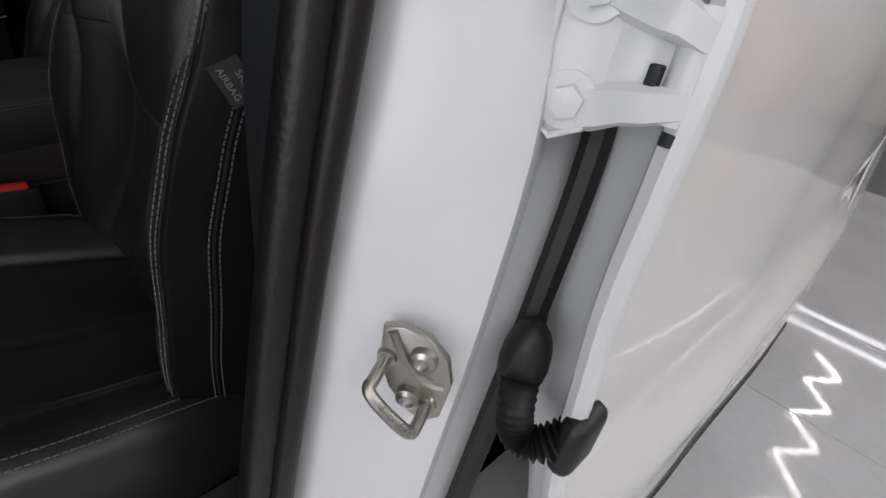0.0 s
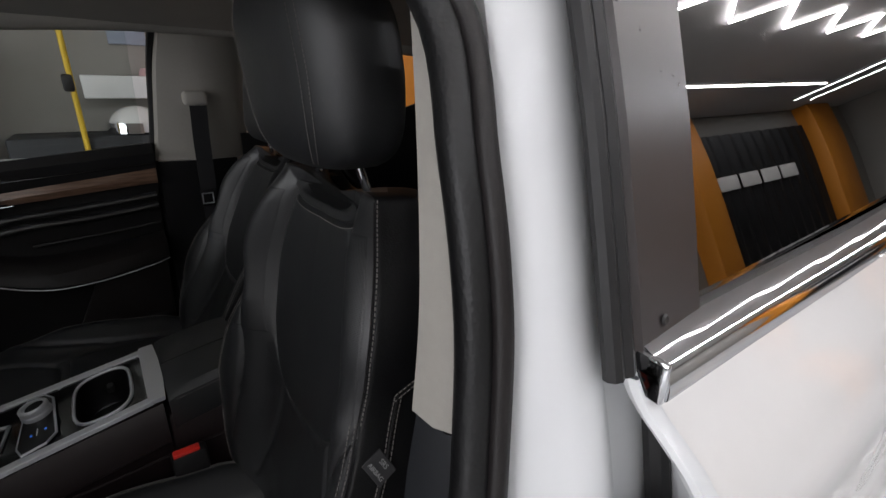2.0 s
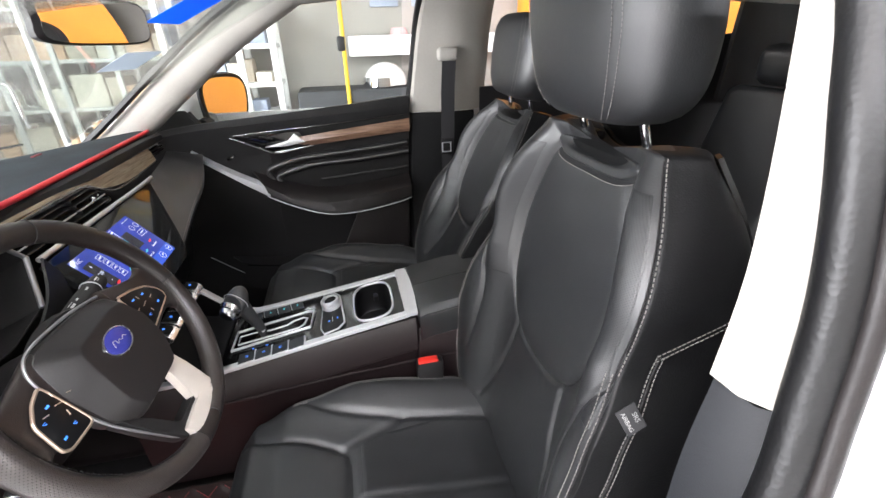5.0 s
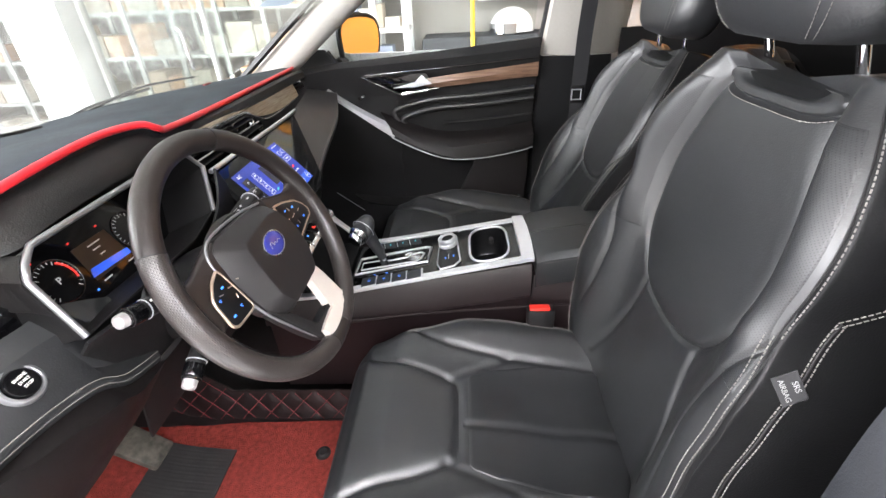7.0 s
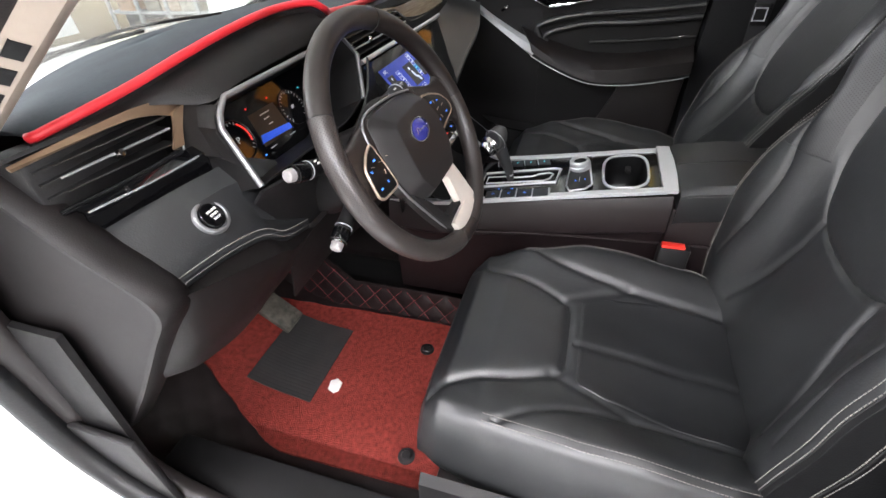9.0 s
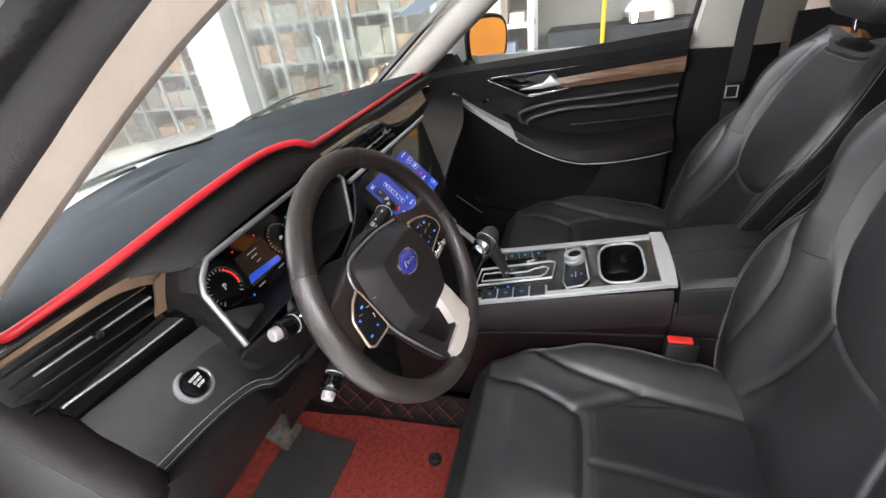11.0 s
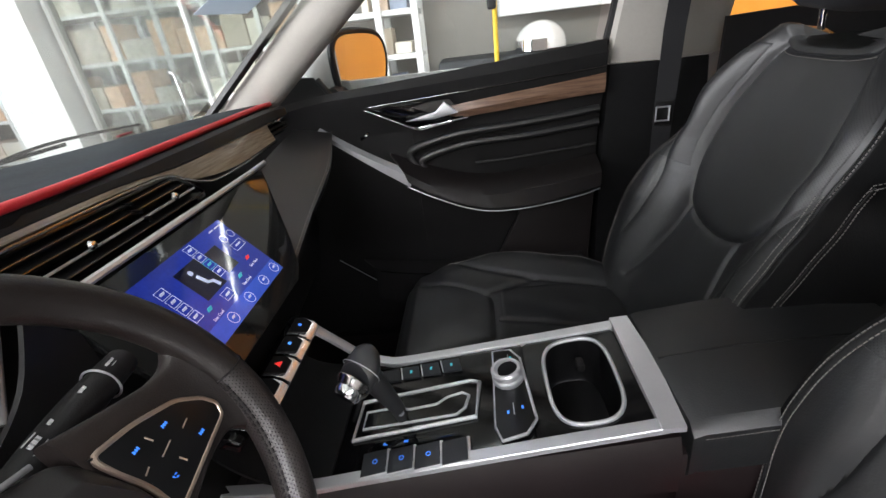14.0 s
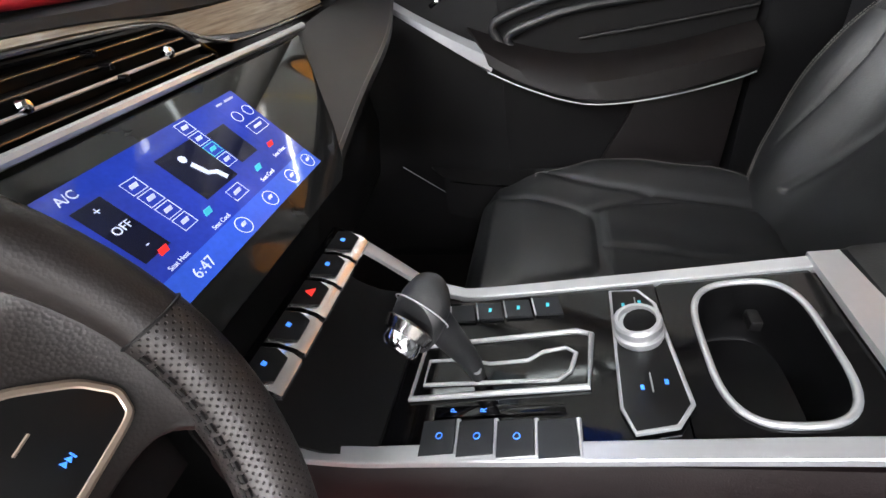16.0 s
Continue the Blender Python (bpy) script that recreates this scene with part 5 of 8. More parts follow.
ty = (on_flank(-0.106, 0.975) - on_flank(-0.126, 0.975)).normalized()
tz = (on_flank(-0.116, 0.99) - on_flank(-0.116, 0.96)).normalized()
ex = (0.42 * ty + 0.91 * tz).normalized()
ez = ty.cross(tz).normalized()
if ez.x > 0:
    ez = -ez
ey = ez.cross(ex)
TM = Matrix.Translation(on_flank(-0.116, 0.975, 0.0022)) @ Matrix((ex, ey, ez)).transposed().to_4x4()
part("cloth", box((0, 0, 0), (0.034, 0.026, 0.0015), 0.0005, 1, None), TAGCLOTH, tag).matrix_world = TM
writing("lettering", "SRS", 0.0085, TM @ Matrix.Translation((0, -0.006, 0.0012)) @ Matrix.Rotation(math.pi, 4, "Z"), TAGTEXT, tag, "pale woven lettering")
writing("lettering", "AIRBAG", 0.0075, TM @ Matrix.Translation((0, 0.006, 0.0012)) @ Matrix.Rotation(math.pi, 4, "Z"), TAGTEXT, tag, "pale woven lettering")

# rear bench
rb = thing("rear_bench", "black leather rear bench seat in shadow", "car seat", (0, -1.1, 0.35))
part("cushion", box((0, -0.98, 0.52), (1.36, 0.52, 0.22), 0.06, 4), LEATHER, rb)
for x in (-0.42, 0.0, 0.42):
    part("backrest", box((x, -1.3, 0.86), (0.45 if x else 0.36, 0.16, 0.66), 0.05, 4, Matrix.Rotation(radians(18), 4, "X")), LEATHER, rb)
    part("head_restraint", box((x, -1.38, 1.26), (0.26, 0.1, 0.14), 0.045, 4), LEATHER, rb)

# ---------------------------------------------------------------- dashboard
dash = thing("dashboard", "black dashboard with vents, veneer strips and stitched leather", "dashboard", (0, 0.9, 0.6))
EDGE = [(-0.70, 0.80, 1.122), (-0.688, 0.788, 1.126), (-0.60, 0.765, 1.143), (-0.52, 0.745, 1.162), (-0.45, 0.735, 1.174), (-0.37, 0.733, 1.181), (-0.31, 0.73, 1.182), (-0.268, 0.712, 1.18), (-0.245, 0.703, 1.168), (-0.19, 0.722, 1.155), (0.02, 0.752, 1.142), (0.3, 0.765, 1.139), (0.55, 0.775, 1.137), (0.68, 0.795, 1.130), (0.70, 0.806, 1.127)]
edge_c = curve(EDGE, 6)


def edge_at(u):
    x = u * (len(edge_c) - 1)
    i = min(int(x), len(edge_c) - 2)
    return edge_c[i].lerp(edge_c[i + 1], x - i)


def top_f(u, v):
    e = edge_at(u)
    far = V(e.x * 1.0, 1.19 - 0.36 * abs(e.x / 0.72) ** 2.6 * 0.9, 1.112)
    if far.y < e.y + 0.02:
        far.y = e.y + 0.02
    p = e.lerp(far, v)
    p.z += 0.012 * math.sin(math.pi * v) * (1 - 0.5 * v)
    p.z += 0.003 * noise.noise((p.x * 5, p.y * 7, 0.3)) * math.sin(math.pi * v)
    if -0.47 < p.x < -0.2 and 0.86 < p.y < 1.05:
        d = abs((p.y - 0.945) - 0.1 * (p.x + 0.33))
        p.z -= 0.012 * math.exp(-(d / 0.02) ** 2) * max(0, 1 - abs(p.x + 0.33) / 0.15)
    return p


mat_thing = thing("dash_mat", "dark suede dash mat with a bright red edge", "dash mat", (0, 0.95, 1.12))
part("suede_top", sheet(top_f, 90, 26, 0.006), MATTOP, mat_thing)
part("red_edging", tube([p + V(0, -0.002, 0.001) for p in edge_c], 0.0056, 10), RED, mat_thing, "bright red leather edging")
part("corner_tab", box((0.712, 0.812, 1.131), (0.02, 0.018, 0.012), 0.004), PAPER, mat_thing, "small pale corner tab")
part("sensor_slot", box((0.30, 0.9, 1.1495), (0.034, 0.007, 0.003), 0.001), REDTHREAD, mat_thing, "small red and black woven mark")

# fascia: smooth profile pieces along the car's width
def fascia(name, rows, material, label="", n=4, thick=0.004):
    lines = [curve(r, n) for r in rows]
    bm = loft([list(p) for p in zip(*lines)], False, False)
    bmesh.ops.recalc_face_normals(bm, faces=bm.faces)
    bmesh.ops.solidify(bm, geom=bm.faces[:], thickness=thick)
    return part(name, bm, material, dash, label)


def under(dy, dz):
    return [(x, y + dy, z + dz) for x, y, z in EDGE]


fascia("upper_fascia", [under(0.002, -0.006), under(0.004, -0.018), under(0.022, -0.03), under(0.05, -0.045)], PLASTIC, "black upper fascia")
# driver's end: vent, veneer surround, start button panel
fascia("vent_bezel", [[(-0.742, 0.778, 1.113), (-0.72, 0.7744, 1.1155), (-0.669, 0.7666, 1.1203), (-0.614, 0.758, 1.1245), (-0.573, 0.7516, 1.1222), (-0.551, 0.748, 1.112)], [(-0.742, 0.774, 1.111), (-0.72, 0.770, 1.1125), (-0.674, 0.763, 1.1142), (-0.62, 0.755, 1.1155), (-0.59, 0.750, 1.110), (-0.573, 0.7475, 1.1035)]], BRONZE, "bronze veneer strip over the vent")
fascia("vent_end", [[(-0.571, 0.7472, 1.1065), (-0.5785, 0.7483, 1.0851), (-0.5877, 0.7497, 1.0656)], [(-0.5525, 0.744, 1.1135), (-0.565, 0.746, 1.0885), (-0.573, 0.747, 1.066)]], BRONZE, "bronze vent end")
part("vent_cavity", box((-0.655, 0.80, 1.078), (0.16, 0.05, 0.072), 0.004), PLASTIC, dash, "dark vent cavity")
lv = part("side_vent", tube(curve([(-0.73, 0.766, 1.0545), (-0.701, 0.7615, 1.0551), (-0.638, 0.7518, 1.0566), (-0.582, 0.743, 1.0614)], 5), 0.004, 10), PIANO, dash, "black side air vent")
for k, (zl, zr) in enumerate(((1.1, 1.1045), (1.0862, 1.0903), (1.071, 1.0714))):
    vane = part("vane", loft([[V(x, y + dy, z + dz) for dy, dz in ((-0.004, -0.0012), (-0.004, 0.0012), (0.014, 0.0018), (0.014, -0.0018))] for x, y, z in ((-0.728, 0.7758, zl - 0.0005), (-0.704, 0.772, zl), (-0.58, 0.7528, zr))]), PLASTIC, lv, "black vane")
    part("vane_edge", tube([(-0.71, 0.7685, zl), (-0.581, 0.7485, zr)], 0.0017 if k == 1 else 0.0011, 8), KEYCHROME if k == 1 else TITAN, vane, "bright vane edge" if k == 1 else "")
    if k == 1:
        part("vane_knob", lathe([(0.0, 0.0065), (0.0042, 0.006), (0.0052, 0.003), (0.0052, -0.003)], (-0.648, 0.7575, 1.0862), (0.15, -0.9, 0.4), 16), TITAN, vane, "dark chrome vane knob")
part("slot_trim", tube(curve([(-0.715, 0.7487, 1.05), (-0.704, 0.747, 1.0502), (-0.647, 0.738, 1.0494), (-0.592, 0.7296, 1.0512), (-0.574, 0.7268, 1.0525)], 5), 0.0015, 8), KEYCHROME, dash, "thin chrome line")
fascia("black_ledge", [[(-0.718, 0.764, 1.056), (-0.65, 0.754, 1.057), (-0.582, 0.743, 1.061), (-0.56, 0.738, 1.062)], [(-0.718, 0.7495, 1.051), (-0.647, 0.7385, 1.05), (-0.592, 0.730, 1.052), (-0.56, 0.7245, 1.053)], [(-0.718, 0.7505, 1.044), (-0.647, 0.74, 1.043), (-0.592, 0.7315, 1.044), (-0.56, 0.727, 1.045)], [(-0.718, 0.756, 1.022), (-0.65, 0.745, 1.024), (-0.592, 0.735, 1.024), (-0.56, 0.728, 1.024)]], PIANO, "glossy black ledge")
PANEL_LIP = [(-0.715, 0.676, 0.967), (-0.675, 0.676, 0.963), (-0.63, 0.675, 0.957), (-0.588, 0.673, 0.948), (-0.56, 0.671, 0.937), (-0.526, 0.671, 0.911), (-0.46, 0.678, 0.888)]


def lip(dy, dz):
    return [(x, y + dy, z + dz) for x, y, z in PANEL_LIP]


fascia("start_panel", [[(-0.715, 0.752, 1.024), (-0.685, 0.746, 1.026), (-0.65, 0.738, 1.028), (-0.61, 0.729, 1.03), (-0.575, 0.722, 1.03), (-0.53, 0.71, 1.03), (-0.47, 0.70, 1.0)], [(-0.715, 0.724, 1.012), (-0.685, 0.718, 1.013), (-0.65, 0.711, 1.014), (-0.61, 0.702, 1.014), (-0.575, 0.695, 1.014), (-0.53, 0.684, 1.005), (-0.465, 0.685, 0.965)], lip(0.012, 0.019), lip(0.002, 0.005), lip(-0.0015, -0.002), lip(-0.0015, -0.006), lip(0.0, -0.014), lip(0.006, -0.021), lip(0.018, -0.026)], LEATHER, "stitched leather switch panel", 6)
bm = None
for dy, dz in ((-0.0005, 0.002), (-0.001, -0.008)):
    b2 = stitches(curve(lip(dy, dz), 8), 0.005, 0.0042, 0.0008)
    bm = b2 if bm is None else join(bm, b2)
part("panel_stitching", bm, THREAD, dash, "pale twin stitching")
BT = V(-0.62, 0.6965, 0.992)
BN = V(0, -0.80, 0.62).normalized()
sb = part("start_button", lathe([(0.0, 0.004), (0.0155, 0.004), (0.017, 0.002), (0.017, -0.01)], BT + BN * 0.004, BN, 32), PIANO, dash, "black engine start button")
part("ring", lathe([(0.0174, 0.0015), (0.018, 0.005), (0.0195, 0.0063), (0.022, 0.0058), (0.0238, 0.0035), (0.0242, 0.0)], BT, BN, 44), FRAMEGREY, sb, "satin chrome ring")
bmat = frame_of(BT + BN * 0.0085, (1, 0, 0), (0, 0.62, 0.8))
writing("lettering", "ENGINE", 0.0046, bmat @ Matrix.Translation((0.002, 0.0054, 0)), PAPER, sb)
writing("lettering", "START", 0.0046, bmat @ Matrix.Translation((0.002, 0, 0)), PAPER, sb)
writing("lettering", "STOP", 0.0046, bmat @ Matrix.Translation((0.002, -0.0054, 0)), PAPER, sb)
# lower knee panel and the end of the dash towards the door
fascia("knee_panel", [[(-0.737, 0.70, 0.955)] + lip(0.016, -0.018), [(-0.737, 0.69, 0.952)] + lip(0.006, -0.022), [(-0.737, 0.678, 0.946), (-0.715, 0.664, 0.95), (-0.675, 0.660, 0.938), (-0.63, 0.659, 0.924), (-0.588, 0.658, 0.909), (-0.56, 0.659, 0.899), (-0.526, 0.663, 0.882), (-0.42, 0.69, 0.86)], [(-0.737, 0.684, 0.936), (-0.715, 0.668, 0.938), (-0.675, 0.662, 0.926), (-0.63, 0.66, 0.912), (-0.588, 0.659, 0.898), (-0.56, 0.661, 0.888), (-0.526, 0.668, 0.872), (-0.42, 0.7, 0.85)], [(-0.737, 0.738, 0.86), (-0.715, 0.70, 0.86), (-0.675, 0.692, 0.85), (-0.63, 0.69, 0.842), (-0.588, 0.692, 0.835), (-0.56, 0.696, 0.828), (-0.526, 0.704, 0.815), (-0.42, 0.735, 0.8)], [(-0.737, 0.782, 0.8), (-0.715, 0.742, 0.795), (-0.675, 0.732, 0.788), (-0.63, 0.728, 0.782), (-0.588, 0.732, 0.777), (-0.56, 0.738, 0.772), (-0.526, 0.75, 0.768), (-0.42, 0.79, 0.755)], [(-0.737, 0.88, 0.73), (-0.715, 0.86, 0.72), (-0.675, 0.86, 0.715), (-0.63, 0.86, 0.712), (-0.588, 0.86, 0.71), (-0.56, 0.87, 0.71), (-0.526, 0.88, 0.71), (-0.42, 0.9, 0.7)], [(-0.737, 1.0, 0.67), (-0.715, 1.0, 0.66), (-0.675, 1.0, 0.66), (-0.63, 1.0, 0.66), (-0.588, 1.0, 0.66), (-0.56, 1.0, 0.66), (-0.526, 1.02, 0.66), (-0.42, 1.05, 0.65)]], DASHEND, "black lower knee panel", 5)
DASH_SIDE = [(0.845, 1.128), (0.80, 1.09), (0.76, 1.052), (0.727, 1.024), (0.684, 0.994), (0.66, 0.97), (0.66, 0.945), (0.69, 0.903), (0.735, 0.84), (0.787, 0.768), (0.84, 0.70), (0.88, 0.65)]
fascia("dash_end", [[(x, y + dy, z - dz) for y, z in DASH_SIDE] for x, dy, dz in ((-0.704, 0.03, 0.012), (-0.708, 0.014, 0.008), (-0.716, 0.004, 0.003), (-0.732, 0.0, 0.0), (-0.75, 0.002, 0.0), (-0.757, 0.008, 0.002), (-0.756, 0.018, 0.004), (-0.748, 0.022, 0.005))], DASHEND, "warm black dash end collar", 6)
part("side_cover", slab([(-0.75, p.x, p.y) for p in curve([(a + 0.018, b - 0.004, 0) for a, b in DASH_SIDE], 4)] + [(-0.75, 1.1, 0.6), (-0.75, 1.1, 1.12)], (1, 0, 0), 0.01), DASHEND, dash, "black dash side cover, shade put into its colour")
solo("kick_panel", box((-0.79, 0.98, 0.53), (0.012, 0.3, 0.3), 0.004), PLASTIC, "black footwell kick panel below the dashboard", "trim panel")
# instrument binnacle
CN = V(0, -0.90, 0.43).normalized()
CU = V(0, 0.43, 0.90).normalized()
CO = V(-0.38, 0.679, 1.066)


def cl(x, u, d=0.0):
    return CO + V(x, 0, 0) + CU * u + CN * d


clus = thing("instrument_cluster", "hooded digital instrument cluster in a silver frame", "instrument cluster", (-0.38, 0.69, 1.0))
OUT = [(-0.19, -0.059), (-0.187, 0.022), (-0.174, 0.038), (-0.153, 0.052), (0.165, 0.058), (0.186, 0.018), (0.13, -0.05), (0.05, -0.064)]
CD = -0.09
part("housing", loft([[cl(x * k, u * k, d) for x, u in OUT] for k, d in ((0.92, -0.1), (0.955, -0.045), (0.985, -0.012), (1.02, 0.004), (0.99, 0.004), (0.95, -0.03), (0.9, CD), (0.5, CD))], True, True), PLASTIC, clus, "deep black housing")
part("screen", slab([cl(x * 0.9, u * 0.9, CD + 0.001) for x, u in OUT], CN, 0.0015), PIANO, clus, "glossy black display")
part("silver_frame", tube([cl(x, u, 0.007) for x, u in OUT[:-1]], 0.0042, 10), FRAMEGREY, clus, "satin silver frame")
SCALEMARK = mat("dim_white_scale", (0.5, 0.5, 0.5), 0.5, emit=0.03)


def gauge(x, u, r):
    g = part("gauge", ring_tube(cl(x, u, CD + 0.004), CN, r, 0.0009, 40, 6), TITAN, clus, "round gauge ring")
    bm = None
    for i in range(21):
        a = radians(225 - 13.5 * i)
        k = 0.84 if i % 2 else 0.78
        b2 = tube([cl(x + r * 0.94 * math.cos(a), u + r * 0.94 * math.sin(a), CD + 0.0035), cl(x + r * k * math.cos(a), u + r * k * math.sin(a), CD + 0.0035)], 0.0005, 4)
        bm = b2 if bm is None else join(bm, b2)
    part("scale", bm, SCALEMARK, g)
    return g


g1 = gauge(-0.09, -0.003, 0.031)
part("red_zone", tube([cl(-0.09 + 0.026 * math.cos(a), -0.003 + 0.026 * math.sin(a), CD + 0.004) for a in [radians(55 - 75 * i / 12) for i in range(13)]], 0.0013, 6), REDGLOW, g1, "red warning arc")
writing("gear_letter", "P", 0.014, frame_of(cl(-0.09, -0.003, CD + 0.0045), (1, 0, 0), CU), SCALEMARK, g1)
g2 = gauge(0.06, -0.003, 0.031)
part("hub_mark", box(cl(0.06, -0.002, CD + 0.004), (0.007, 0.001, 0.006)), SCALEMARK, g2)
part("centre_display", slab([cl(x, u, CD + 0.003) for x, u in ((-0.05, -0.032), (0.026, -0.032), (0.022, 0.02), (-0.045, 0.02))], CN, 0.0008), mat("amber_dark_display", (0.02, 0.012, 0.007), 0.3, emit=0.02, vary=0.4, vscale=40), clus, "dim amber display")
part("blue_bar", slab([cl(x, u, CD + 0.0042) for x, u in ((-0.052, -0.026), (0.028, -0.03), (0.028, -0.02), (-0.045, -0.014))], CN, 0.0006), SCREENBAR, clus, "blue information bar")
for i, (x, u, w) in enumerate(((-0.01, 0.012, 0.024), (-0.012, 0.004, 0.014), (-0.01, -0.006, 0.01), (-0.035, -0.038, 0.016), (0.02, -0.038, 0.016))):
    part("text_bar", box(cl(x, u, CD + 0.0046), (w, 0.001, 0.0016)), SCALEMARK, clus)
for x, u, m in ((-0.1, 0.034, REDGLOW), (-0.04, 0.03, REDGLOW), (0.015, 0.03, REDGLOW), (0.1, 0.02, TEALGLOW), (0.11, -0.02, REDGLOW), (-0.06, -0.042, BLUEGLOW)):
    part("warning_light", box(cl(x, u, CD + 0.004), (0.0026, 0.0015, 0.0024)), m, clus, "lit telltale")
# hood over the binnacle: one smooth leather skin from the mat's edge to vent and frame
HOOD_LOW = curve([(-0.742, 0.777, 1.121), (-0.66, 0.767, 1.124), (-0.60, 0.757, 1.123), (-0.572, 0.742, 1.117), (-0.553, 0.717, 1.112), (-0.53, 0.702, 1.115), (-0.5, 0.701, 1.121), (-0.38, 0.702, 1.127), (-0.23, 0.705, 1.126), (-0.195, 0.71, 1.118)], 6)


def hood(u, v):
    x = u * (len(HOOD_LOW) - 1)
    i = min(int(x), len(HOOD_LOW) - 2)
    b = HOOD_LOW[i].lerp(HOOD_LOW[i + 1], x - i)
    q = max(-0.7, b.x)
    k = max([j for j in range(len(edge_c) - 1) if edge_c[j].x <= q] or [0])
    e = edge_c[k].lerp(edge_c[k + 1], max(0, min(1, (q - edge_c[k].x) / max(1e-6, edge_c[k + 1].x - edge_c[k].x))))
    e.x = b.x
    e += V(0, 0.006, -0.010)
    p = e.lerp(b, v)
    p.y -= 0.008 * math.sin(math.pi * v) * min(1, abs(e.z - b.z) / 0.04)
    return p


part("hood", sheet(hood, 70, 10, 0.004), HOODBLACK, clus, "black leather hood")
fascia("binnacle_side", [[(-0.54, 0.702, 1.108), (-0.546, 0.715, 1.11), (-0.55, 0.73, 1.113), (-0.552, 0.75, 1.117)], [(-0.567, 0.69, 1.088), (-0.566, 0.705, 1.088), (-0.565, 0.725, 1.088), (-0.564, 0.75, 1.088)], [(-0.569, 0.671, 1.05), (-0.567, 0.69, 1.048), (-0.564, 0.714, 1.048), (-0.57, 0.75, 1.052)], [(-0.571, 0.655, 1.015), (-0.554, 0.67, 1.014), (-0.538, 0.692, 1.014), (-0.53, 0.722, 1.018)], [(-0.55, 0.665, 1.0), (-0.53, 0.68, 0.992), (-0.51, 0.70, 0.985), (-0.5, 0.722, 0.98)]], HOODBLACK, "black binnacle flank", 6)
fascia("column_fascia", [[(-0.57, 0.652, 1.008), (-0.45, 0.64, 1.0), (-0.34, 0.636, 1.0), (-0.24, 0.65, 1.03), (-0.19, 0.665, 1.08)], [(-0.56, 0.68, 0.98), (-0.45, 0.665, 0.95), (-0.34, 0.66, 0.95), (-0.22, 0.67, 0.98), (-0.14, 0.68, 1.03)], [(-0.5, 0.69, 0.90), (-0.42, 0.68, 0.88), (-0.34, 0.68, 0.87), (-0.22, 0.68, 0.88), (-0.13, 0.68, 0.92)], [(-0.48, 0.74, 0.72), (-0.42, 0.74, 0.72), (-0.34, 0.74, 0.72), (-0.22, 0.72, 0.72), (-0.13, 0.7, 0.74)]], PLASTIC, "black column fascia", 6)
# steering column shroud and stalks
WYAW, WTILT = -0.07, 0.48
WX = V(math.cos(WYAW), math.sin(WYAW), 0)
WU = V(-math.sin(WTILT) * math.sin(WYAW), math.sin(WTILT) * math.cos(WYAW), math.cos(WTILT))
WN = WX.cross(WU)
WC = V(-0.379, 0.513, 1.0145)


def wh(x, u, d=0.0):
    return WC + WX * x + WU * u + WN * d


col = thing("steering_column", "black steering column shroud with control stalks", "steering column", (-0.385, 0.62, 0.95))
part("shroud", loft([[wh(0.062 * k * math.cos(a), -0.01 + 0.055 * k * math.sin(a), d) for a in [2 * math.pi * i / 24 for i in range(24)]] for k, d in ((1.0, -0.055), (1.1, -0.08), (1.15, -0.13), (1.1, -0.2))]), PLASTIC, col, "black column shroud")


def stalk(pts, end, label):
    s = part("stalk", tube(curve(pts, 6), [0.0085 + 0.004 * min(1, i / 10) for i in range(6 * (len(pts) - 1) + 1)], 14), PLASTIC, col, label)
    d = (Vector(pts[-1]) - Vector(pts[-2])).normalized()
    part("twist_grip", lathe([(0.0115, 0.0), (0.0128, 0.004), (0.0128, 0.02), (0.0108, 0.024)], Vector(pts[-1]) - d * 0.022, d, 20), PIANO, s)
    part("grip_ring", ring_tube(Vector(pts[-1]) - d * 0.024, d, 0.0124, 0.0009, 24, 6), SILVER, s)
    part("end_cap", lathe([(0.0085, -0.002), (0.009, 0.003), (0.0085, 0.011), (0.0068, 0.0128), (0.0, 0.0135)], Vector(pts[-1]), d, 20), SATINCAP, s, "pale satin end cap")
    return s


s1 = stalk([(-0.45, 0.585, 1.005), (-0.50, 0.592, 1.018), (-0.556, 0.604, 1.030)], None, "black light stalk")
stalk([(-0.45, 0.575, 0.965), (-0.50, 0.568, 0.948), (-0.548, 0.567, 0.924)], None, "black cruise stalk")
s3 = part("stalk", tube(curve([(-0.345, 0.598, 1.0), (-0.3, 0.6, 1.012), (-0.25, 0.603, 1.019), (-0.178, 0.606, 1.023)], 7), [0.010 + 0.0075 * min(1, i / 9) - 0.0025 * max(0, (i - 16) / 5) for i in range(22)], 20, flat=0.85, up=(0, 0.5, 0.85)), PLASTIC, col, "broad black wiper stalk")
part("grip_ring", ring_tube((-0.206, 0.6048, 1.0215), V(0.99, 0.03, 0.06), 0.0163, 0.0011, 28, 6), SILVER, s3, "thin silver ring")
for k in range(4):
    part("print_mark", box(V(-0.52, 0.583, 1.034).lerp(V(-0.535, 0.586, 1.037), k / 3) + V(0, -0.0035, 0.004 * (k % 2)), (0.004, 0.002, 0.002)), PAPER, s1)
STM = frame_of((-0.26, 0.5945, 1.0315), (0.99, 0.03, 0.06), (0, 0.66, 0.75))
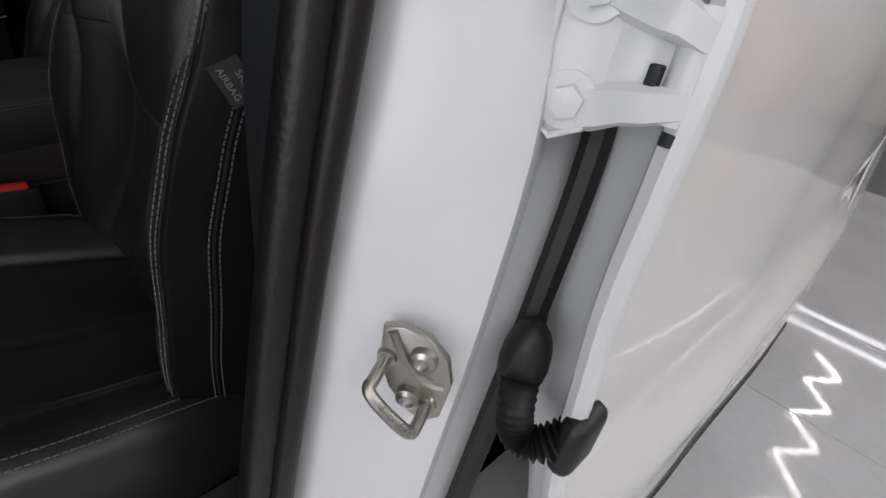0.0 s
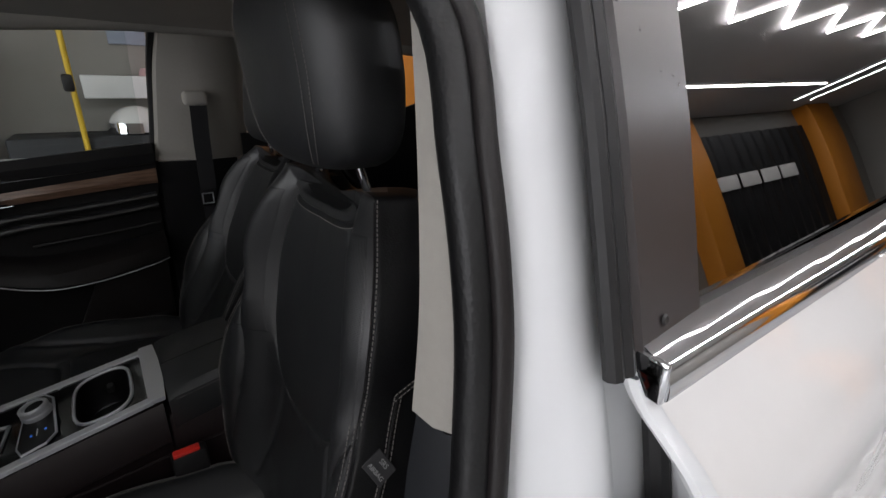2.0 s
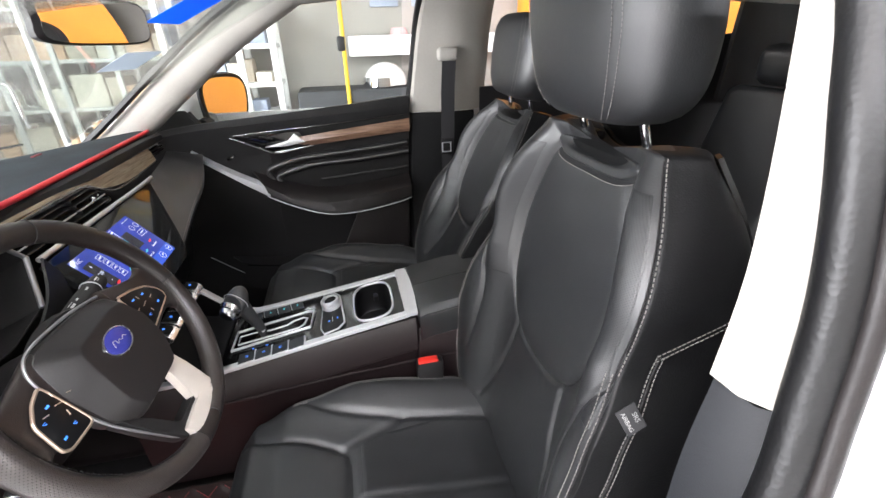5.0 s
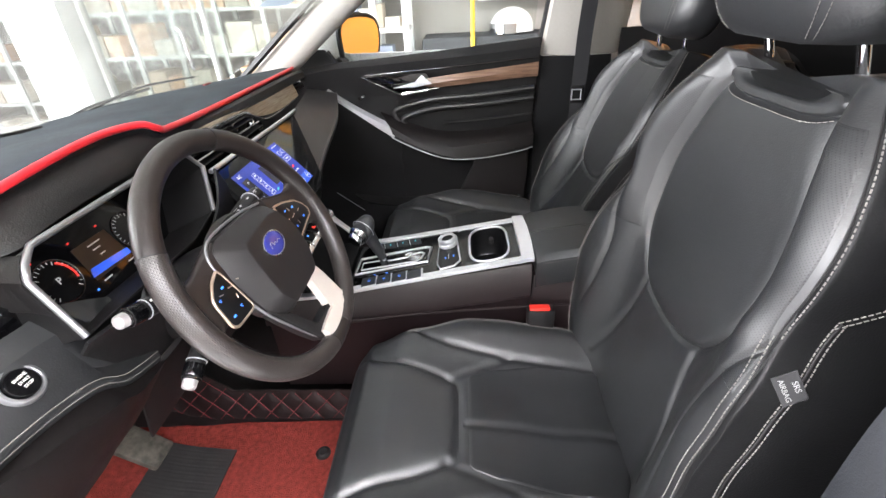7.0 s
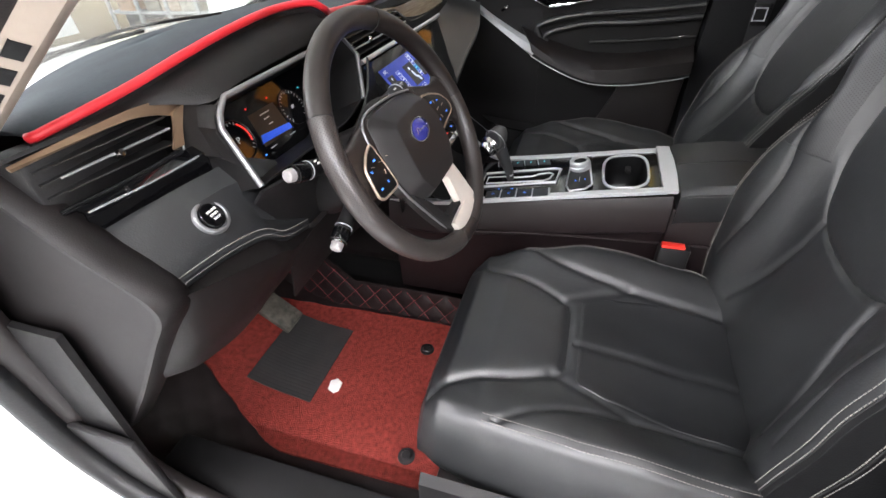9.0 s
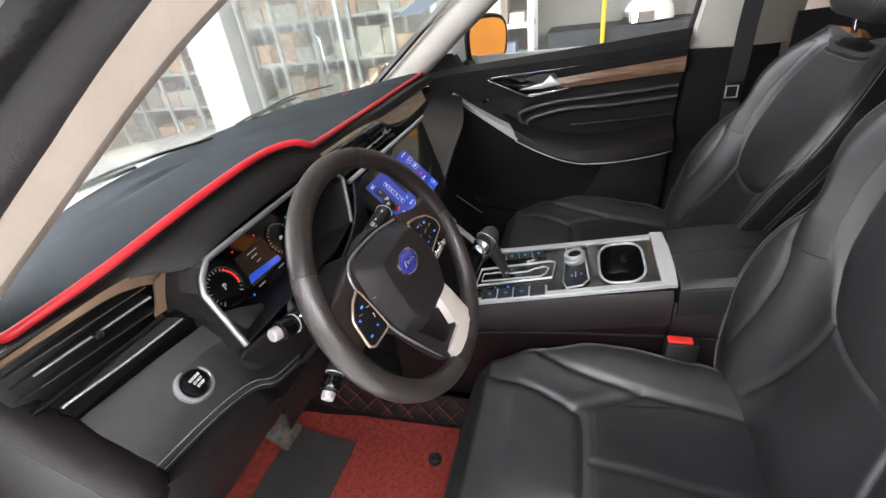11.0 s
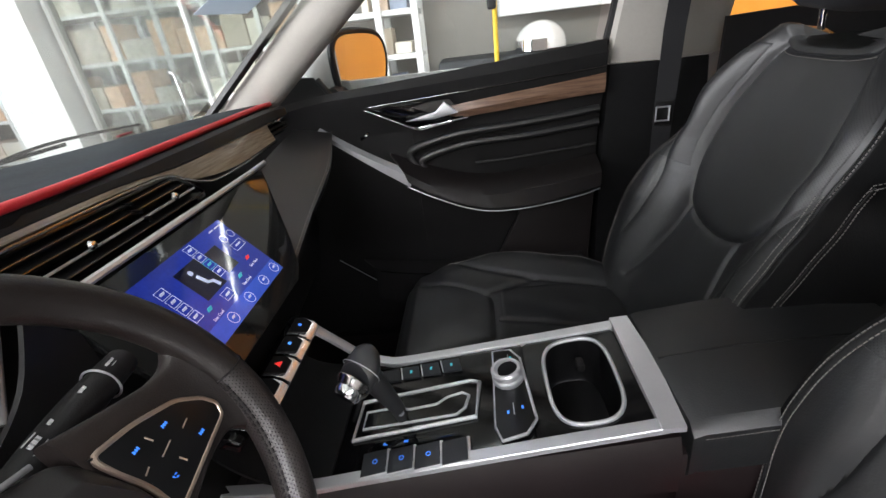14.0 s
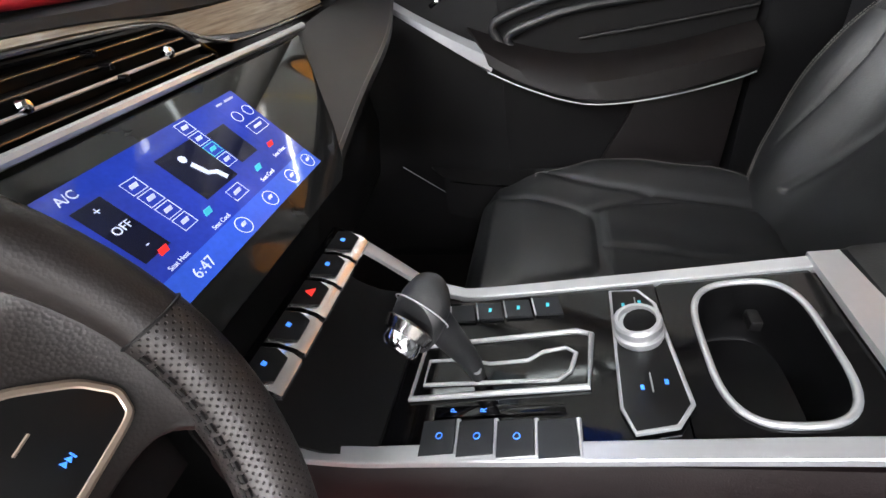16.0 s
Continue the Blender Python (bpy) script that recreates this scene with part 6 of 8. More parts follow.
# this print takes the gauge scale's white, so a faint glow is added
for x, y, w, h in ((-0.014, 0.0066, 0.011, 0.0008), (-0.018, 0.0025, 0.0018, 0.0034), (-0.0145, 0.0025, 0.0022, 0.0034), (-0.011, 0.0025, 0.0018, 0.0034), (-0.016, -0.003, 0.013, 0.0009), (0.002, 0.004, 0.0032, 0.0026), (0.031, 0.003, 0.0022, 0.0026), (0.0345, 0.003, 0.0022, 0.0026), (0.062, 0.002, 0.0034, 0.002), (0.0665, 0.002, 0.0024, 0.002), (0.0645, -0.0015, 0.004, 0.0008)):
    part("print_mark", slab([STM @ V(x + a * w, y + b * h, -0.0008 - 0.9 * y * y * 30) for a, b in ((-0.5, -0.5), (0.5, -0.5), (0.5, 0.5), (-0.5, 0.5))], STM.to_3x3() @ V(0, 0, 1), 0.003), SCALEMARK, s3, "pale printed mark with an added glow")

# ---------------------------------------------------------------- steering wheel
sw = thing("steering_wheel", "black leather steering wheel with a silver lower spoke", "steering wheel", WC)
RR = 0.1825


def rim_pt(a, d=0.0):
    return wh(RR * math.cos(a), RR * 0.985 * math.sin(a), 0.004 + d)


part("rim", tube([rim_pt(2 * math.pi * i / 96) for i in range(96)], 0.0158, 18, True), RIMLEATHER, sw, "smooth black leather rim")
RIMPERF = perforated("perforated_rim_leather", (0.026, 0.021, 0.0195), 0.38, 0.003, (0, 1), "UV")
for a0, a1 in ((150, 262), (-82, 2)):
    bm = tube([rim_pt(radians(a0 + (a1 - a0) * i / 50)) for i in range(51)], 0.0162, 18)
    bm.verts.index_update()
    uv = bm.loops.layers.uv.new("wrap")
    for f in bm.faces:
        ks = [lp.vert.index % 18 for lp in f.loops]
        for lp, k in zip(f.loops, ks):
            k += 18 if k == 0 and 17 in ks else 0
            lp[uv].uv = (lp.vert.index // 18 * RR * radians(a1 - a0) / 50, k / 18 * 24 * 0.003 * 1.41)
    part("rim_grip", bm, RIMPERF, sw, "perforated leather grip")
for a0, a1 in ((152, 258), (-78, 0)):
    for k in range(2):
        line = []
        for i in range(61):
            a = radians(a0 + (a1 - a0) * i / 60)
            q = RR - 0.0152
            line.append(wh(q * math.cos(a), q * 0.985 * math.sin(a), 0.004 + 0.0045 + 0.004 * k))
        part("rim_lacing", stitches(line, 0.0065, 0.004, 0.0008), RUBBER, sw, "black lacing thread")
for a in (150, 262, -82, 2, 72):
    t = (rim_pt(radians(a + 1)) - rim_pt(radians(a - 1))).normalized()
    part("rim_seam", ring_tube(rim_pt(radians(a)), t, 0.0162, 0.0008, 28, 5), RUBBER, sw)


PAD = [(-0.087, 0.05), (-0.066, 0.061), (0.03, 0.061), (0.066, 0.05), (0.081, 0.0), (0.077, -0.045), (0.05, -0.085), (-0.05, -0.09), (-0.082, -0.06), (-0.093, 0.0)]
TOPFACE = [(-0.05, 0.024), (-0.043, 0.0315), (0.03, 0.038), (0.056, 0.035), (0.071, 0.0), (0.068, -0.04), (0.045, -0.075), (-0.042, -0.08), (-0.056, -0.055), (-0.0535, 0.0)]


def rounded(pts, r=0.25):
    """The outline pts with each corner cut by a short curve."""
    out = []
    n = len(pts)
    for i in range(n):
        p, q, w = V(*pts[i - 1], 0), V(*pts[i], 0), V(*pts[(i + 1) % n], 0)
        a, b = q.lerp(p, r), q.lerp(w, r)
        for k in range(5):
            t = k / 4
            out.append((a.lerp(q, t).lerp(q.lerp(b, t), t)).xy)
    return out


pad_o, pad_i = rounded(PAD), rounded(TOPFACE, 0.16)


def pad_ring(t, grow, d):
    return [wh((a.x + (b.x - a.x) * t) * grow, (a.y + (b.y - a.y) * t) * grow, d) for a, b in zip(pad_o, pad_i)]


part("airbag_cover", loft([pad_ring(t, g, d) for t, g, d in ((0, 0.98, -0.022), (0, 1.0, -0.003), (0.03, 1, 0.0028), (0.1, 1, 0.0045), (0.5, 1, 0.0122), (0.92, 1, 0.0203), (0.97, 1, 0.0211), (1.0, 0.985, 0.0213), (1.0, 0.9, 0.0214), (1.0, 0.5, 0.0216))]), PADLEATHER, sw, "black padded airbag cover")
part("cover_trim", tube([wh(x, u, 0.003 - 0.004 * i / 40) for i, (x, u) in enumerate([tuple(p.xy) for p in curve([(0.056, 0.058, 0), (0.0, 0.066, 0), (-0.067, 0.066, 0), (-0.092, 0.054, 0), (-0.1, 0.028, 0), (-0.095, -0.012, 0), (-0.084, -0.058, 0), (-0.056, -0.115, 0), (-0.03, -0.156, 0), (0.006, -0.176, 0)], 5)])], 0.0019, 10), FRAMEGREY, sw, "satin silver cover trim")
part("hub_back", loft([[wh(0.085 * k * math.cos(a), 0.07 * k * math.sin(a), d) for a in [2 * math.pi * i / 28 for i in range(28)]] for k, d in ((1.0, -0.012), (1.05, -0.03), (0.85, -0.055))]), PLASTIC, sw, "black hub housing")
lg = part("badge", loft([[wh(0.026 * k * math.cos(a), 0.004 + 0.0175 * k * math.sin(a), d) for a in [2 * math.pi * i / 36 for i in range(36)]] for k, d in ((1.0, 0.018), (1.0, 0.0225), (0.9, 0.024), (0.5, 0.0245))]), LOGO, sw, "dark blue oval badge")
part("badge_rim", tube([wh(0.026 * math.cos(a), 0.004 + 0.0175 * math.sin(a), 0.0225) for a in [2 * math.pi * i / 40 for i in range(40)]], 0.0014, 6, True), CHROME, lg, "chrome oval rim")
part("badge_sign", tube(curve([wh(x, u + 0.004, 0.0248) for x, u in ((-0.014, -0.004), (-0.011, 0.004), (-0.006, 0.003), (-0.005, -0.002), (0.0, 0.001), (0.004, -0.002), (0.009, 0.001), (0.014, -0.002))], 5), 0.0005, 6), FRAMEGREY, lg, "pale badge flourish")
GLYPHS = (
    ([(-2.6, 1.6), (-0.4, 0.0), (-2.6, -1.6)], [(-0.2, 1.6), (2.0, 0.0), (-0.2, -1.6)], [(2.1, 1.6), (2.7, 1.6), (2.7, -1.6), (2.1, -1.6)]),
    ([(2.6, 1.6), (0.4, 0.0), (2.6, -1.6)], [(0.2, 1.6), (-2.0, 0.0), (0.2, -1.6)], [(-2.1, 1.6), (-2.7, 1.6), (-2.7, -1.6), (-2.1, -1.6)]),
    ([(-2.4, 1.8), (-1.4, 2.0), (-1.0, 0.8), (-1.6, 0.4)], [(-1.8, 0.6), (-1.2, 0.4), (0.8, -1.4), (0.2, -2.0)], [(0.4, -1.2), (1.0, -0.7), (2.0, -1.2), (1.7, -2.1)], [(0.4, 1.9), (2.4, 1.9), (2.4, 1.3), (0.4, 1.3)]))


def glyph(x, u, shapes):
    """A small raised sign of flat shapes, in thousandths."""
    return join(*[slab([wh(x + a * 0.00082, u + b * 0.00082, 0.0079) for a, b in sh], WN, 0.0009) for sh in shapes])


for s in (1, -1):
    secs = [curve(r, 5) for r in ([(0.07, -0.05, 0), (0.11, -0.036, 0), (0.14, -0.029, 0), (0.158, -0.034, 0), (0.172, -0.06, 0)], [(0.07, 0.062, 0), (0.11, 0.05, 0), (0.14, 0.043, 0), (0.158, 0.048, 0), (0.172, 0.075, 0)], [(0.07, 0.003, -0.02), (0.11, 0.001, -0.02), (0.14, 0.002, -0.016), (0.158, 0.0045, -0.012), (0.172, 0.01, -0.004)])]
    rows = []
    for lo_, hi_, dd in zip(*secs):
        row = []
        for k in range(20):
            a = 2 * math.pi * k / 20
            ca, sa = math.cos(a), math.sin(a)
            m, w = (lo_.y + hi_.y) / 2, (hi_.y - lo_.y) / 2
            row.append(wh(s * lo_.x, m + w * math.copysign(abs(ca) ** 0.3, ca), (dd.y + dd.z) / 2 + (dd.y - dd.z) / 2 * math.copysign(abs(sa) ** 0.5, sa)))
        rows.append(row)
    sp = part("spoke", loft(rows), RIMLEATHER, sw, "warm black leather spoke")
    PANELB = [(0.073, 0.038), (0.103, 0.033), (0.134, 0.022), (0.149, 0.008), (0.1545, -0.004), (0.151, -0.0135), (0.118, -0.021), (0.082, -0.0295), (0.082, -0.004)] if s > 0 else [(0.104, 0.032), (0.124, 0.024), (0.142, 0.008), (0.146, -0.03), (0.138, -0.037), (0.096, -0.037), (0.099, -0.004)]
    part("switch_panel", slab([wh(s * x, u, 0.0035) for x, u in PANELB], WN, 0.004, 0.001), SWITCHBLACK, sp, "black switch panel")
    part("switch_trim", tube([wh(s * p.x, p.y, 0.006) for p in rounded(PANELB, 0.22)], 0.0022, 8, True), NICKEL, sp, "bronze-tinted chrome outline")
    for x, u in (((0.1157, 0.017), (0.092, 0.0204), (0.129, -0.008), (0.0953, -0.012)) if s > 0 else ((0.117, 0.012), (0.134, 0.002), (0.113, -0.022), (0.133, -0.024))):
        k = (x * 1000 + u * 3000) % 3
        part("symbol", glyph(s * x, u, GLYPHS[int(k)]), BLUEGLOW, sp, "blue lit symbol")
    for (x, u), (dx, du) in zip(((0.126, 0.006), (0.1025, 0.0185), (0.105, 0.005), (0.107, -0.009), (0.087, 0.0055)), ((0.0035, 0.001), (0.001, -0.003), (0.0055, 0.0015), (0.001, -0.003), (0.0025, 0.001))):
        part("divider", tube([wh(s * (x - dx), u - du, 0.0079), wh(s * (x + dx), u + du, 0.0079)], 0.0006, 6), NICKEL, sp)
def plate(name, pts, d0, d1, material, parent, label):
    """A bevelled plate in the wheel's plane."""
    o = rounded(pts, 0.15)
    c = sum((V(*p, 0) for p in o), V(0, 0, 0)) / len(o)
    return part(name, loft([[wh(c.x + (p.x - c.x) * k, c.y + (p.y - c.y) * k, d) for p in o] for k, d in ((0.99, d0), (1.0, d0 + 0.002), (1.0, d1 - 0.003), (0.94, d1))]), material, parent, label)


low = plate("lower_spoke", [(-0.08, -0.06), (-0.05, -0.09), (-0.02, -0.14), (0.03, -0.138), (0.06, -0.14), (0.07, -0.18), (0.0, -0.184), (-0.034, -0.156), (-0.058, -0.112)], -0.016, 0.004, PLASTIC, sw, "black hollow lower spoke")
part("silver_bracket", loft([[wh(w0, u, d), wh((w0 + w1) / 2, u, d + 0.006), wh(w1, u, d + 0.004), wh(w1, u, d - 0.014), wh(w0, u, d - 0.014)] for u, w0, w1, d in ((-0.078, 0.046, 0.074, -0.004), (-0.1, 0.042, 0.076, 0.0), (-0.125, 0.036, 0.077, 0.003), (-0.145, 0.03, 0.077, 0.006), (-0.158, 0.02, 0.073, 0.009))]), BRACKET, low, "bright satin silver spoke leg")
part("silver_bracket", loft([[wh(x, u0, d), wh(x, (u0 + u1) / 2, d + 0.005), wh(x, u1, d + 0.003), wh(x, u1, d - 0.012), wh(x, u0, d - 0.012)] for x, u0, u1, d in ((0.074, -0.146, -0.172, 0.008), (0.05, -0.143, -0.18, 0.009), (0.02, -0.144, -0.182, 0.01), (-0.01, -0.147, -0.178, 0.01), (-0.026, -0.15, -0.163, 0.009))]), BRACKET, low, "bright satin silver spoke foot")

# ---------------------------------------------------------------- centre stack
def edge_z(x):
    return lerp_table([(p.x, p.z) for p in edge_c], x)


BAND_X = (-0.2, -0.08, 0.05, 0.16, 0.3, 0.45, 0.58, 0.69)
VENEER_TOP = [(-0.2, 1.1225), (0.05, 1.1165), (0.13, 1.1105), (0.2, 1.1045), (0.35, 1.102), (0.69, 1.1)]
fascia("fascia_band", [[(x, 0.7515 + 0.02 * max(0, x), edge_z(x) - 0.006) for x in BAND_X], [(x, 0.744 + 0.02 * max(0, x), edge_z(x) - 0.012) for x in BAND_X], [(x, 0.742 + 0.02 * max(0, x), lerp_table(VENEER_TOP, x) + 0.004) for x in BAND_X], [(x, 0.746 + 0.02 * max(0, x), lerp_table(VENEER_TOP, x)) for x in BAND_X]], BANDSKIN, "blue-black soft fascia band", 6)
fascia("veneer_band", [[(-0.2, 0.742, 1.123), (0.05, 0.748, 1.117), (0.13, 0.751, 1.111), (0.2, 0.753, 1.105), (0.35, 0.755, 1.1025), (0.56, 0.763, 1.1005)], [(-0.2, 0.738, 1.1165), (0.05, 0.744, 1.111), (0.16, 0.749, 1.102), (0.22, 0.747, 1.077), (0.35, 0.742, 1.062), (0.565, 0.752, 1.062)]], WOOD, "pale striped wood veneer", 8)
part("veneer_line", tube(curve([(-0.2, 0.735, 1.1145), (0.05, 0.742, 1.1095), (0.15, 0.747, 1.1025), (0.185, 0.746, 1.09), (0.235, 0.742, 1.068), (0.28, 0.739, 1.06), (0.4, 0.739, 1.058), (0.57, 0.75, 1.058)], 6), 0.0025, 8), TITAN, dash, "thin dark chrome line")
part("vent_cavity", box((0.04, 0.785, 1.078), (0.36, 0.05, 0.075), 0.004), PLASTIC, dash, "dark vent cavity")
cv = part("centre_vent", tube([(-0.145, 0.742, 1.109), (0.15, 0.747, 1.1005), (0.178, 0.746, 1.09), (0.222, 0.742, 1.056), (0.215, 0.738, 1.048), (-0.145, 0.734, 1.052)], 0.0035, 8, True), PIANO, dash, "glossy black centre air vent")
for k, (zz, x1) in enumerate(((1.098, 0.155), (1.086, 0.172), (1.074, 0.188), (1.061, 0.20))):
    part("vane", box(((-0.14 + x1) / 2, 0.752 - 0.004 * k, zz - 0.002), (x1 + 0.14, 0.024, 0.003), 0.0012), CHROME if k == 2 else PLASTIC, cv, "chrome vane" if k == 2 else "")
    part("vane_lip", tube([(-0.14, 0.7395 - 0.004 * k, zz - 0.002), (x1, 0.7395 - 0.004 * k, zz - 0.002)], 0.0017 if k == 2 else 0.0008, 6), SILVER if k == 2 else TITAN, cv, "bright vane lip")
for x, z in ((0.136, 1.075), (-0.03, 1.075)):
    part("vane_knob", lathe([(0.0, 0.013), (0.004, 0.0125), (0.0065, 0.009), (0.006, 0.004), (0.004, 0.0)], (x, 0.738, z), (0, -0.9, 0.2), 9), CHROME, cv, "chrome vane knob")
for k in range(3):
    part("vane_stud", box((0.052 + 0.006 * k, 0.744 - 0.004 * k, 1.096 - 0.013 * k), (0.006, 0.03, 0.007), 0.002), PIANO, cv)
part("side_vent_cavity", box((0.635, 0.80, 1.088), (0.13, 0.05, 0.06), 0.006), PIANO, dash, "dark passenger vent")
for zz in (1.107, 1.095, 1.082, 1.07):
    part("vane", box((0.635, 0.775, zz), (0.125, 0.02, 0.0035), 0.0012), CHROME if zz == 1.095 else PLASTIC, dash)
part("vane_knob", box((0.64, 0.762, 1.095), (0.012, 0.012, 0.01), 0.003), CHROME, dash, "chrome vane knob")

# touch screen in a wide glossy panel
SN = V(0, -0.75, 0.66).normalized()
SU = V(0, 0.66, 0.75).normalized()
SO = V(0.0, 0.606, 0.932)


def sc3(x, u, d=0.0):
    return SO + V(x, 0, 0) + SU * u + SN * d


scr = thing("touch_screen", "wide glossy touch screen lit blue", "touch screen", (0.1, 0.65, 0.9))
PANELS = [(-0.13, -0.03), (0.155, -0.03), (0.185, -0.018), (0.235, 0.02), (0.36, 0.138), (0.37, 0.15), (-0.13, 0.15)]
part("glossy_panel", slab([sc3(x, u, -0.012) for x, u in PANELS], SN, 0.012, 0.002), GLOSSPANEL, scr, "glossy dark grey panel")
part("display", slab([sc3(x, u, 0.0002) for x, u in ((-0.098, 0.002), (0.152, 0.002), (0.152, 0.126), (-0.098, 0.126))], SN, 0.0006), SCREENBLUE, scr, "blue lit climate display")
part("bottom_bar", slab([sc3(x, u, 0.0009) for x, u in ((-0.098, 0.002), (0.152, 0.002), (0.152, 0.026), (-0.098, 0.026))], SN, 0.0004), SCREENBAR, scr, "bright blue menu bar")
part("side_column", slab([sc3(x, u, 0.0009) for x, u in ((0.112, 0.03), (0.152, 0.03), (0.152, 0.125), (0.112, 0.125))], SN, 0.0003), SCREENBLUE, scr)
part("figure_tile", slab([sc3(x, u, 0.0009) for x, u in ((0.0, 0.052), (0.05, 0.052), (0.05, 0.105), (0.0, 0.105))], SN, 0.0004), SCREENDARK, scr, "dark picture tile")
part("seat_sign", join(tube([sc3(0.023, 0.085, 0.0018), sc3(0.027, 0.07, 0.0018), sc3(0.035, 0.066, 0.0018), sc3(0.038, 0.056, 0.0018)], 0.0024, 6), lathe([(0.0, 0.001), (0.004, 0.0006), (0.0042, 0)], sc3(0.022, 0.093, 0.001), SN, 14)), WHITEGLOW, scr, "white airflow sign")
for x, u, w, h2 in ((-0.088, 0.045, 0.028, 0.06), (0.068, 0.058, 0.03, 0.042)):
    part("dark_key_column", slab([sc3(x + a * w, u + b * h2, 0.0009) for a, b in ((0, 0), (1, 0), (1, 1), (0, 1))], SN, 0.0003), SCREENDARK, scr)


def key(x, u, w=0.016, h2=0.013, m=WHITEGLOW):
    part("key_outline", tube([sc3(x - w / 2, u - h2 / 2, 0.0014), sc3(x + w / 2, u - h2 / 2, 0.0014), sc3(x + w / 2, u + h2 / 2, 0.0014), sc3(x - w / 2, u + h2 / 2, 0.0014)], 0.0005, 4, True), m, scr)
    part("key_sign", box(sc3(x, u, 0.0014), (w * 0.5, 0.001, h2 * 0.35)), m, scr)


for i in range(4):
    key(-0.034 + 0.0 * i, 0.097 - 0.0155 * i)
    key(0.058 + 0.0 * i + 0.0, 0.116 - 0.0155 * i, m=(TEALGLOW if i == 2 else WHITEGLOW))
key(0.03, 0.04, 0.02, 0.013)
key(0.132, 0.078, 0.028, 0.013)
smat = lambda x, u: frame_of(sc3(x, u, 0.0016), (1, 0, 0), SU)
writing("lettering", "A/C", 0.011, smat(-0.078, 0.116), WHITEGLOW, scr)
writing("lettering", "OFF", 0.010, smat(-0.073, 0.076), WHITEGLOW, scr)
writing("lettering", "+", 0.011, smat(-0.073, 0.096), WHITEGLOW, scr)
writing("lettering", "-", 0.011, smat(-0.073, 0.056), WHITEGLOW, scr)
writing("lettering", "6:47", 0.014, smat(-0.062, 0.013), WHITEGLOW, scr)
writing("lettering", "Seat Heat", 0.006, smat(-0.07, 0.03), WHITEGLOW, scr)
writing("lettering", "Seat Cool", 0.006, smat(-0.012, 0.03), WHITEGLOW, scr)
writing("lettering", "Seat Cool", 0.006, smat(0.075, 0.032), WHITEGLOW, scr)
writing("lettering", "Seat Heat", 0.006, smat(0.118, 0.042), WHITEGLOW, scr)
for x, m in ((-0.07, REDGLOW), (-0.012, TEALGLOW), (0.075, TEALGLOW), (0.118, REDGLOW)):
    part("seat_key", box(sc3(x, 0.043 if x < 0.1 else 0.053, 0.0014), (0.009, 0.001, 0.009)), m, scr)
for x in (0.0, 0.05, 0.098, 0.138):
    part("round_key", ring_tube(sc3(x, 0.014, 0.0014), SN, 0.0085, 0.0005, 22, 4), WHITEGLOW, scr)
    part("key_sign", box(sc3(x, 0.014, 0.0014), (0.006, 0.001, 0.006)), WHITEGLOW, scr)
for x in (0.122, 0.143):
    part("round_key", ring_tube(sc3(x, 0.098, 0.0014), SN, 0.0065, 0.0005, 20, 4), WHITEGLOW, scr)
for x, w in ((0.118, 0.01), (0.136, 0.016)):
    part("text_bar", box(sc3(x, 0.118, 0.0014), (w, 0.0006, 0.003)), WHITEGLOW, scr)
part("panel_top_strip", tube(curve([sc3(-0.13, 0.158, 0.004), sc3(0.1, 0.157, 0.004), sc3(0.3, 0.156, 0.003), sc3(0.4, 0.158, 0.0)], 6), 0.0052, 8), SILVER, scr, "satin silver strip above the panel")
# row of five keys under the screen
kb = thing("key_row", "row of five chrome-edged keys lit blue and red", "switch row", (0, 0.58, 0.84))
part("carrier", box((0.0, 0.592, 0.845), (0.25, 0.03, 0.02), 0.004, 2, Matrix.Rotation(radians(20), 4, "X")), PIANO, kb, "glossy black carrier")
for i in range(5):
    x = 0.092 - 0.046 * i
    k = part("key", loft([[V(x + sx * 0.0205 * a * k2, y, z) for sx, k2 in ((-1, 1), (-1, 0.85), (1, 0.85), (1, 1))] for y, z, a in ((0.592, 0.858, 1), (0.575, 0.857, 1), (0.562, 0.851, 1), (0.555, 0.843, 0.95), (0.557, 0.837, 0.92), (0.572, 0.833, 0.9))], False, False), KEYCHROME, kb, "chrome-lipped key")
    part("key_top", slab([V(x + a * 0.0175, y, z) for a, y, z in ((-1, 0.59, 0.8592), (1, 0.59, 0.8592), (1, 0.573, 0.8582), (0.7, 0.562, 0.853), (-0.7, 0.562, 0.853), (-1, 0.573, 0.8582))], (0, -0.3, 0.95), 0.0016), MATTBLACK, k)
    if i == 2:
        part("hazard_sign", slab([V(x + a, y, z) for a, y, z in ((-0.005, 0.572, 0.8585), (0.005, 0.572, 0.8585), (0.0, 0.581, 0.8595))], (0, -0.3, 0.95), 0.0024), REDGLOW, k, "red hazard triangle")
    else:
        part("sign", slab([V(x + a, y, z) for a, y, z in ((-0.002, 0.5745, 0.8585), (0.0012, 0.574, 0.8585), (0.0022, 0.578, 0.8595), (-0.0014, 0.5788, 0.8595))], (0, -0.3, 0.95), 0.0024), BLUEGLOW, k, "blue lit sign")

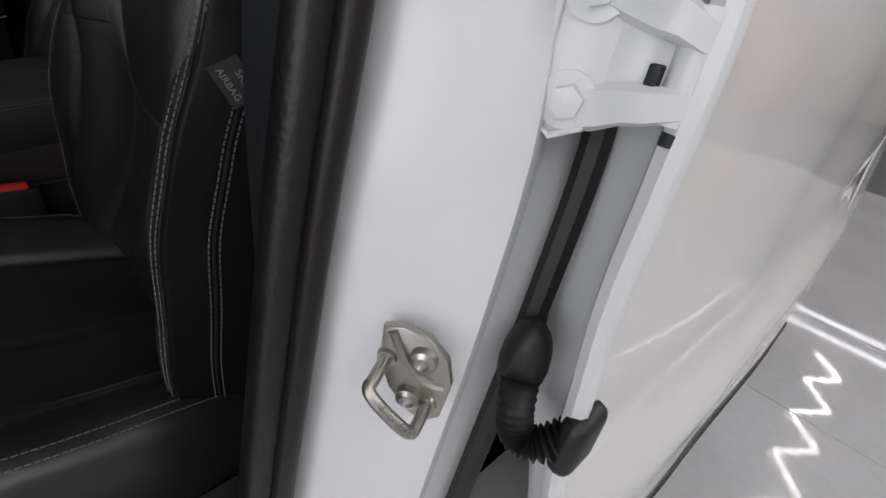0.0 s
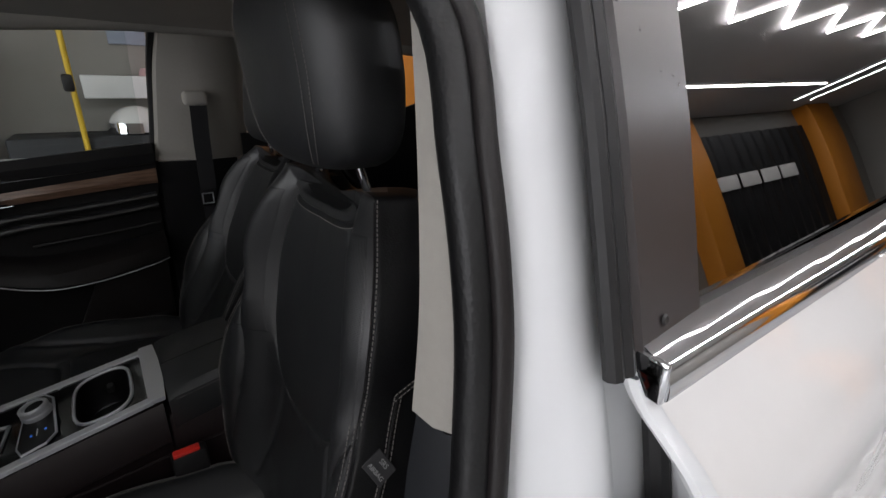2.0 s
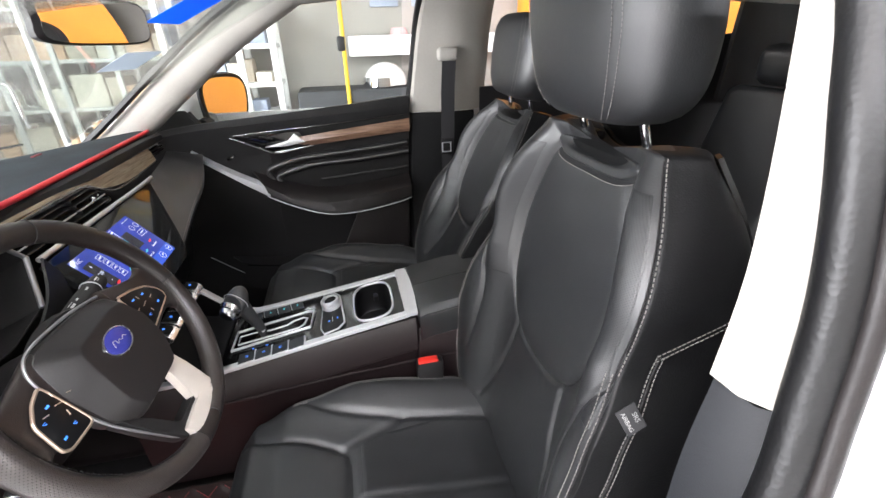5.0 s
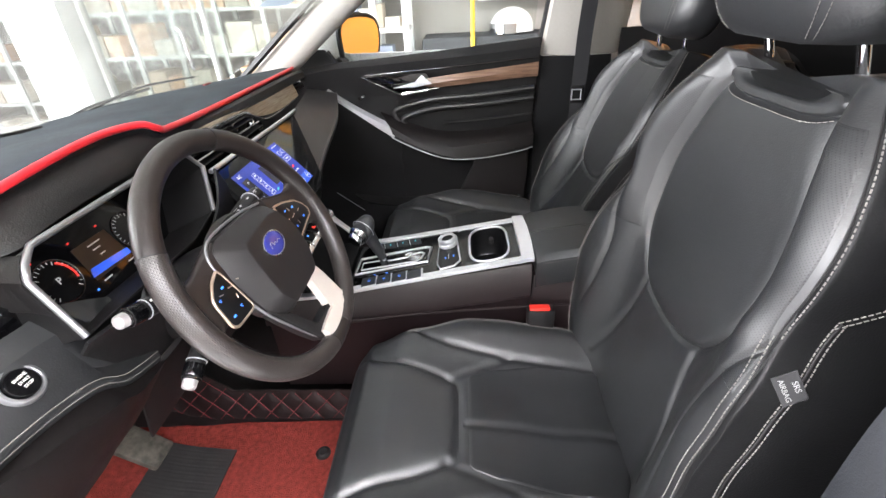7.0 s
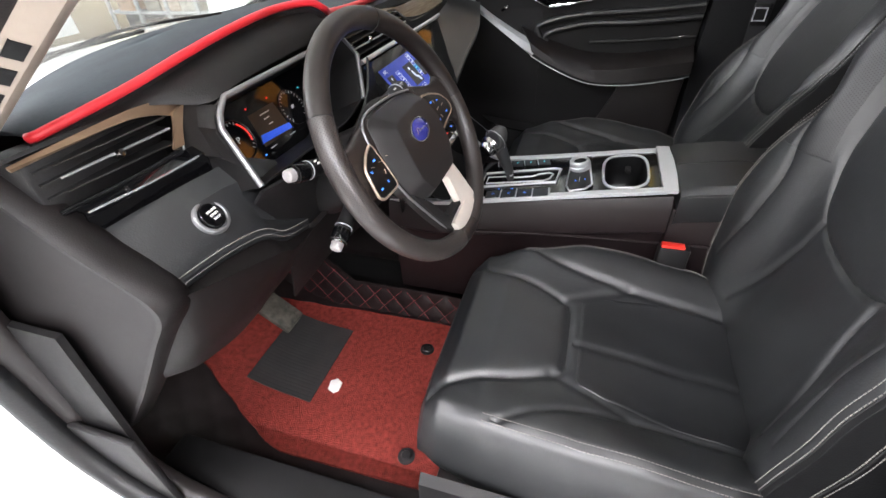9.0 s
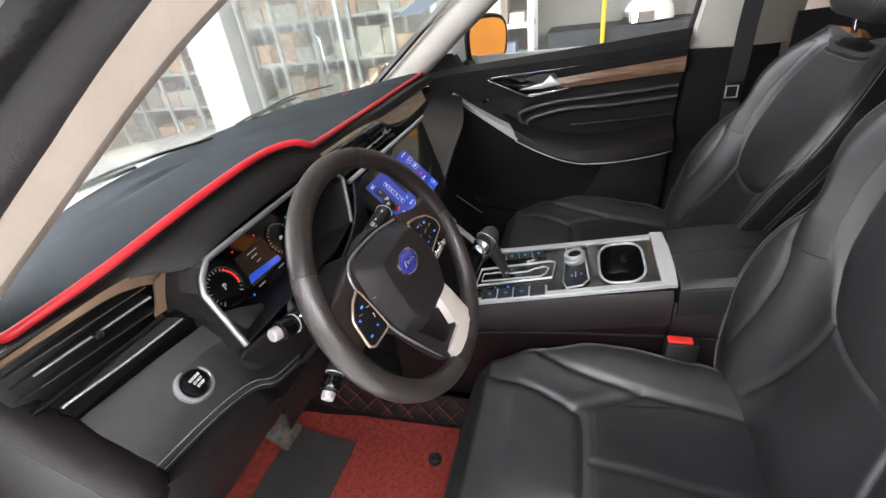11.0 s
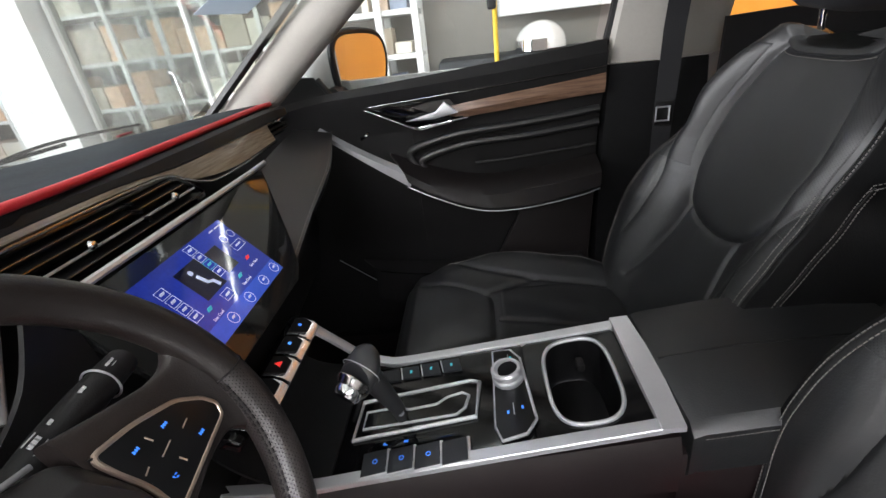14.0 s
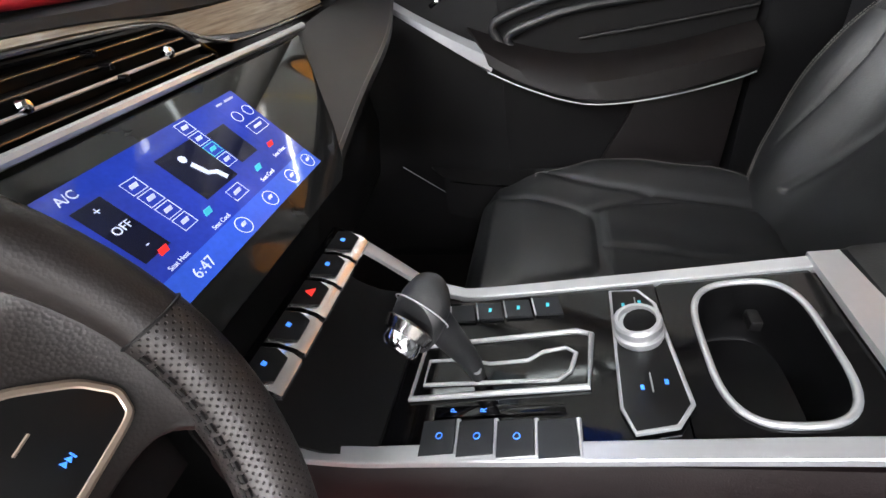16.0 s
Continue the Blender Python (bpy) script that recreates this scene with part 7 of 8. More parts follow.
# glove side: leather pad, glove box
fascia("leather_pad", [[(0.31, 0.70, 1.035), (0.42, 0.72, 1.048), (0.6, 0.745, 1.054), (0.74, 0.775, 1.052)], [(0.255, 0.655, 0.98), (0.38, 0.665, 1.005), (0.56, 0.685, 1.033), (0.735, 0.722, 1.046)], [(0.2, 0.605, 0.92), (0.33, 0.61, 0.955), (0.52, 0.617, 1.0), (0.735, 0.664, 1.034)], [(0.2, 0.604, 0.91), (0.33, 0.61, 0.945), (0.52, 0.617, 0.99), (0.735, 0.666, 1.025)], [(0.2, 0.63, 0.9), (0.33, 0.65, 0.93), (0.52, 0.68, 0.97), (0.735, 0.73, 1.0)]], PADLEATHER, "stitched leather passenger panel", 8)
part("pad_stitching", stitches(curve([(0.735, 0.6655, 1.0385), (0.52, 0.62, 1.0055), (0.33, 0.613, 0.961), (0.2, 0.608, 0.926)], 10)), THREAD, dash, "pale stitching")
fascia("glove_box", [[(0.13, 0.70, 0.93), (0.3, 0.73, 0.95), (0.5, 0.76, 0.985), (0.74, 0.8, 1.01)], [(0.13, 0.70, 0.80), (0.3, 0.71, 0.79), (0.5, 0.73, 0.78), (0.74, 0.77, 0.77)], [(0.13, 0.74, 0.66), (0.3, 0.75, 0.65), (0.5, 0.77, 0.64), (0.74, 0.8, 0.63)], [(0.13, 0.95, 0.58), (0.3, 0.95, 0.58), (0.5, 0.95, 0.58), (0.74, 0.95, 0.58)]], PLASTIC, "black glove box", 6)
fascia("recess_wall", [[(-0.13, 0.61, 0.915), (0.0, 0.61, 0.915), (0.15, 0.61, 0.915)], [(-0.13, 0.63, 0.88), (0.0, 0.63, 0.88), (0.15, 0.63, 0.88)], [(-0.13, 0.66, 0.80), (0.0, 0.66, 0.80), (0.15, 0.66, 0.80)], [(-0.13, 0.66, 0.70), (0.0, 0.66, 0.70), (0.15, 0.66, 0.70)]], PLASTIC, "dark recess under the screen", 4)

# ---------------------------------------------------------------- centre console
con = thing("centre_console", "centre console with piano-black top and satin silver frame", "centre console", (0.01, 0.2, 0.4))
SLOPE = (0.744 - 0.812) / (0.46 - 0.059)


def ct(x, y, d=0.0):
    return V(x, y, 0.812 + (y - 0.059) * SLOPE + d)


part("body", loft([[V(0.012 + sx * w, y, z) for sx, w, z in ((1, 0.098, zt - 0.008), (1, 0.092, zt - 0.12), (-1, 0.092, zt - 0.12), (-1, 0.098, zt - 0.008), (-1, 0.112, zt - 0.006), (-1, 0.124, zt - 0.03), (-1, 0.126, zt - 0.085), (-1, 0.108, zt - 0.10), (-1, 0.10, 0.42), (1, 0.10, 0.42), (1, 0.108, zt - 0.10), (1, 0.126, zt - 0.085), (1, 0.124, zt - 0.03), (1, 0.112, zt - 0.004))] for y, zt in ((0.70, 0.735), (0.6, 0.727), (0.46, 0.744), (0.25, 0.78), (0.062, 0.812))]), CONSOLESIDE, con, "warm black console body")
# piano-black deck with the cup well cut out of it
CUP = []
for i in range(40):
    a = 2 * math.pi * i / 40
    cxs, sn = math.cos(a), math.sin(a)
    CUP.append((0.012 + math.copysign(abs(sn) ** 0.55, sn) * 0.082, 0.152 + math.copysign(abs(cxs) ** 0.7, cxs) * 0.047))
bm = bmesh.new()
inn = [bm.verts.new(ct(x, y)) for x, y in CUP]
out_pts = []
for x, y in CUP:
    dx, dy = x - 0.012, y - 0.152
    k = min(0.096 / max(1e-6, abs(dx)), (0.073 if dy > 0 else 0.068) / max(1e-6, abs(dy)))
    out_pts.append(bm.verts.new(ct(0.012 + dx * k, 0.152 + dy * k)))
n = len(inn)
for i in range(n):
    j = (i + 1) % n
    bm.faces.new((inn[i], inn[j], out_pts[j], out_pts[i]))
bmesh.ops.recalc_face_normals(bm, faces=bm.faces)
bmesh.ops.solidify(bm, geom=bm.faces[:], thickness=0.004)
part("cup_deck", bm, PIANO, con, "piano-black deck round the cup well")
part("cup_well", loft([[ct(0.012 + (x - 0.012) * k, 0.152 + (y - 0.152) * k, d) for x, y in CUP] for k, d in ((1.0, -0.002), (0.96, -0.03), (0.92, -0.07), (0.88, -0.075), (0.5, -0.077), (0.03, -0.0775))], True, False), SWITCHBLACK, con, "deep black cup well")
part("cup_rim", tube([ct(x, y, 0.002) for x, y in CUP], 0.0032, 10, True), SILVER, con, "satin silver cup rim")
part("cup_finger", box(ct(0.06, 0.142, -0.02), (0.02, 0.012, 0.014), 0.003), PLASTIC, con, "spring cup finger")
part("front_deck", slab([ct(x, y, -0.002) for x, y in ((-0.084, 0.226), (0.108, 0.226), (0.108, 0.50), (0.115, 0.60), (-0.1, 0.60), (-0.088, 0.46))], (0, 0.17, 0.98), 0.002), PIANO, con, "piano-black front deck")
# tray rising to the keys
part("front_tray", sheet(lambda u, v: V(-0.1 + 0.24 * u, 0.5 + 0.15 * v, 0.738 - 0.01 * math.sin(math.pi * v) + 0.06 * v ** 3), 8, 10, 0.004), MATTBLACK, con, "dark rubber-lined tray")
left = [p + V(0, 0, 0.0022) for p in curve([V(-0.096, 0.70, 0.715), V(-0.098, 0.60, 0.722), V(-0.1, 0.52, 0.733), V(-0.098, 0.45, 0.7455), V(-0.092, 0.25, 0.78), V(-0.088, 0.075, 0.81)], 8)]
right = curve([V(0.118, 0.588, 0.846), V(0.125, 0.562, 0.82), V(0.131, 0.53, 0.785), V(0.132, 0.5, 0.758), V(0.128, 0.46, 0.7465), V(0.12, 0.42, 0.752), V(0.116, 0.25, 0.78), V(0.112, 0.075, 0.81)], 8)
for pts, nm in ((left, "side_strip"), (right, "side_strip")):
    part(nm, loft([[p + V(-0.0088, 0, -0.005), p + V(-0.0088, 0, 0.0025), p + V(-0.0076, 0, 0.0036), p + V(0.0076, 0, 0.004), p + V(0.0088, 0, 0.003), p + V(0.0088, 0, -0.005)] for p in pts]), SILVER, con, "satin silver side strip")
part("rear_band", loft([[V(x, y0, z), V(x, y0, z + 0.008), V(x, y1, z + 0.0055), V(x, y1, z - 0.002)] for x, y0, y1, z in ((-0.098, 0.056, 0.083, 0.811), (0.012, 0.05, 0.084, 0.812), (0.122, 0.056, 0.083, 0.811))]), SILVER, con, "satin silver rear band")
# armrest with a split lid
arm = part("armrest", loft([[V(0.012 + sx * w, y, z) for sx, w, z in ((-1, 0.112, zt - 0.09), (-1, 0.122, zt - 0.07), (-1, 0.12, zt - 0.012), (-1, 0.106, zt), (1, 0.106, zt), (1, 0.12, zt - 0.012), (1, 0.122, zt - 0.07), (1, 0.112, zt - 0.09))] for y, zt in ((0.052, 0.822), (0.04, 0.828), (-0.05, 0.842), (-0.2, 0.85), (-0.27, 0.846), (-0.29, 0.82))]), LEATHER, con, "black leather armrest lid")
part("lid_split", tube([(0.012, 0.05, 0.8255), (0.012, -0.05, 0.8425), (0.012, -0.2, 0.8505)], 0.0016, 6), RUBBER, arm)
for x in (-0.111, 0.135):
    part("lid_stitching", stitches([(x, 0.04, 0.812), (x, -0.05, 0.827), (x, -0.26, 0.835)]), THREAD, arm)
part("rear_box", box((0.012, -0.115, 0.588), (0.236, 0.352, 0.386), 0.012), CONSOLESIDE, con, "black console rear box")
part("side_crease", tube(curve([(-0.118, 0.55, 0.66), (-0.1175, 0.3, 0.685), (-0.116, 0.06, 0.70), (-0.114, -0.2, 0.71)], 6), 0.003, 6), CONSOLESIDE, con)

# gear lever in its gate
gl_ = thing("gear_lever", "chrome-capped leather gear lever in a silver gate", "gear lever", ct(0.0, 0.4))
GATE = [(-0.037, 0.482), (-0.029, 0.302), (0.036, 0.296), (0.042, 0.31), (0.035, 0.48)]
part("gate_frame", tube([ct(x, y, 0.003) for x, y in GATE], 0.0033, 10, True), SILVER, gl_, "satin silver gate frame")
part("gate_plate", slab([ct(x * 0.95, 0.39 + (y - 0.39) * 0.97, 0.0006) for x, y in GATE], (0, 0.17, 0.98), 0.0014), PIANO, gl_, "glossy black gate plate")
slot = [(-0.02, 0.47), (-0.02, 0.33), (-0.01, 0.318), (0.012, 0.312), (0.02, 0.322), (0.016, 0.345), (0.006, 0.36), (0.004, 0.40), (0.012, 0.43), (0.012, 0.47)]
part("gate_slot", slab([ct(x, y, 0.002) for x, y in slot], (0, 0.17, 0.98), 0.001), PIANO, gl_, "dark stepped slot")
part("slot_edge", tube([ct(x, y, 0.0032) for x, y in slot], 0.0023, 8, True), SILVER, gl_, "satin silver slot edge")
part("lever", tube(curve([ct(-0.012, 0.41, 0.0), (-0.016, 0.415, 0.785), (-0.021, 0.43, 0.825), (-0.025, 0.442, 0.856)], 6), [0.0066 + 0.0111 * (i / 18) ** 0.9 for i in range(19)], 18), LEATHER, gl_, "leather-wrapped lever")
part("knob", loft([[V(-0.026, 0.446, 0.868) + V(-0.62, 0.33, -0.30).normalized() * d + (V(0.47, 0.88, 0).normalized() * math.cos(a) + V(0.26, -0.14, 0.95).normalized() * math.sin(a)) * r for a in [2 * math.pi * i / 24 for i in range(24)]] for d, r in ((-0.021, 0.004), (-0.0205, 0.012), (-0.017, 0.019), (-0.009, 0.0245), (0.003, 0.027), (0.014, 0.0268), (0.02, 0.0255))]), LEATHER, gl_, "rounded leather knob")
kd = V(-0.62, 0.33, -0.30).normalized()
part("knob_collar", lathe([(0.0235, 0.0), (0.0245, 0.002), (0.021, 0.011), (0.0175, 0.012)], V(-0.026, 0.446, 0.868) + kd * 0.02, kd, 26), TITAN, gl_, "satin silver collar")
part("knob_button", lathe([(0.0175, 0.0), (0.018, 0.009), (0.0145, 0.014), (0.0, 0.0155)], V(-0.026, 0.446, 0.868) + kd * 0.031, kd, 24), CHROME, gl_, "chrome release button")
part("knob_ring", ring_tube(V(-0.026, 0.446, 0.868) + kd * 0.004, kd, 0.0272, 0.0007, 30, 6), SILVER, gl_)
part("lever_badge", lathe([(0.0, 0.002), (0.0042, 0.0016), (0.005, 0.0)], (-0.0215, 0.4085, 0.778), (-0.8, -0.5, 0.3), 14), SILVER, gl_, "small silver lever badge")
# key rows beside the gate
for i in range(4):
    y0 = 0.455 - 0.0365 * i
    k = tagged(part("console_key", slab([ct(x, y, 0.0005) for x, y in ((-0.101, y0), (-0.0655, y0 + 0.002), (-0.0625, y0 - 0.031), (-0.0975, y0 - 0.0335))], (-0.12, 0.17, 0.98), 0.0075, 0.0015), DARKGREY), "dark grey console key with a pale edge", "switch", "console keys left of the gate")
    part("edge_strip", tube([ct(-0.1015, y0 + 0.001, 0.004), ct(-0.0985, y0 - 0.0345, 0.004), ct(-0.064, y0 - 0.0325, 0.006)], 0.0025, 8), SILVER, k, "satin silver edge")
    if i < 3:
        part("sign", ring_tube(ct(-0.082, y0 - 0.016, 0.0083), (0, 0.17, 0.98), 0.003, 0.0005, 16, 5), BLUEGLOW, k, "blue lit sign")
for i in range(4):
    y0 = 0.455 - 0.034 * i
    k = tagged(part("console_key", slab([ct(x, y, 0.0005) for x, y in ((0.072, y0), (0.1, y0 + 0.006), (0.098, y0 - 0.024), (0.07, y0 - 0.03))], (0, 0.17, 0.98), 0.004, 0.001), DARKGREY), "dark grey slim console key", "switch", "console keys right of the gate")
    part("edge_strip", tube([ct(0.071, y0 + 0.001, 0.004), ct(0.099, y0 + 0.007, 0.004)], 0.0011, 6), SILVER, k, "satin silver edge")
    if i:
        part("sign", box(ct(0.085, y0 - 0.012, 0.0045), (0.006, 0.0035, 0.0012)), TEALGLOW, k, "teal lit sign")
gi = tagged(part("gear_indicator", slab([ct(x, y, 0.0005) for x, y in ((-0.06, 0.45), (-0.047, 0.45), (-0.044, 0.325), (-0.055, 0.322))], (0, 0.17, 0.98), 0.002, 0.0006), PIANO), "narrow glossy gear position strip", "indicator")
imat = lambda y: Matrix.Translation(ct(-0.052, y, 0.0032)) @ Matrix.Rotation(radians(0), 4, "Z")
writing("letter", "P", 0.009, imat(0.43), BLUEGLOW, gi, "blue lit letter")
writing("letter", "R", 0.009, imat(0.40), BLUEGLOW, gi, "blue lit letter")
# rotary drive knob on its slanted plate
rk = thing("rotary_dial", "chrome rotary dial on a slanted switch plate", "rotary dial", ct(0.03, 0.25))
PLATE = [(0.095, 0.272), (0.092, 0.245), (0.07, 0.232), (-0.052, 0.222), (-0.072, 0.236), (-0.078, 0.268), (-0.055, 0.276)]
part("plate", slab([ct(x, y, 0.0) for x, y in PLATE], (0, 0.17, 0.98), 0.007, 0.002), SWITCHBLACK, rk, "black switch plate")
part("plate_edge", tube([ct(x, y, 0.005) for x, y in PLATE], 0.0024, 8, True), SILVER, rk, "satin silver outline")
part("dial", lathe([(0.022, 0.0), (0.0235, 0.004), (0.0235, 0.009), (0.021, 0.011), (0.0225, 0.014), (0.0225, 0.021), (0.0205, 0.0235), (0.0172, 0.0235), (0.0165, 0.018), (0.0, 0.018)], ct(0.028, 0.252, 0.006), (0, 0.17, 0.98), 36), SILVER, rk, "ribbed satin silver dial")
part("dial_centre", lathe([(0.0163, 0.0), (0.0155, 0.002), (0.0, 0.0025)], ct(0.028, 0.252, 0.0242), (0, 0.17, 0.98), 26), MATTBLACK, rk, "black dial centre")
for x, y, m in ((0.07, 0.262, TEALGLOW), (0.072, 0.246, TEALGLOW), (-0.035, 0.258, BLUEGLOW), (-0.03, 0.238, BLUEGLOW)):
    part("sign", box(ct(x, y, 0.0078), (0.0045, 0.003, 0.0012)), m, rk, "blue lit sign")
for x in (0.07, -0.03):
    part("divider", box(ct(x, 0.25, 0.0078), (0.02, 0.0012, 0.0012)), SILVER, rk)

# red belt buckles
for x, y, z, nm in ((-0.131, 0.04, 0.703, "driver"), ):
    bk = thing("seat_belt_buckle", "black seat belt buckle with a red release button", "seat belt buckle", (x, y, z))
    part("body", box((x - 0.004, y, z - 0.035), (0.03, 0.062, 0.085), 0.008), PLASTIC, bk)
    part("button", box((x - 0.006, y + 0.004, z + 0.006), (0.018, 0.046, 0.012), 0.003), REDBTN, bk, "red press button")

# ---------------------------------------------------------------- passenger door
pd = thing("passenger_door", "black passenger door with veneer strip and stitched armrest", "car door", (0.78, 0.35, 0.4))
part("upper_panel", strip_bm([[(0.80, 0.86, 1.10), (0.80, 0.7, 1.125), (0.80, 0.5, 1.14), (0.80, 0.2, 1.163), (0.80, -0.05, 1.188)], [(0.775, 0.86, 1.10), (0.772, 0.7, 1.127), (0.77, 0.5, 1.142), (0.77, 0.2, 1.166), (0.77, -0.07, 1.19)], [(0.755, 0.84, 1.085), (0.75, 0.7, 1.11), (0.748, 0.5, 1.122), (0.748, 0.2, 1.14), (0.75, -0.07, 1.16)], [(0.762, 0.82, 1.04), (0.758, 0.68, 1.07), (0.757, 0.5, 1.085), (0.757, 0.2, 1.098), (0.76, -0.07, 1.11)], [(0.775, 0.8, 0.95), (0.775, 0.65, 0.98), (0.775, 0.5, 0.99), (0.775, 0.2, 0.99), (0.775, -0.06, 0.99)], [(0.79, 0.78, 0.5), (0.785, 0.6, 0.5), (0.785, 0.4, 0.5), (0.785, 0.2, 0.5), (0.785, -0.04, 0.5)]], 0.012, 6), PLASTIC, pd, "black soft door panel")
part("veneer", strip_bm([[(0.748, 0.345, 1.069), (0.746, 0.2, 1.085), (0.747, 0.05, 1.10), (0.752, -0.066, 1.112)], [(0.742, 0.355, 1.052), (0.740, 0.2, 1.066), (0.742, 0.05, 1.08), (0.748, -0.066, 1.09)], [(0.75, 0.31, 1.04), (0.75, 0.2, 1.048), (0.75, 0.05, 1.06), (0.755, -0.066, 1.066)]], 0.004, 6), WOODDOOR, pd, "brown wood veneer strip")
part("trim_line", tube(curve([(0.748, 0.556, 1.088), (0.746, 0.4, 1.098), (0.745, 0.2, 1.11), (0.75, -0.066, 1.128)], 6), 0.0017, 8), TITAN, pd, "thin dark chrome line")
part("handle_recess", slab([(0.747, 0.566, 1.083), (0.747, 0.43, 1.02), (0.747, 0.30, 1.038), (0.747, 0.335, 1.09), (0.747, 0.45, 1.09)], (-1, 0, 0), 0.003, 0.001), PIANO, pd, "glossy black handle recess")
part("recess_edge", tube(curve([(0.743, 0.568, 1.083), (0.742, 0.5, 1.051), (0.741, 0.43, 1.019), (0.741, 0.4, 1.02), (0.741, 0.29, 1.037)], 5), 0.0018, 8), TITAN, pd, "dark chrome recess edge")
part("inner_handle", slab([(0.738, 0.456, 1.044), (0.736, 0.40, 1.057), (0.734, 0.375, 1.062), (0.734, 0.35, 1.086), (0.734, 0.316, 1.055), (0.736, 0.38, 1.044)], (-1, 0, 0), 0.010, 0.003), SILVER, pd, "satin silver inner handle")
part("handle_base", tube(curve([(0.742, 0.425, 1.022), (0.739, 0.36, 1.030), (0.741, 0.29, 1.038)], 6), 0.003, 8), CHROME, pd, "chrome lower line")
# arm line: silver grip running down into a stitched armrest
part("grip", strip_bm([[(0.752, 0.70, 1.047), (0.745, 0.62, 0.995), (0.735, 0.53, 0.945), (0.725, 0.46, 0.912)], [(0.735, 0.705, 1.040), (0.725, 0.62, 0.986), (0.714, 0.53, 0.934), (0.706, 0.46, 0.898)], [(0.735, 0.69, 1.018), (0.72, 0.60, 0.958), (0.71, 0.52, 0.905), (0.704, 0.465, 0.872)], [(0.752, 0.68, 1.005), (0.745, 0.59, 0.945), (0.735, 0.52, 0.895), (0.72, 0.47, 0.866)]], 0.006, 6), SILVER, pd, "satin silver pull grip")
part("armrest", strip_bm([[(0.772, 0.52, 0.955), (0.772, 0.4, 0.905), (0.772, 0.27, 0.872), (0.772, 0.1, 0.876), (0.772, -0.055, 0.90)], [(0.735, 0.50, 0.94), (0.728, 0.4, 0.89), (0.722, 0.27, 0.855), (0.722, 0.1, 0.864), (0.725, -0.055, 0.886)], [(0.708, 0.48, 0.915), (0.70, 0.4, 0.868), (0.694, 0.27, 0.832), (0.694, 0.1, 0.845), (0.70, -0.055, 0.868)], [(0.704, 0.47, 0.885), (0.692, 0.38, 0.836), (0.686, 0.25, 0.795), (0.688, 0.1, 0.80), (0.70, -0.055, 0.83)], [(0.725, 0.47, 0.86), (0.712, 0.36, 0.81), (0.706, 0.24, 0.778), (0.708, 0.1, 0.782), (0.716, -0.055, 0.815)], [(0.775, 0.48, 0.85), (0.775, 0.36, 0.80), (0.775, 0.24, 0.768), (0.775, 0.1, 0.772), (0.775, -0.055, 0.805)]], 0.006, 8), BROWNISH, pd, "padded armrest")
part("arm_strip", tube(curve([(0.716, 0.475, 0.868), (0.705, 0.40, 0.832), (0.697, 0.31, 0.797), (0.695, 0.23, 0.782), (0.695, 0.12, 0.787), (0.702, 0.0, 0.805), (0.71, -0.055, 0.818)], 8), 0.0018, 8), SILVER, pd, "thin pale strip under the armrest")
for k, off in enumerate((0.0, 0.034)):
    line = curve([(0.766, 0.44 - off * 0.6, 0.905 - off * 0.3), (0.764, 0.462 - off * 0.9, 0.945 - off * 0.6), (0.762, 0.435 - off * 1.2, 0.967 - off * 0.7), (0.762, 0.322 - off, 0.992 - off * 0.8), (0.762, 0.13, 1.006 - off), (0.762, -0.056, 1.024 - off)], 8)
    part("insert_rib", tube(line, 0.010, 10, flat=1.0), LEATHER, pd, "padded leather rib")
    part("rib_stitching", stitches([p + V(-0.0108, 0, 0.0) for p in line], 0.005, 0.0036, 0.0006), THREAD, pd, "pale stitching")
part("arm_crease", tube(curve([(0.766, 0.28, 0.905), (0.764, 0.1, 0.917), (0.764, -0.052, 0.93)], 6), 0.004, 6), RUBBER, pd)
part("window_switch", box((0.735, 0.575, 1.016), (0.012, 0.03, 0.01), 0.003, 2, Matrix.Rotation(radians(-30), 4, "X")), PIANO, pd, "window switch with a pale edge")
part("switch_lever", box((0.727, 0.57, 1.018), (0.006, 0.01, 0.006), 0.002), CHROME, pd)
part("door_pocket", strip_bm([[(0.775, 0.66, 0.62), (0.775, 0.5, 0.60), (0.775, 0.3, 0.60), (0.775, -0.02, 0.62)], [(0.73, 0.62, 0.61), (0.72, 0.5, 0.585), (0.72, 0.3, 0.59), (0.73, -0.02, 0.61)], [(0.725, 0.62, 0.5), (0.715, 0.5, 0.48), (0.715, 0.3, 0.48), (0.725, -0.02, 0.5)]], 0.006, 5), PLASTIC, pd, "black door pocket")
part("lower_panel", slab([(0.76, 0.15, 0.79), (0.76, 0.17, 0.735), (0.76, 0.2, 0.675), (0.76, 0.235, 0.6), (0.76, 0.22, 0.5), (0.76, -0.035, 0.5), (0.76, -0.05, 0.8)], (-1, 0, 0), 0.016, 0.006), BROWNISH, pd, "raised lower door panel")
part("sill_line", tube([(0.738, 0.728, 0.641), (0.738, 0.66, 0.588), (0.738, 0.588, 0.533)], 0.0015, 6), SILVER, pd, "thin silver line")
part("pocket_line", tube(curve([(0.72, 0.6, 0.60), (0.714, 0.45, 0.583), (0.716, 0.28, 0.59)], 5), 0.002, 6), PIANO, pd)
part("pocket_plug", lathe([(0.0, 0.003), (0.006, 0.002), (0.007, 0.0)], (0.722, 0.37, 0.60), (-1, 0, 0), 12), SILVER, pd)
part("side_glass", sheet(lambda u, v: V(0.805 - 0.17 * v - 0.03 * v * v, 0.80 - 0.85 * u - 0.32 * v * (1 - u), 1.10 + 0.08 * u + 0.38 * v), 10, 8, 0.004), GLASS, pd, "clear side window").visible_shadow = False
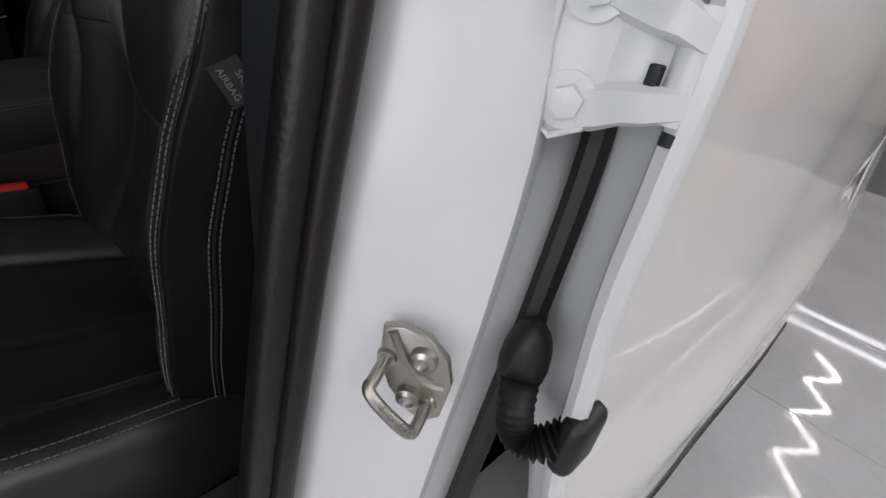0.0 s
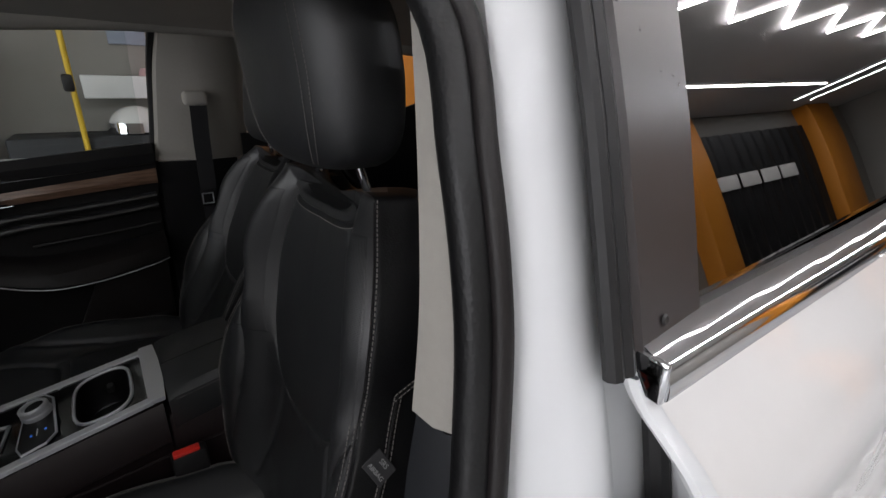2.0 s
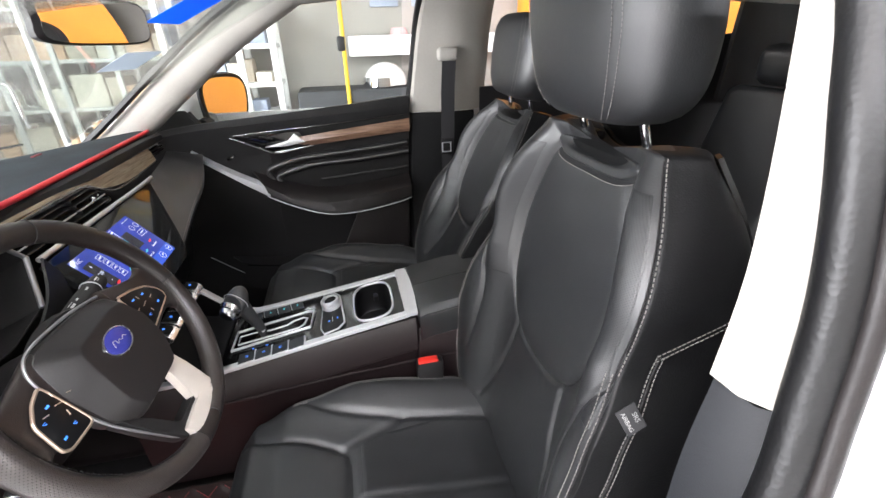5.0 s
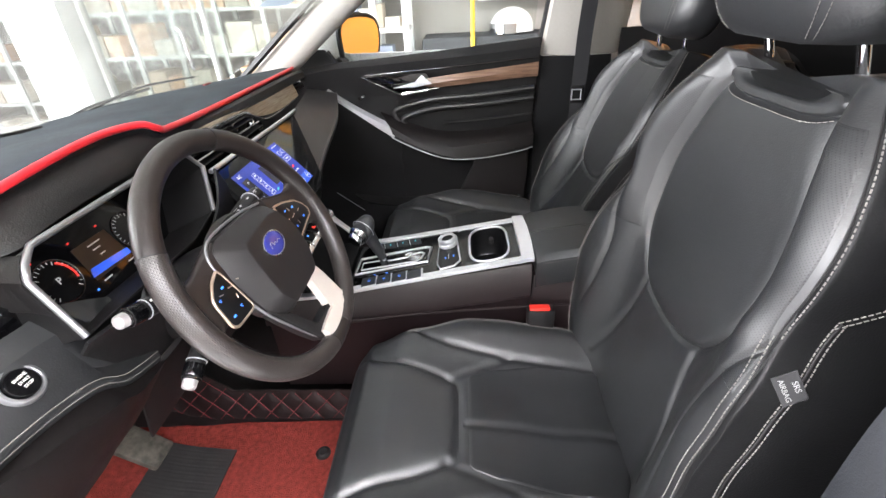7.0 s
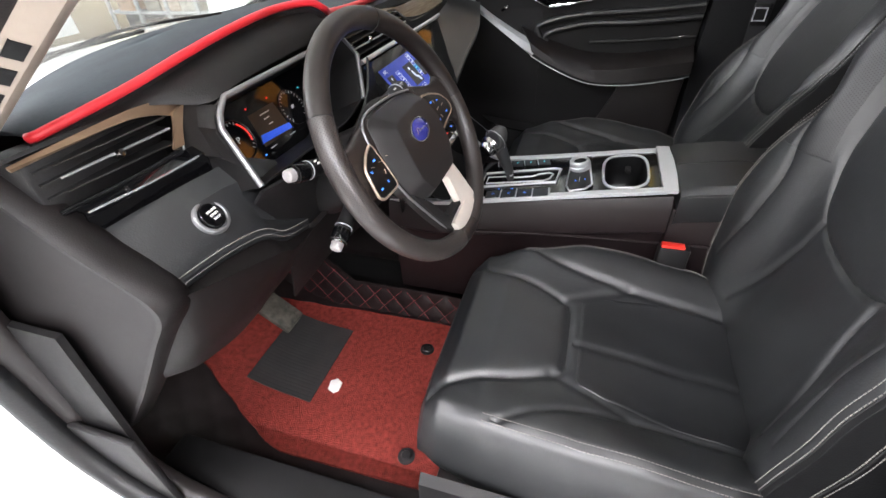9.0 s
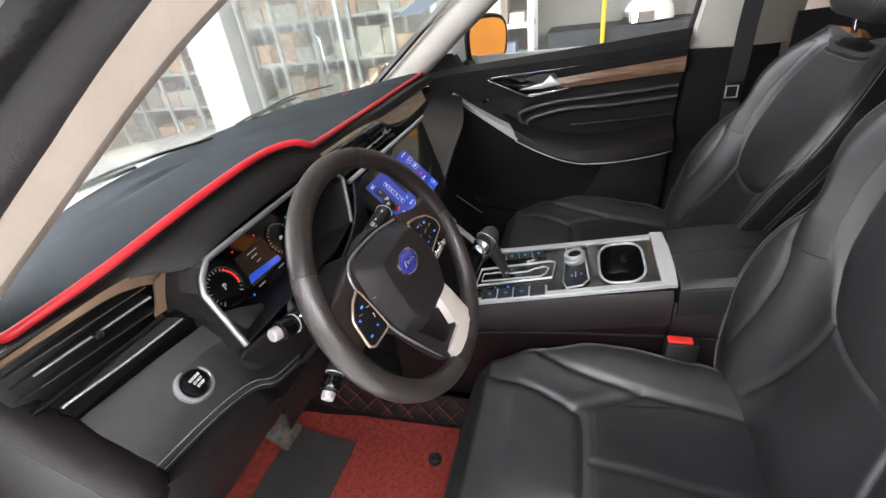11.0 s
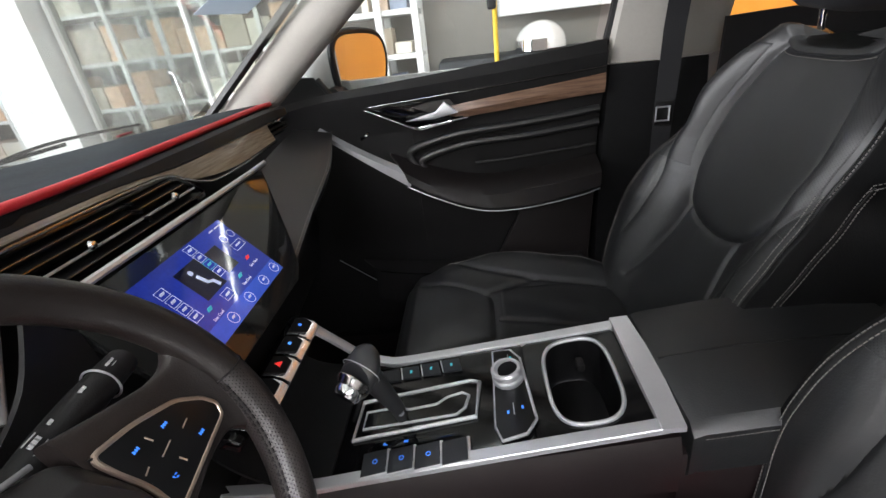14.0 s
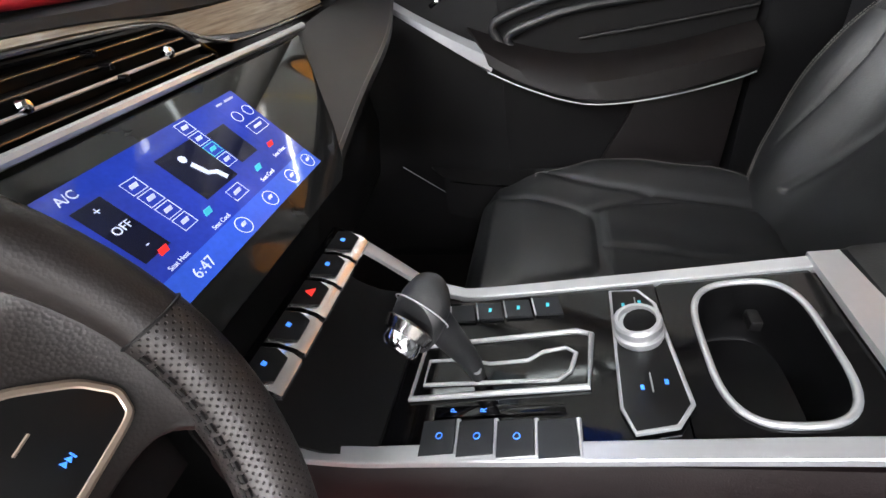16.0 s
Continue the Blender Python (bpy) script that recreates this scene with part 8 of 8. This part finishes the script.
part("window_post", tube([(0.79, 0.66, 1.12), (0.785, 0.69, 1.17)], 0.008, 8), RUBBER, pd, "black mirror triangle post")
part("mirror_triangle", slab([(0.79, 0.66, 1.12), (0.79, 0.86, 1.10), (0.78, 0.77, 1.18), (0.785, 0.70, 1.175)], (1, 0, 0), 0.008, 0.002), RUBBER, pd, "black mirror triangle")

# door mirror
dm = thing("door_mirror", "white-backed door mirror reflecting an orange wall", "door mirror", (0.95, 0.66, 1.1))
MF = [(0.86, 1.19), (0.865, 1.235), (0.895, 1.262), (0.97, 1.262), (1.02, 1.245), (1.035, 1.2), (1.02, 1.135), (0.98, 1.105), (0.91, 1.1), (0.87, 1.13)]
mfc = [(0.95 + (p.x - 0.95) * 1.2, 1.185 + (p.y - 1.185) * 1.16) for p in curve([(a, b, 0) for a, b in MF], 4, True)]
mc = (0.95, 1.185)
part("shell", loft([[V(mc[0] + (x - mc[0]) * k, y - 0.52 * (x - 0.95), mc[1] + (z - mc[1]) * k) for x, z in mfc] for k, y in ((0.93, 0.60), (1.0, 0.598), (1.03, 0.61), (1.0, 0.66), (0.8, 0.71), (0.4, 0.735))]), WHITE, dm, "white painted mirror shell")
part("bezel", tube([V(x, 0.598 - 0.52 * (x - 0.95), z) for x, z in mfc], 0.0105, 8, True), RUBBER, dm, "black mirror bezel")
part("mirror_glass", slab([V(mc[0] + (x - mc[0]) * 0.95, 0.594 - 0.52 * (x - 0.95), mc[1] + (z - mc[1]) * 0.95) for x, z in mfc], (-0.46, -0.89, 0.0), 0.003), MIRROR, dm, "mirror glass")
part("foot", tube([(0.80, 0.66, 1.12), (0.88, 0.655, 1.125)], 0.022, 10), RUBBER, dm, "black mirror foot")
# inside mirror
rv = thing("inside_mirror", "black-framed inside mirror on the windscreen", "mirror", (0.03, 0.55, 1.4))
ro = [(p.x, p.y) for p in curve([(-0.12, 0.0, 0), (-0.11, 0.03, 0), (0.0, 0.036, 0), (0.11, 0.032, 0), (0.125, 0.0, 0), (0.11, -0.032, 0), (0.0, -0.036, 0), (-0.11, -0.03, 0)], 4, True)]
rvm = Matrix.Translation((0.03, 0.565, 1.42)) @ Matrix.Rotation(radians(-17), 4, "Z") @ Matrix.Rotation(radians(1), 4, "X")
part("housing", loft([[rvm @ V(x * k, d, z * k) for x, z in ro] for k, d in ((0.97, 0.0), (1.04, 0.004), (1.0, 0.02), (0.7, 0.035))]), RUBBER, rv, "black housing")
part("mirror_glass", slab([rvm @ V(x * 0.96, -0.001, z * 0.94) for x, z in ro], rvm.to_3x3() @ V(0, -1, 0), 0.001), MIRROR, rv, "mirror glass")
part("stem", tube([rvm @ V(0, 0.03, 0.01), V(0.03, 0.66, 1.455)], 0.01, 8), RUBBER, rv, "black stem")
# stickers on the windscreen
for x0, x1, v0, v1, m, lb in ((0.28, 0.42, 0.72, 0.86, STICKBLUE, "blue square windscreen sticker"), (0.40, 0.53, 0.48, 0.575, STICKGREY, "grey windscreen sticker")):
    def fs(u, v):
        uu, vv = 0.5 + (x0 + (x1 - x0) * u) / 1.4, v0 + (v1 - v0) * v
        return V((-0.70 + 1.4 * uu) * (1 - 0.14 * vv), 1.22 - 0.17 * (2 * uu - 1) ** 2 - 0.86 * vv - 0.006, 1.10 + 0.44 * vv + 0.02 * math.sin(math.pi * vv) - 0.006)
    solo("windscreen_sticker", sheet(fs, 6, 4, 0.001), m, lb + " stuck inside the glass", "sticker")

# seat belts
for s, nm in ((1, "passenger"),):
    sbelt = thing("seat_belt", "black seat belt hanging from the passenger pillar", "seat belt", (0.72, -0.2, 1.0))
    part("webbing", loft([[V(x, y - w, z), V(x - 0.002, y - w, z), V(x - 0.002, y + w, z), V(x, y + w, z)] for x, y, z, w in ((0.70, -0.212, 1.325, 0.025), (0.703, -0.212, 1.3, 0.025), (0.712, -0.208, 1.2, 0.025), (0.716, -0.206, 1.05, 0.025), (0.716, -0.203, 0.9, 0.022), (0.714, -0.2, 0.6, 0.022))]), mat("belt_webbing", (0.016, 0.016, 0.018), 0.75, bump=0.6, bscale=900), sbelt, "black woven webbing")
    part("tongue", box((0.709, -0.2, 1.005), (0.008, 0.045, 0.06), 0.004), PLASTIC, sbelt)
    part("tongue_plate", tube([(0.703, -0.214, 0.988), (0.703, -0.182, 0.988), (0.703, -0.182, 1.022), (0.703, -0.214, 1.022)], 0.003, 6, True), SILVER, sbelt, "steel tongue eye")
    part("upper_guide", box((0.704, -0.208, 1.328), (0.034, 0.075, 0.045), 0.014, 4), BEIGE, sbelt, "pale upper belt guide")
for yy in (-0.155, -0.262):
    part("pillar_groove", tube(curve([(0.722, yy, 1.40), (0.745, yy, 1.33), (0.755, yy, 1.24)], 5), 0.006, 8), BEIGE, car, "moulded rib on the pillar trim")

# ---------------------------------------------------------------- car floor
cf = thing("footwell_floor", "dark quilted footwell lining with red stitching", "floor lining", (-0.3, 0.6, 0.33))


def foot_f(u, v):
    x = -0.74 + 0.66 * u
    y = 0.3 + 0.95 * v
    z = 0.345 + 0.3 * max(0, v - 0.62) ** 1.6 * 2.2 + 0.09 * max(0, 1 - (x + 0.74) / 0.09) ** 2
    g = abs(((x + y) / 0.075) % 1 - 0.5), abs(((x - y) / 0.075) % 1 - 0.5)
    z += 0.004 * (1 - math.exp(-(0.5 - max(g)) / 0.12))
    return V(x, y, z)


part("quilt", sheet(foot_f, 60, 90, 0.006), QUILT, cf, "black quilted leather")
bm = None
for k in range(-12, 22):
    for s in (1, -1):
        pts = []
        for i in range(160):
            y = 0.3 + 0.95 * i / 159
            x = (k * 0.075 - y) if s > 0 else (k * 0.075 + y - 1.2)
            if -0.73 < x < -0.085:
                pts.append(foot_f((x + 0.74) / 0.66, (y - 0.3) / 0.95) + V(-0.003 if x > -0.17 else 0, 0, 0.0018))
        if len(pts) > 2:
            b2 = stitches(pts, 0.012, 0.009, 0.0011)
            bm = b2 if bm is None else join(bm, b2)
part("quilt_stitching", bm, REDTHREAD, cf, "dark red diamond stitching")


def tunnel(u, v):
    y = 0.42 + 0.7 * u
    top = 0.435 + 0.07 * min(1, max(0, (y - 0.84) / 0.08))
    z = 0.338 + (top - 0.338) * v
    g = abs(((y + z) / 0.062) % 1 - 0.5), abs(((y - z) / 0.062) % 1 - 0.5)
    return V(-0.15 + 0.03 * v - 0.004 * (1 - math.exp(-(0.5 - max(g)) / 0.12)), y, z)


part("tunnel_lining", sheet(tunnel, 110, 22, 0.006), QUILT, cf, "black quilted tunnel lining")
bm = None
for k in range(-2, 30):
    for sgn in (1, -1):
        pts = []
        for i in range(24):
            z = 0.34 + 0.165 * i / 23
            y = k * 0.062 - z if sgn > 0 else k * 0.062 + z - 0.62
            u = (y - 0.42) / 0.7
            top = 0.435 + 0.07 * min(1, max(0, (y - 0.84) / 0.08))
            if 0 < u < 1 and z < top - 0.004:
                pts.append(tunnel(u, (z - 0.338) / (top - 0.338)) + V(-0.0022, 0, 0))
        if len(pts) > 2:
            b2 = stitches(pts, 0.009, 0.007, 0.0011)
            bm = b2 if bm is None else join(bm, b2)
part("quilt_stitching", bm, REDTHREAD, cf, "dark red diamond stitching")
part("passenger_floor", box((0.42, 0.6, 0.34), (0.62, 1.0, 0.03), 0.01), QUILT, cf, "dark passenger floor")
cm = thing("floor_mat", "red carpet floor mat with a dark heel pad", "floor mat", (-0.38, 0.75, 0.36))


def mat_z(y):
    v = (y - 0.3) / 0.95
    return 0.358 + 0.3 * max(0, v - 0.62) ** 1.6 * 2.2


bm = bmesh.new()
xs = [i / 24 for i in range(25)]
rows = []
for j in range(34):
    y = 0.42 + (1.15 - 0.42) * j / 33
    lo = lerp_table([(0.42, -0.605), (0.8, -0.612), (0.84, -0.6), (0.9, -0.572), (1.0, -0.525), (1.08, -0.485), (1.15, -0.45)], y)
    hi = lerp_table([(0.42, -0.165), (0.8, -0.168), (0.95, -0.185), (1.0, -0.2), (1.15, -0.25)], y)
    rows.append([V(lo + (hi - lo) * a, y, mat_z(y) + 0.003 * noise.noise((a * 6, y * 6, 1))) for a in xs])
bm = loft(rows, False, False)
bmesh.ops.recalc_face_normals(bm, faces=bm.faces)
bmesh.ops.solidify(bm, geom=bm.faces[:], thickness=-0.008)
part("carpet", bm, CARPET, cm, "red pile carpet")
random.seed(9)
bm = bmesh.new()
for i in range(9000):
    j = random.random() * 32
    a = random.random()
    r0, r1 = rows[int(j)], rows[int(j) + 1]
    k = a * 23.99
    p = r0[int(k)].lerp(r0[int(k) + 1], k % 1).lerp(r1[int(k)].lerp(r1[int(k) + 1], k % 1), j % 1) + V(0, 0, 0.0005)
    if -0.54 < p.x < -0.22 and 0.74 < p.y < 0.99:
        continue
    t = random.uniform(0, 6.28)
    d = V(math.cos(t), math.sin(t), 0) * 0.0016
    q = p + V(random.uniform(-0.003, 0.003), random.uniform(-0.003, 0.003), random.uniform(0.004, 0.008))
    bm.faces.new([bm.verts.new(w) for w in (p - d, p + d, q)])
tagged(part("carpet_nap", bm, CARPET, cm, "short red carpet pile"), kind="stuff")
part("heel_pad", sheet(lambda u, v: V(-0.49 + 0.235 * u + 0.015 * v, 0.79 + 0.185 * v, mat_z(0.79 + 0.185 * v) + 0.0105 + 0.0007 * math.cos(u * 150)), 60, 6, 0.003), HEELPAD, cm, "dark grey ribbed heel pad")
part("mat_hook", lathe([(0.0, 0.012), (0.009, 0.012), (0.012, 0.008), (0.018, 0.007), (0.019, 0.0)], (-0.262, 0.57, 0.362), (0, 0, 1), 22), RUBBER, cm, "black round mat hook")
part("mat_hook", lathe([(0.0, 0.012), (0.009, 0.012), (0.012, 0.008), (0.018, 0.007), (0.019, 0.0)], (-0.55, 0.52, 0.362), (0, 0, 1), 22), RUBBER, cm, "black round mat hook")
solo("paper_scrap", slab([V(-0.43 + a * 0.02, 0.755 + b * 0.016, 0.366) for a, b in ((-1, -0.4), (-0.5, -1), (0.6, -0.9), (1, 0.1), (0.5, 1), (-0.7, 0.7))], (0, 0, 1), 0.004, 0.001), PAPER, "torn scrap of white paper on the red mat", "paper")
# pedals
pdl = thing("pedals", "dark ribbed pedals under the dashboard", "pedals", (-0.33, 1.0, 0.45))
part("brake_pad", box((-0.33, 1.0, 0.585), (0.09, 0.03, 0.06), 0.008, 2, Matrix.Rotation(radians(-25), 4, "X")), RUBBER, pdl)
part("brake_arm", tube([(-0.33, 1.02, 0.595), (-0.33, 1.07, 0.72)], 0.01, 8), RUBBER, pdl)
part("accelerator", box((-0.29, 0.988, 0.428), (0.075, 0.02, 0.11), 0.008, 2, Matrix.Rotation(radians(-52), 4, "X")), mat("worn_pedal_rubber", (0.075, 0.068, 0.055), 0.7, vary=0.7, vscale=60, bump=0.8, bscale=120), pdl, "worn dotted accelerator pad")

# ---------------------------------------------------------------- floor tiles of the room
tile_me = None
near = []
for i in range(-5, 6):
    for j in range(-7, 8):
        x, y = -1.11 + TILE * i, -1.27 + TILE * j
        if ROOM_X0 - 0.4 < x < 2.75 and -5.5 < y < 5.8:
            near.append((x, y))
for x, y in near:
    if tile_me is None:
        ob = part("floor_tile", box((0, 0, 0), (TILE - 0.003, TILE - 0.003, 0.01), 0.001, 1), CONCRETE, floor, flat=True)
        tile_me = ob.data
    else:
        ob = new("floor_tile", tile_me)
        ob.parent = floor
        ob.matrix_parent_inverse = floor.matrix_world.inverted()
    ob.location = (x, y, -0.005)
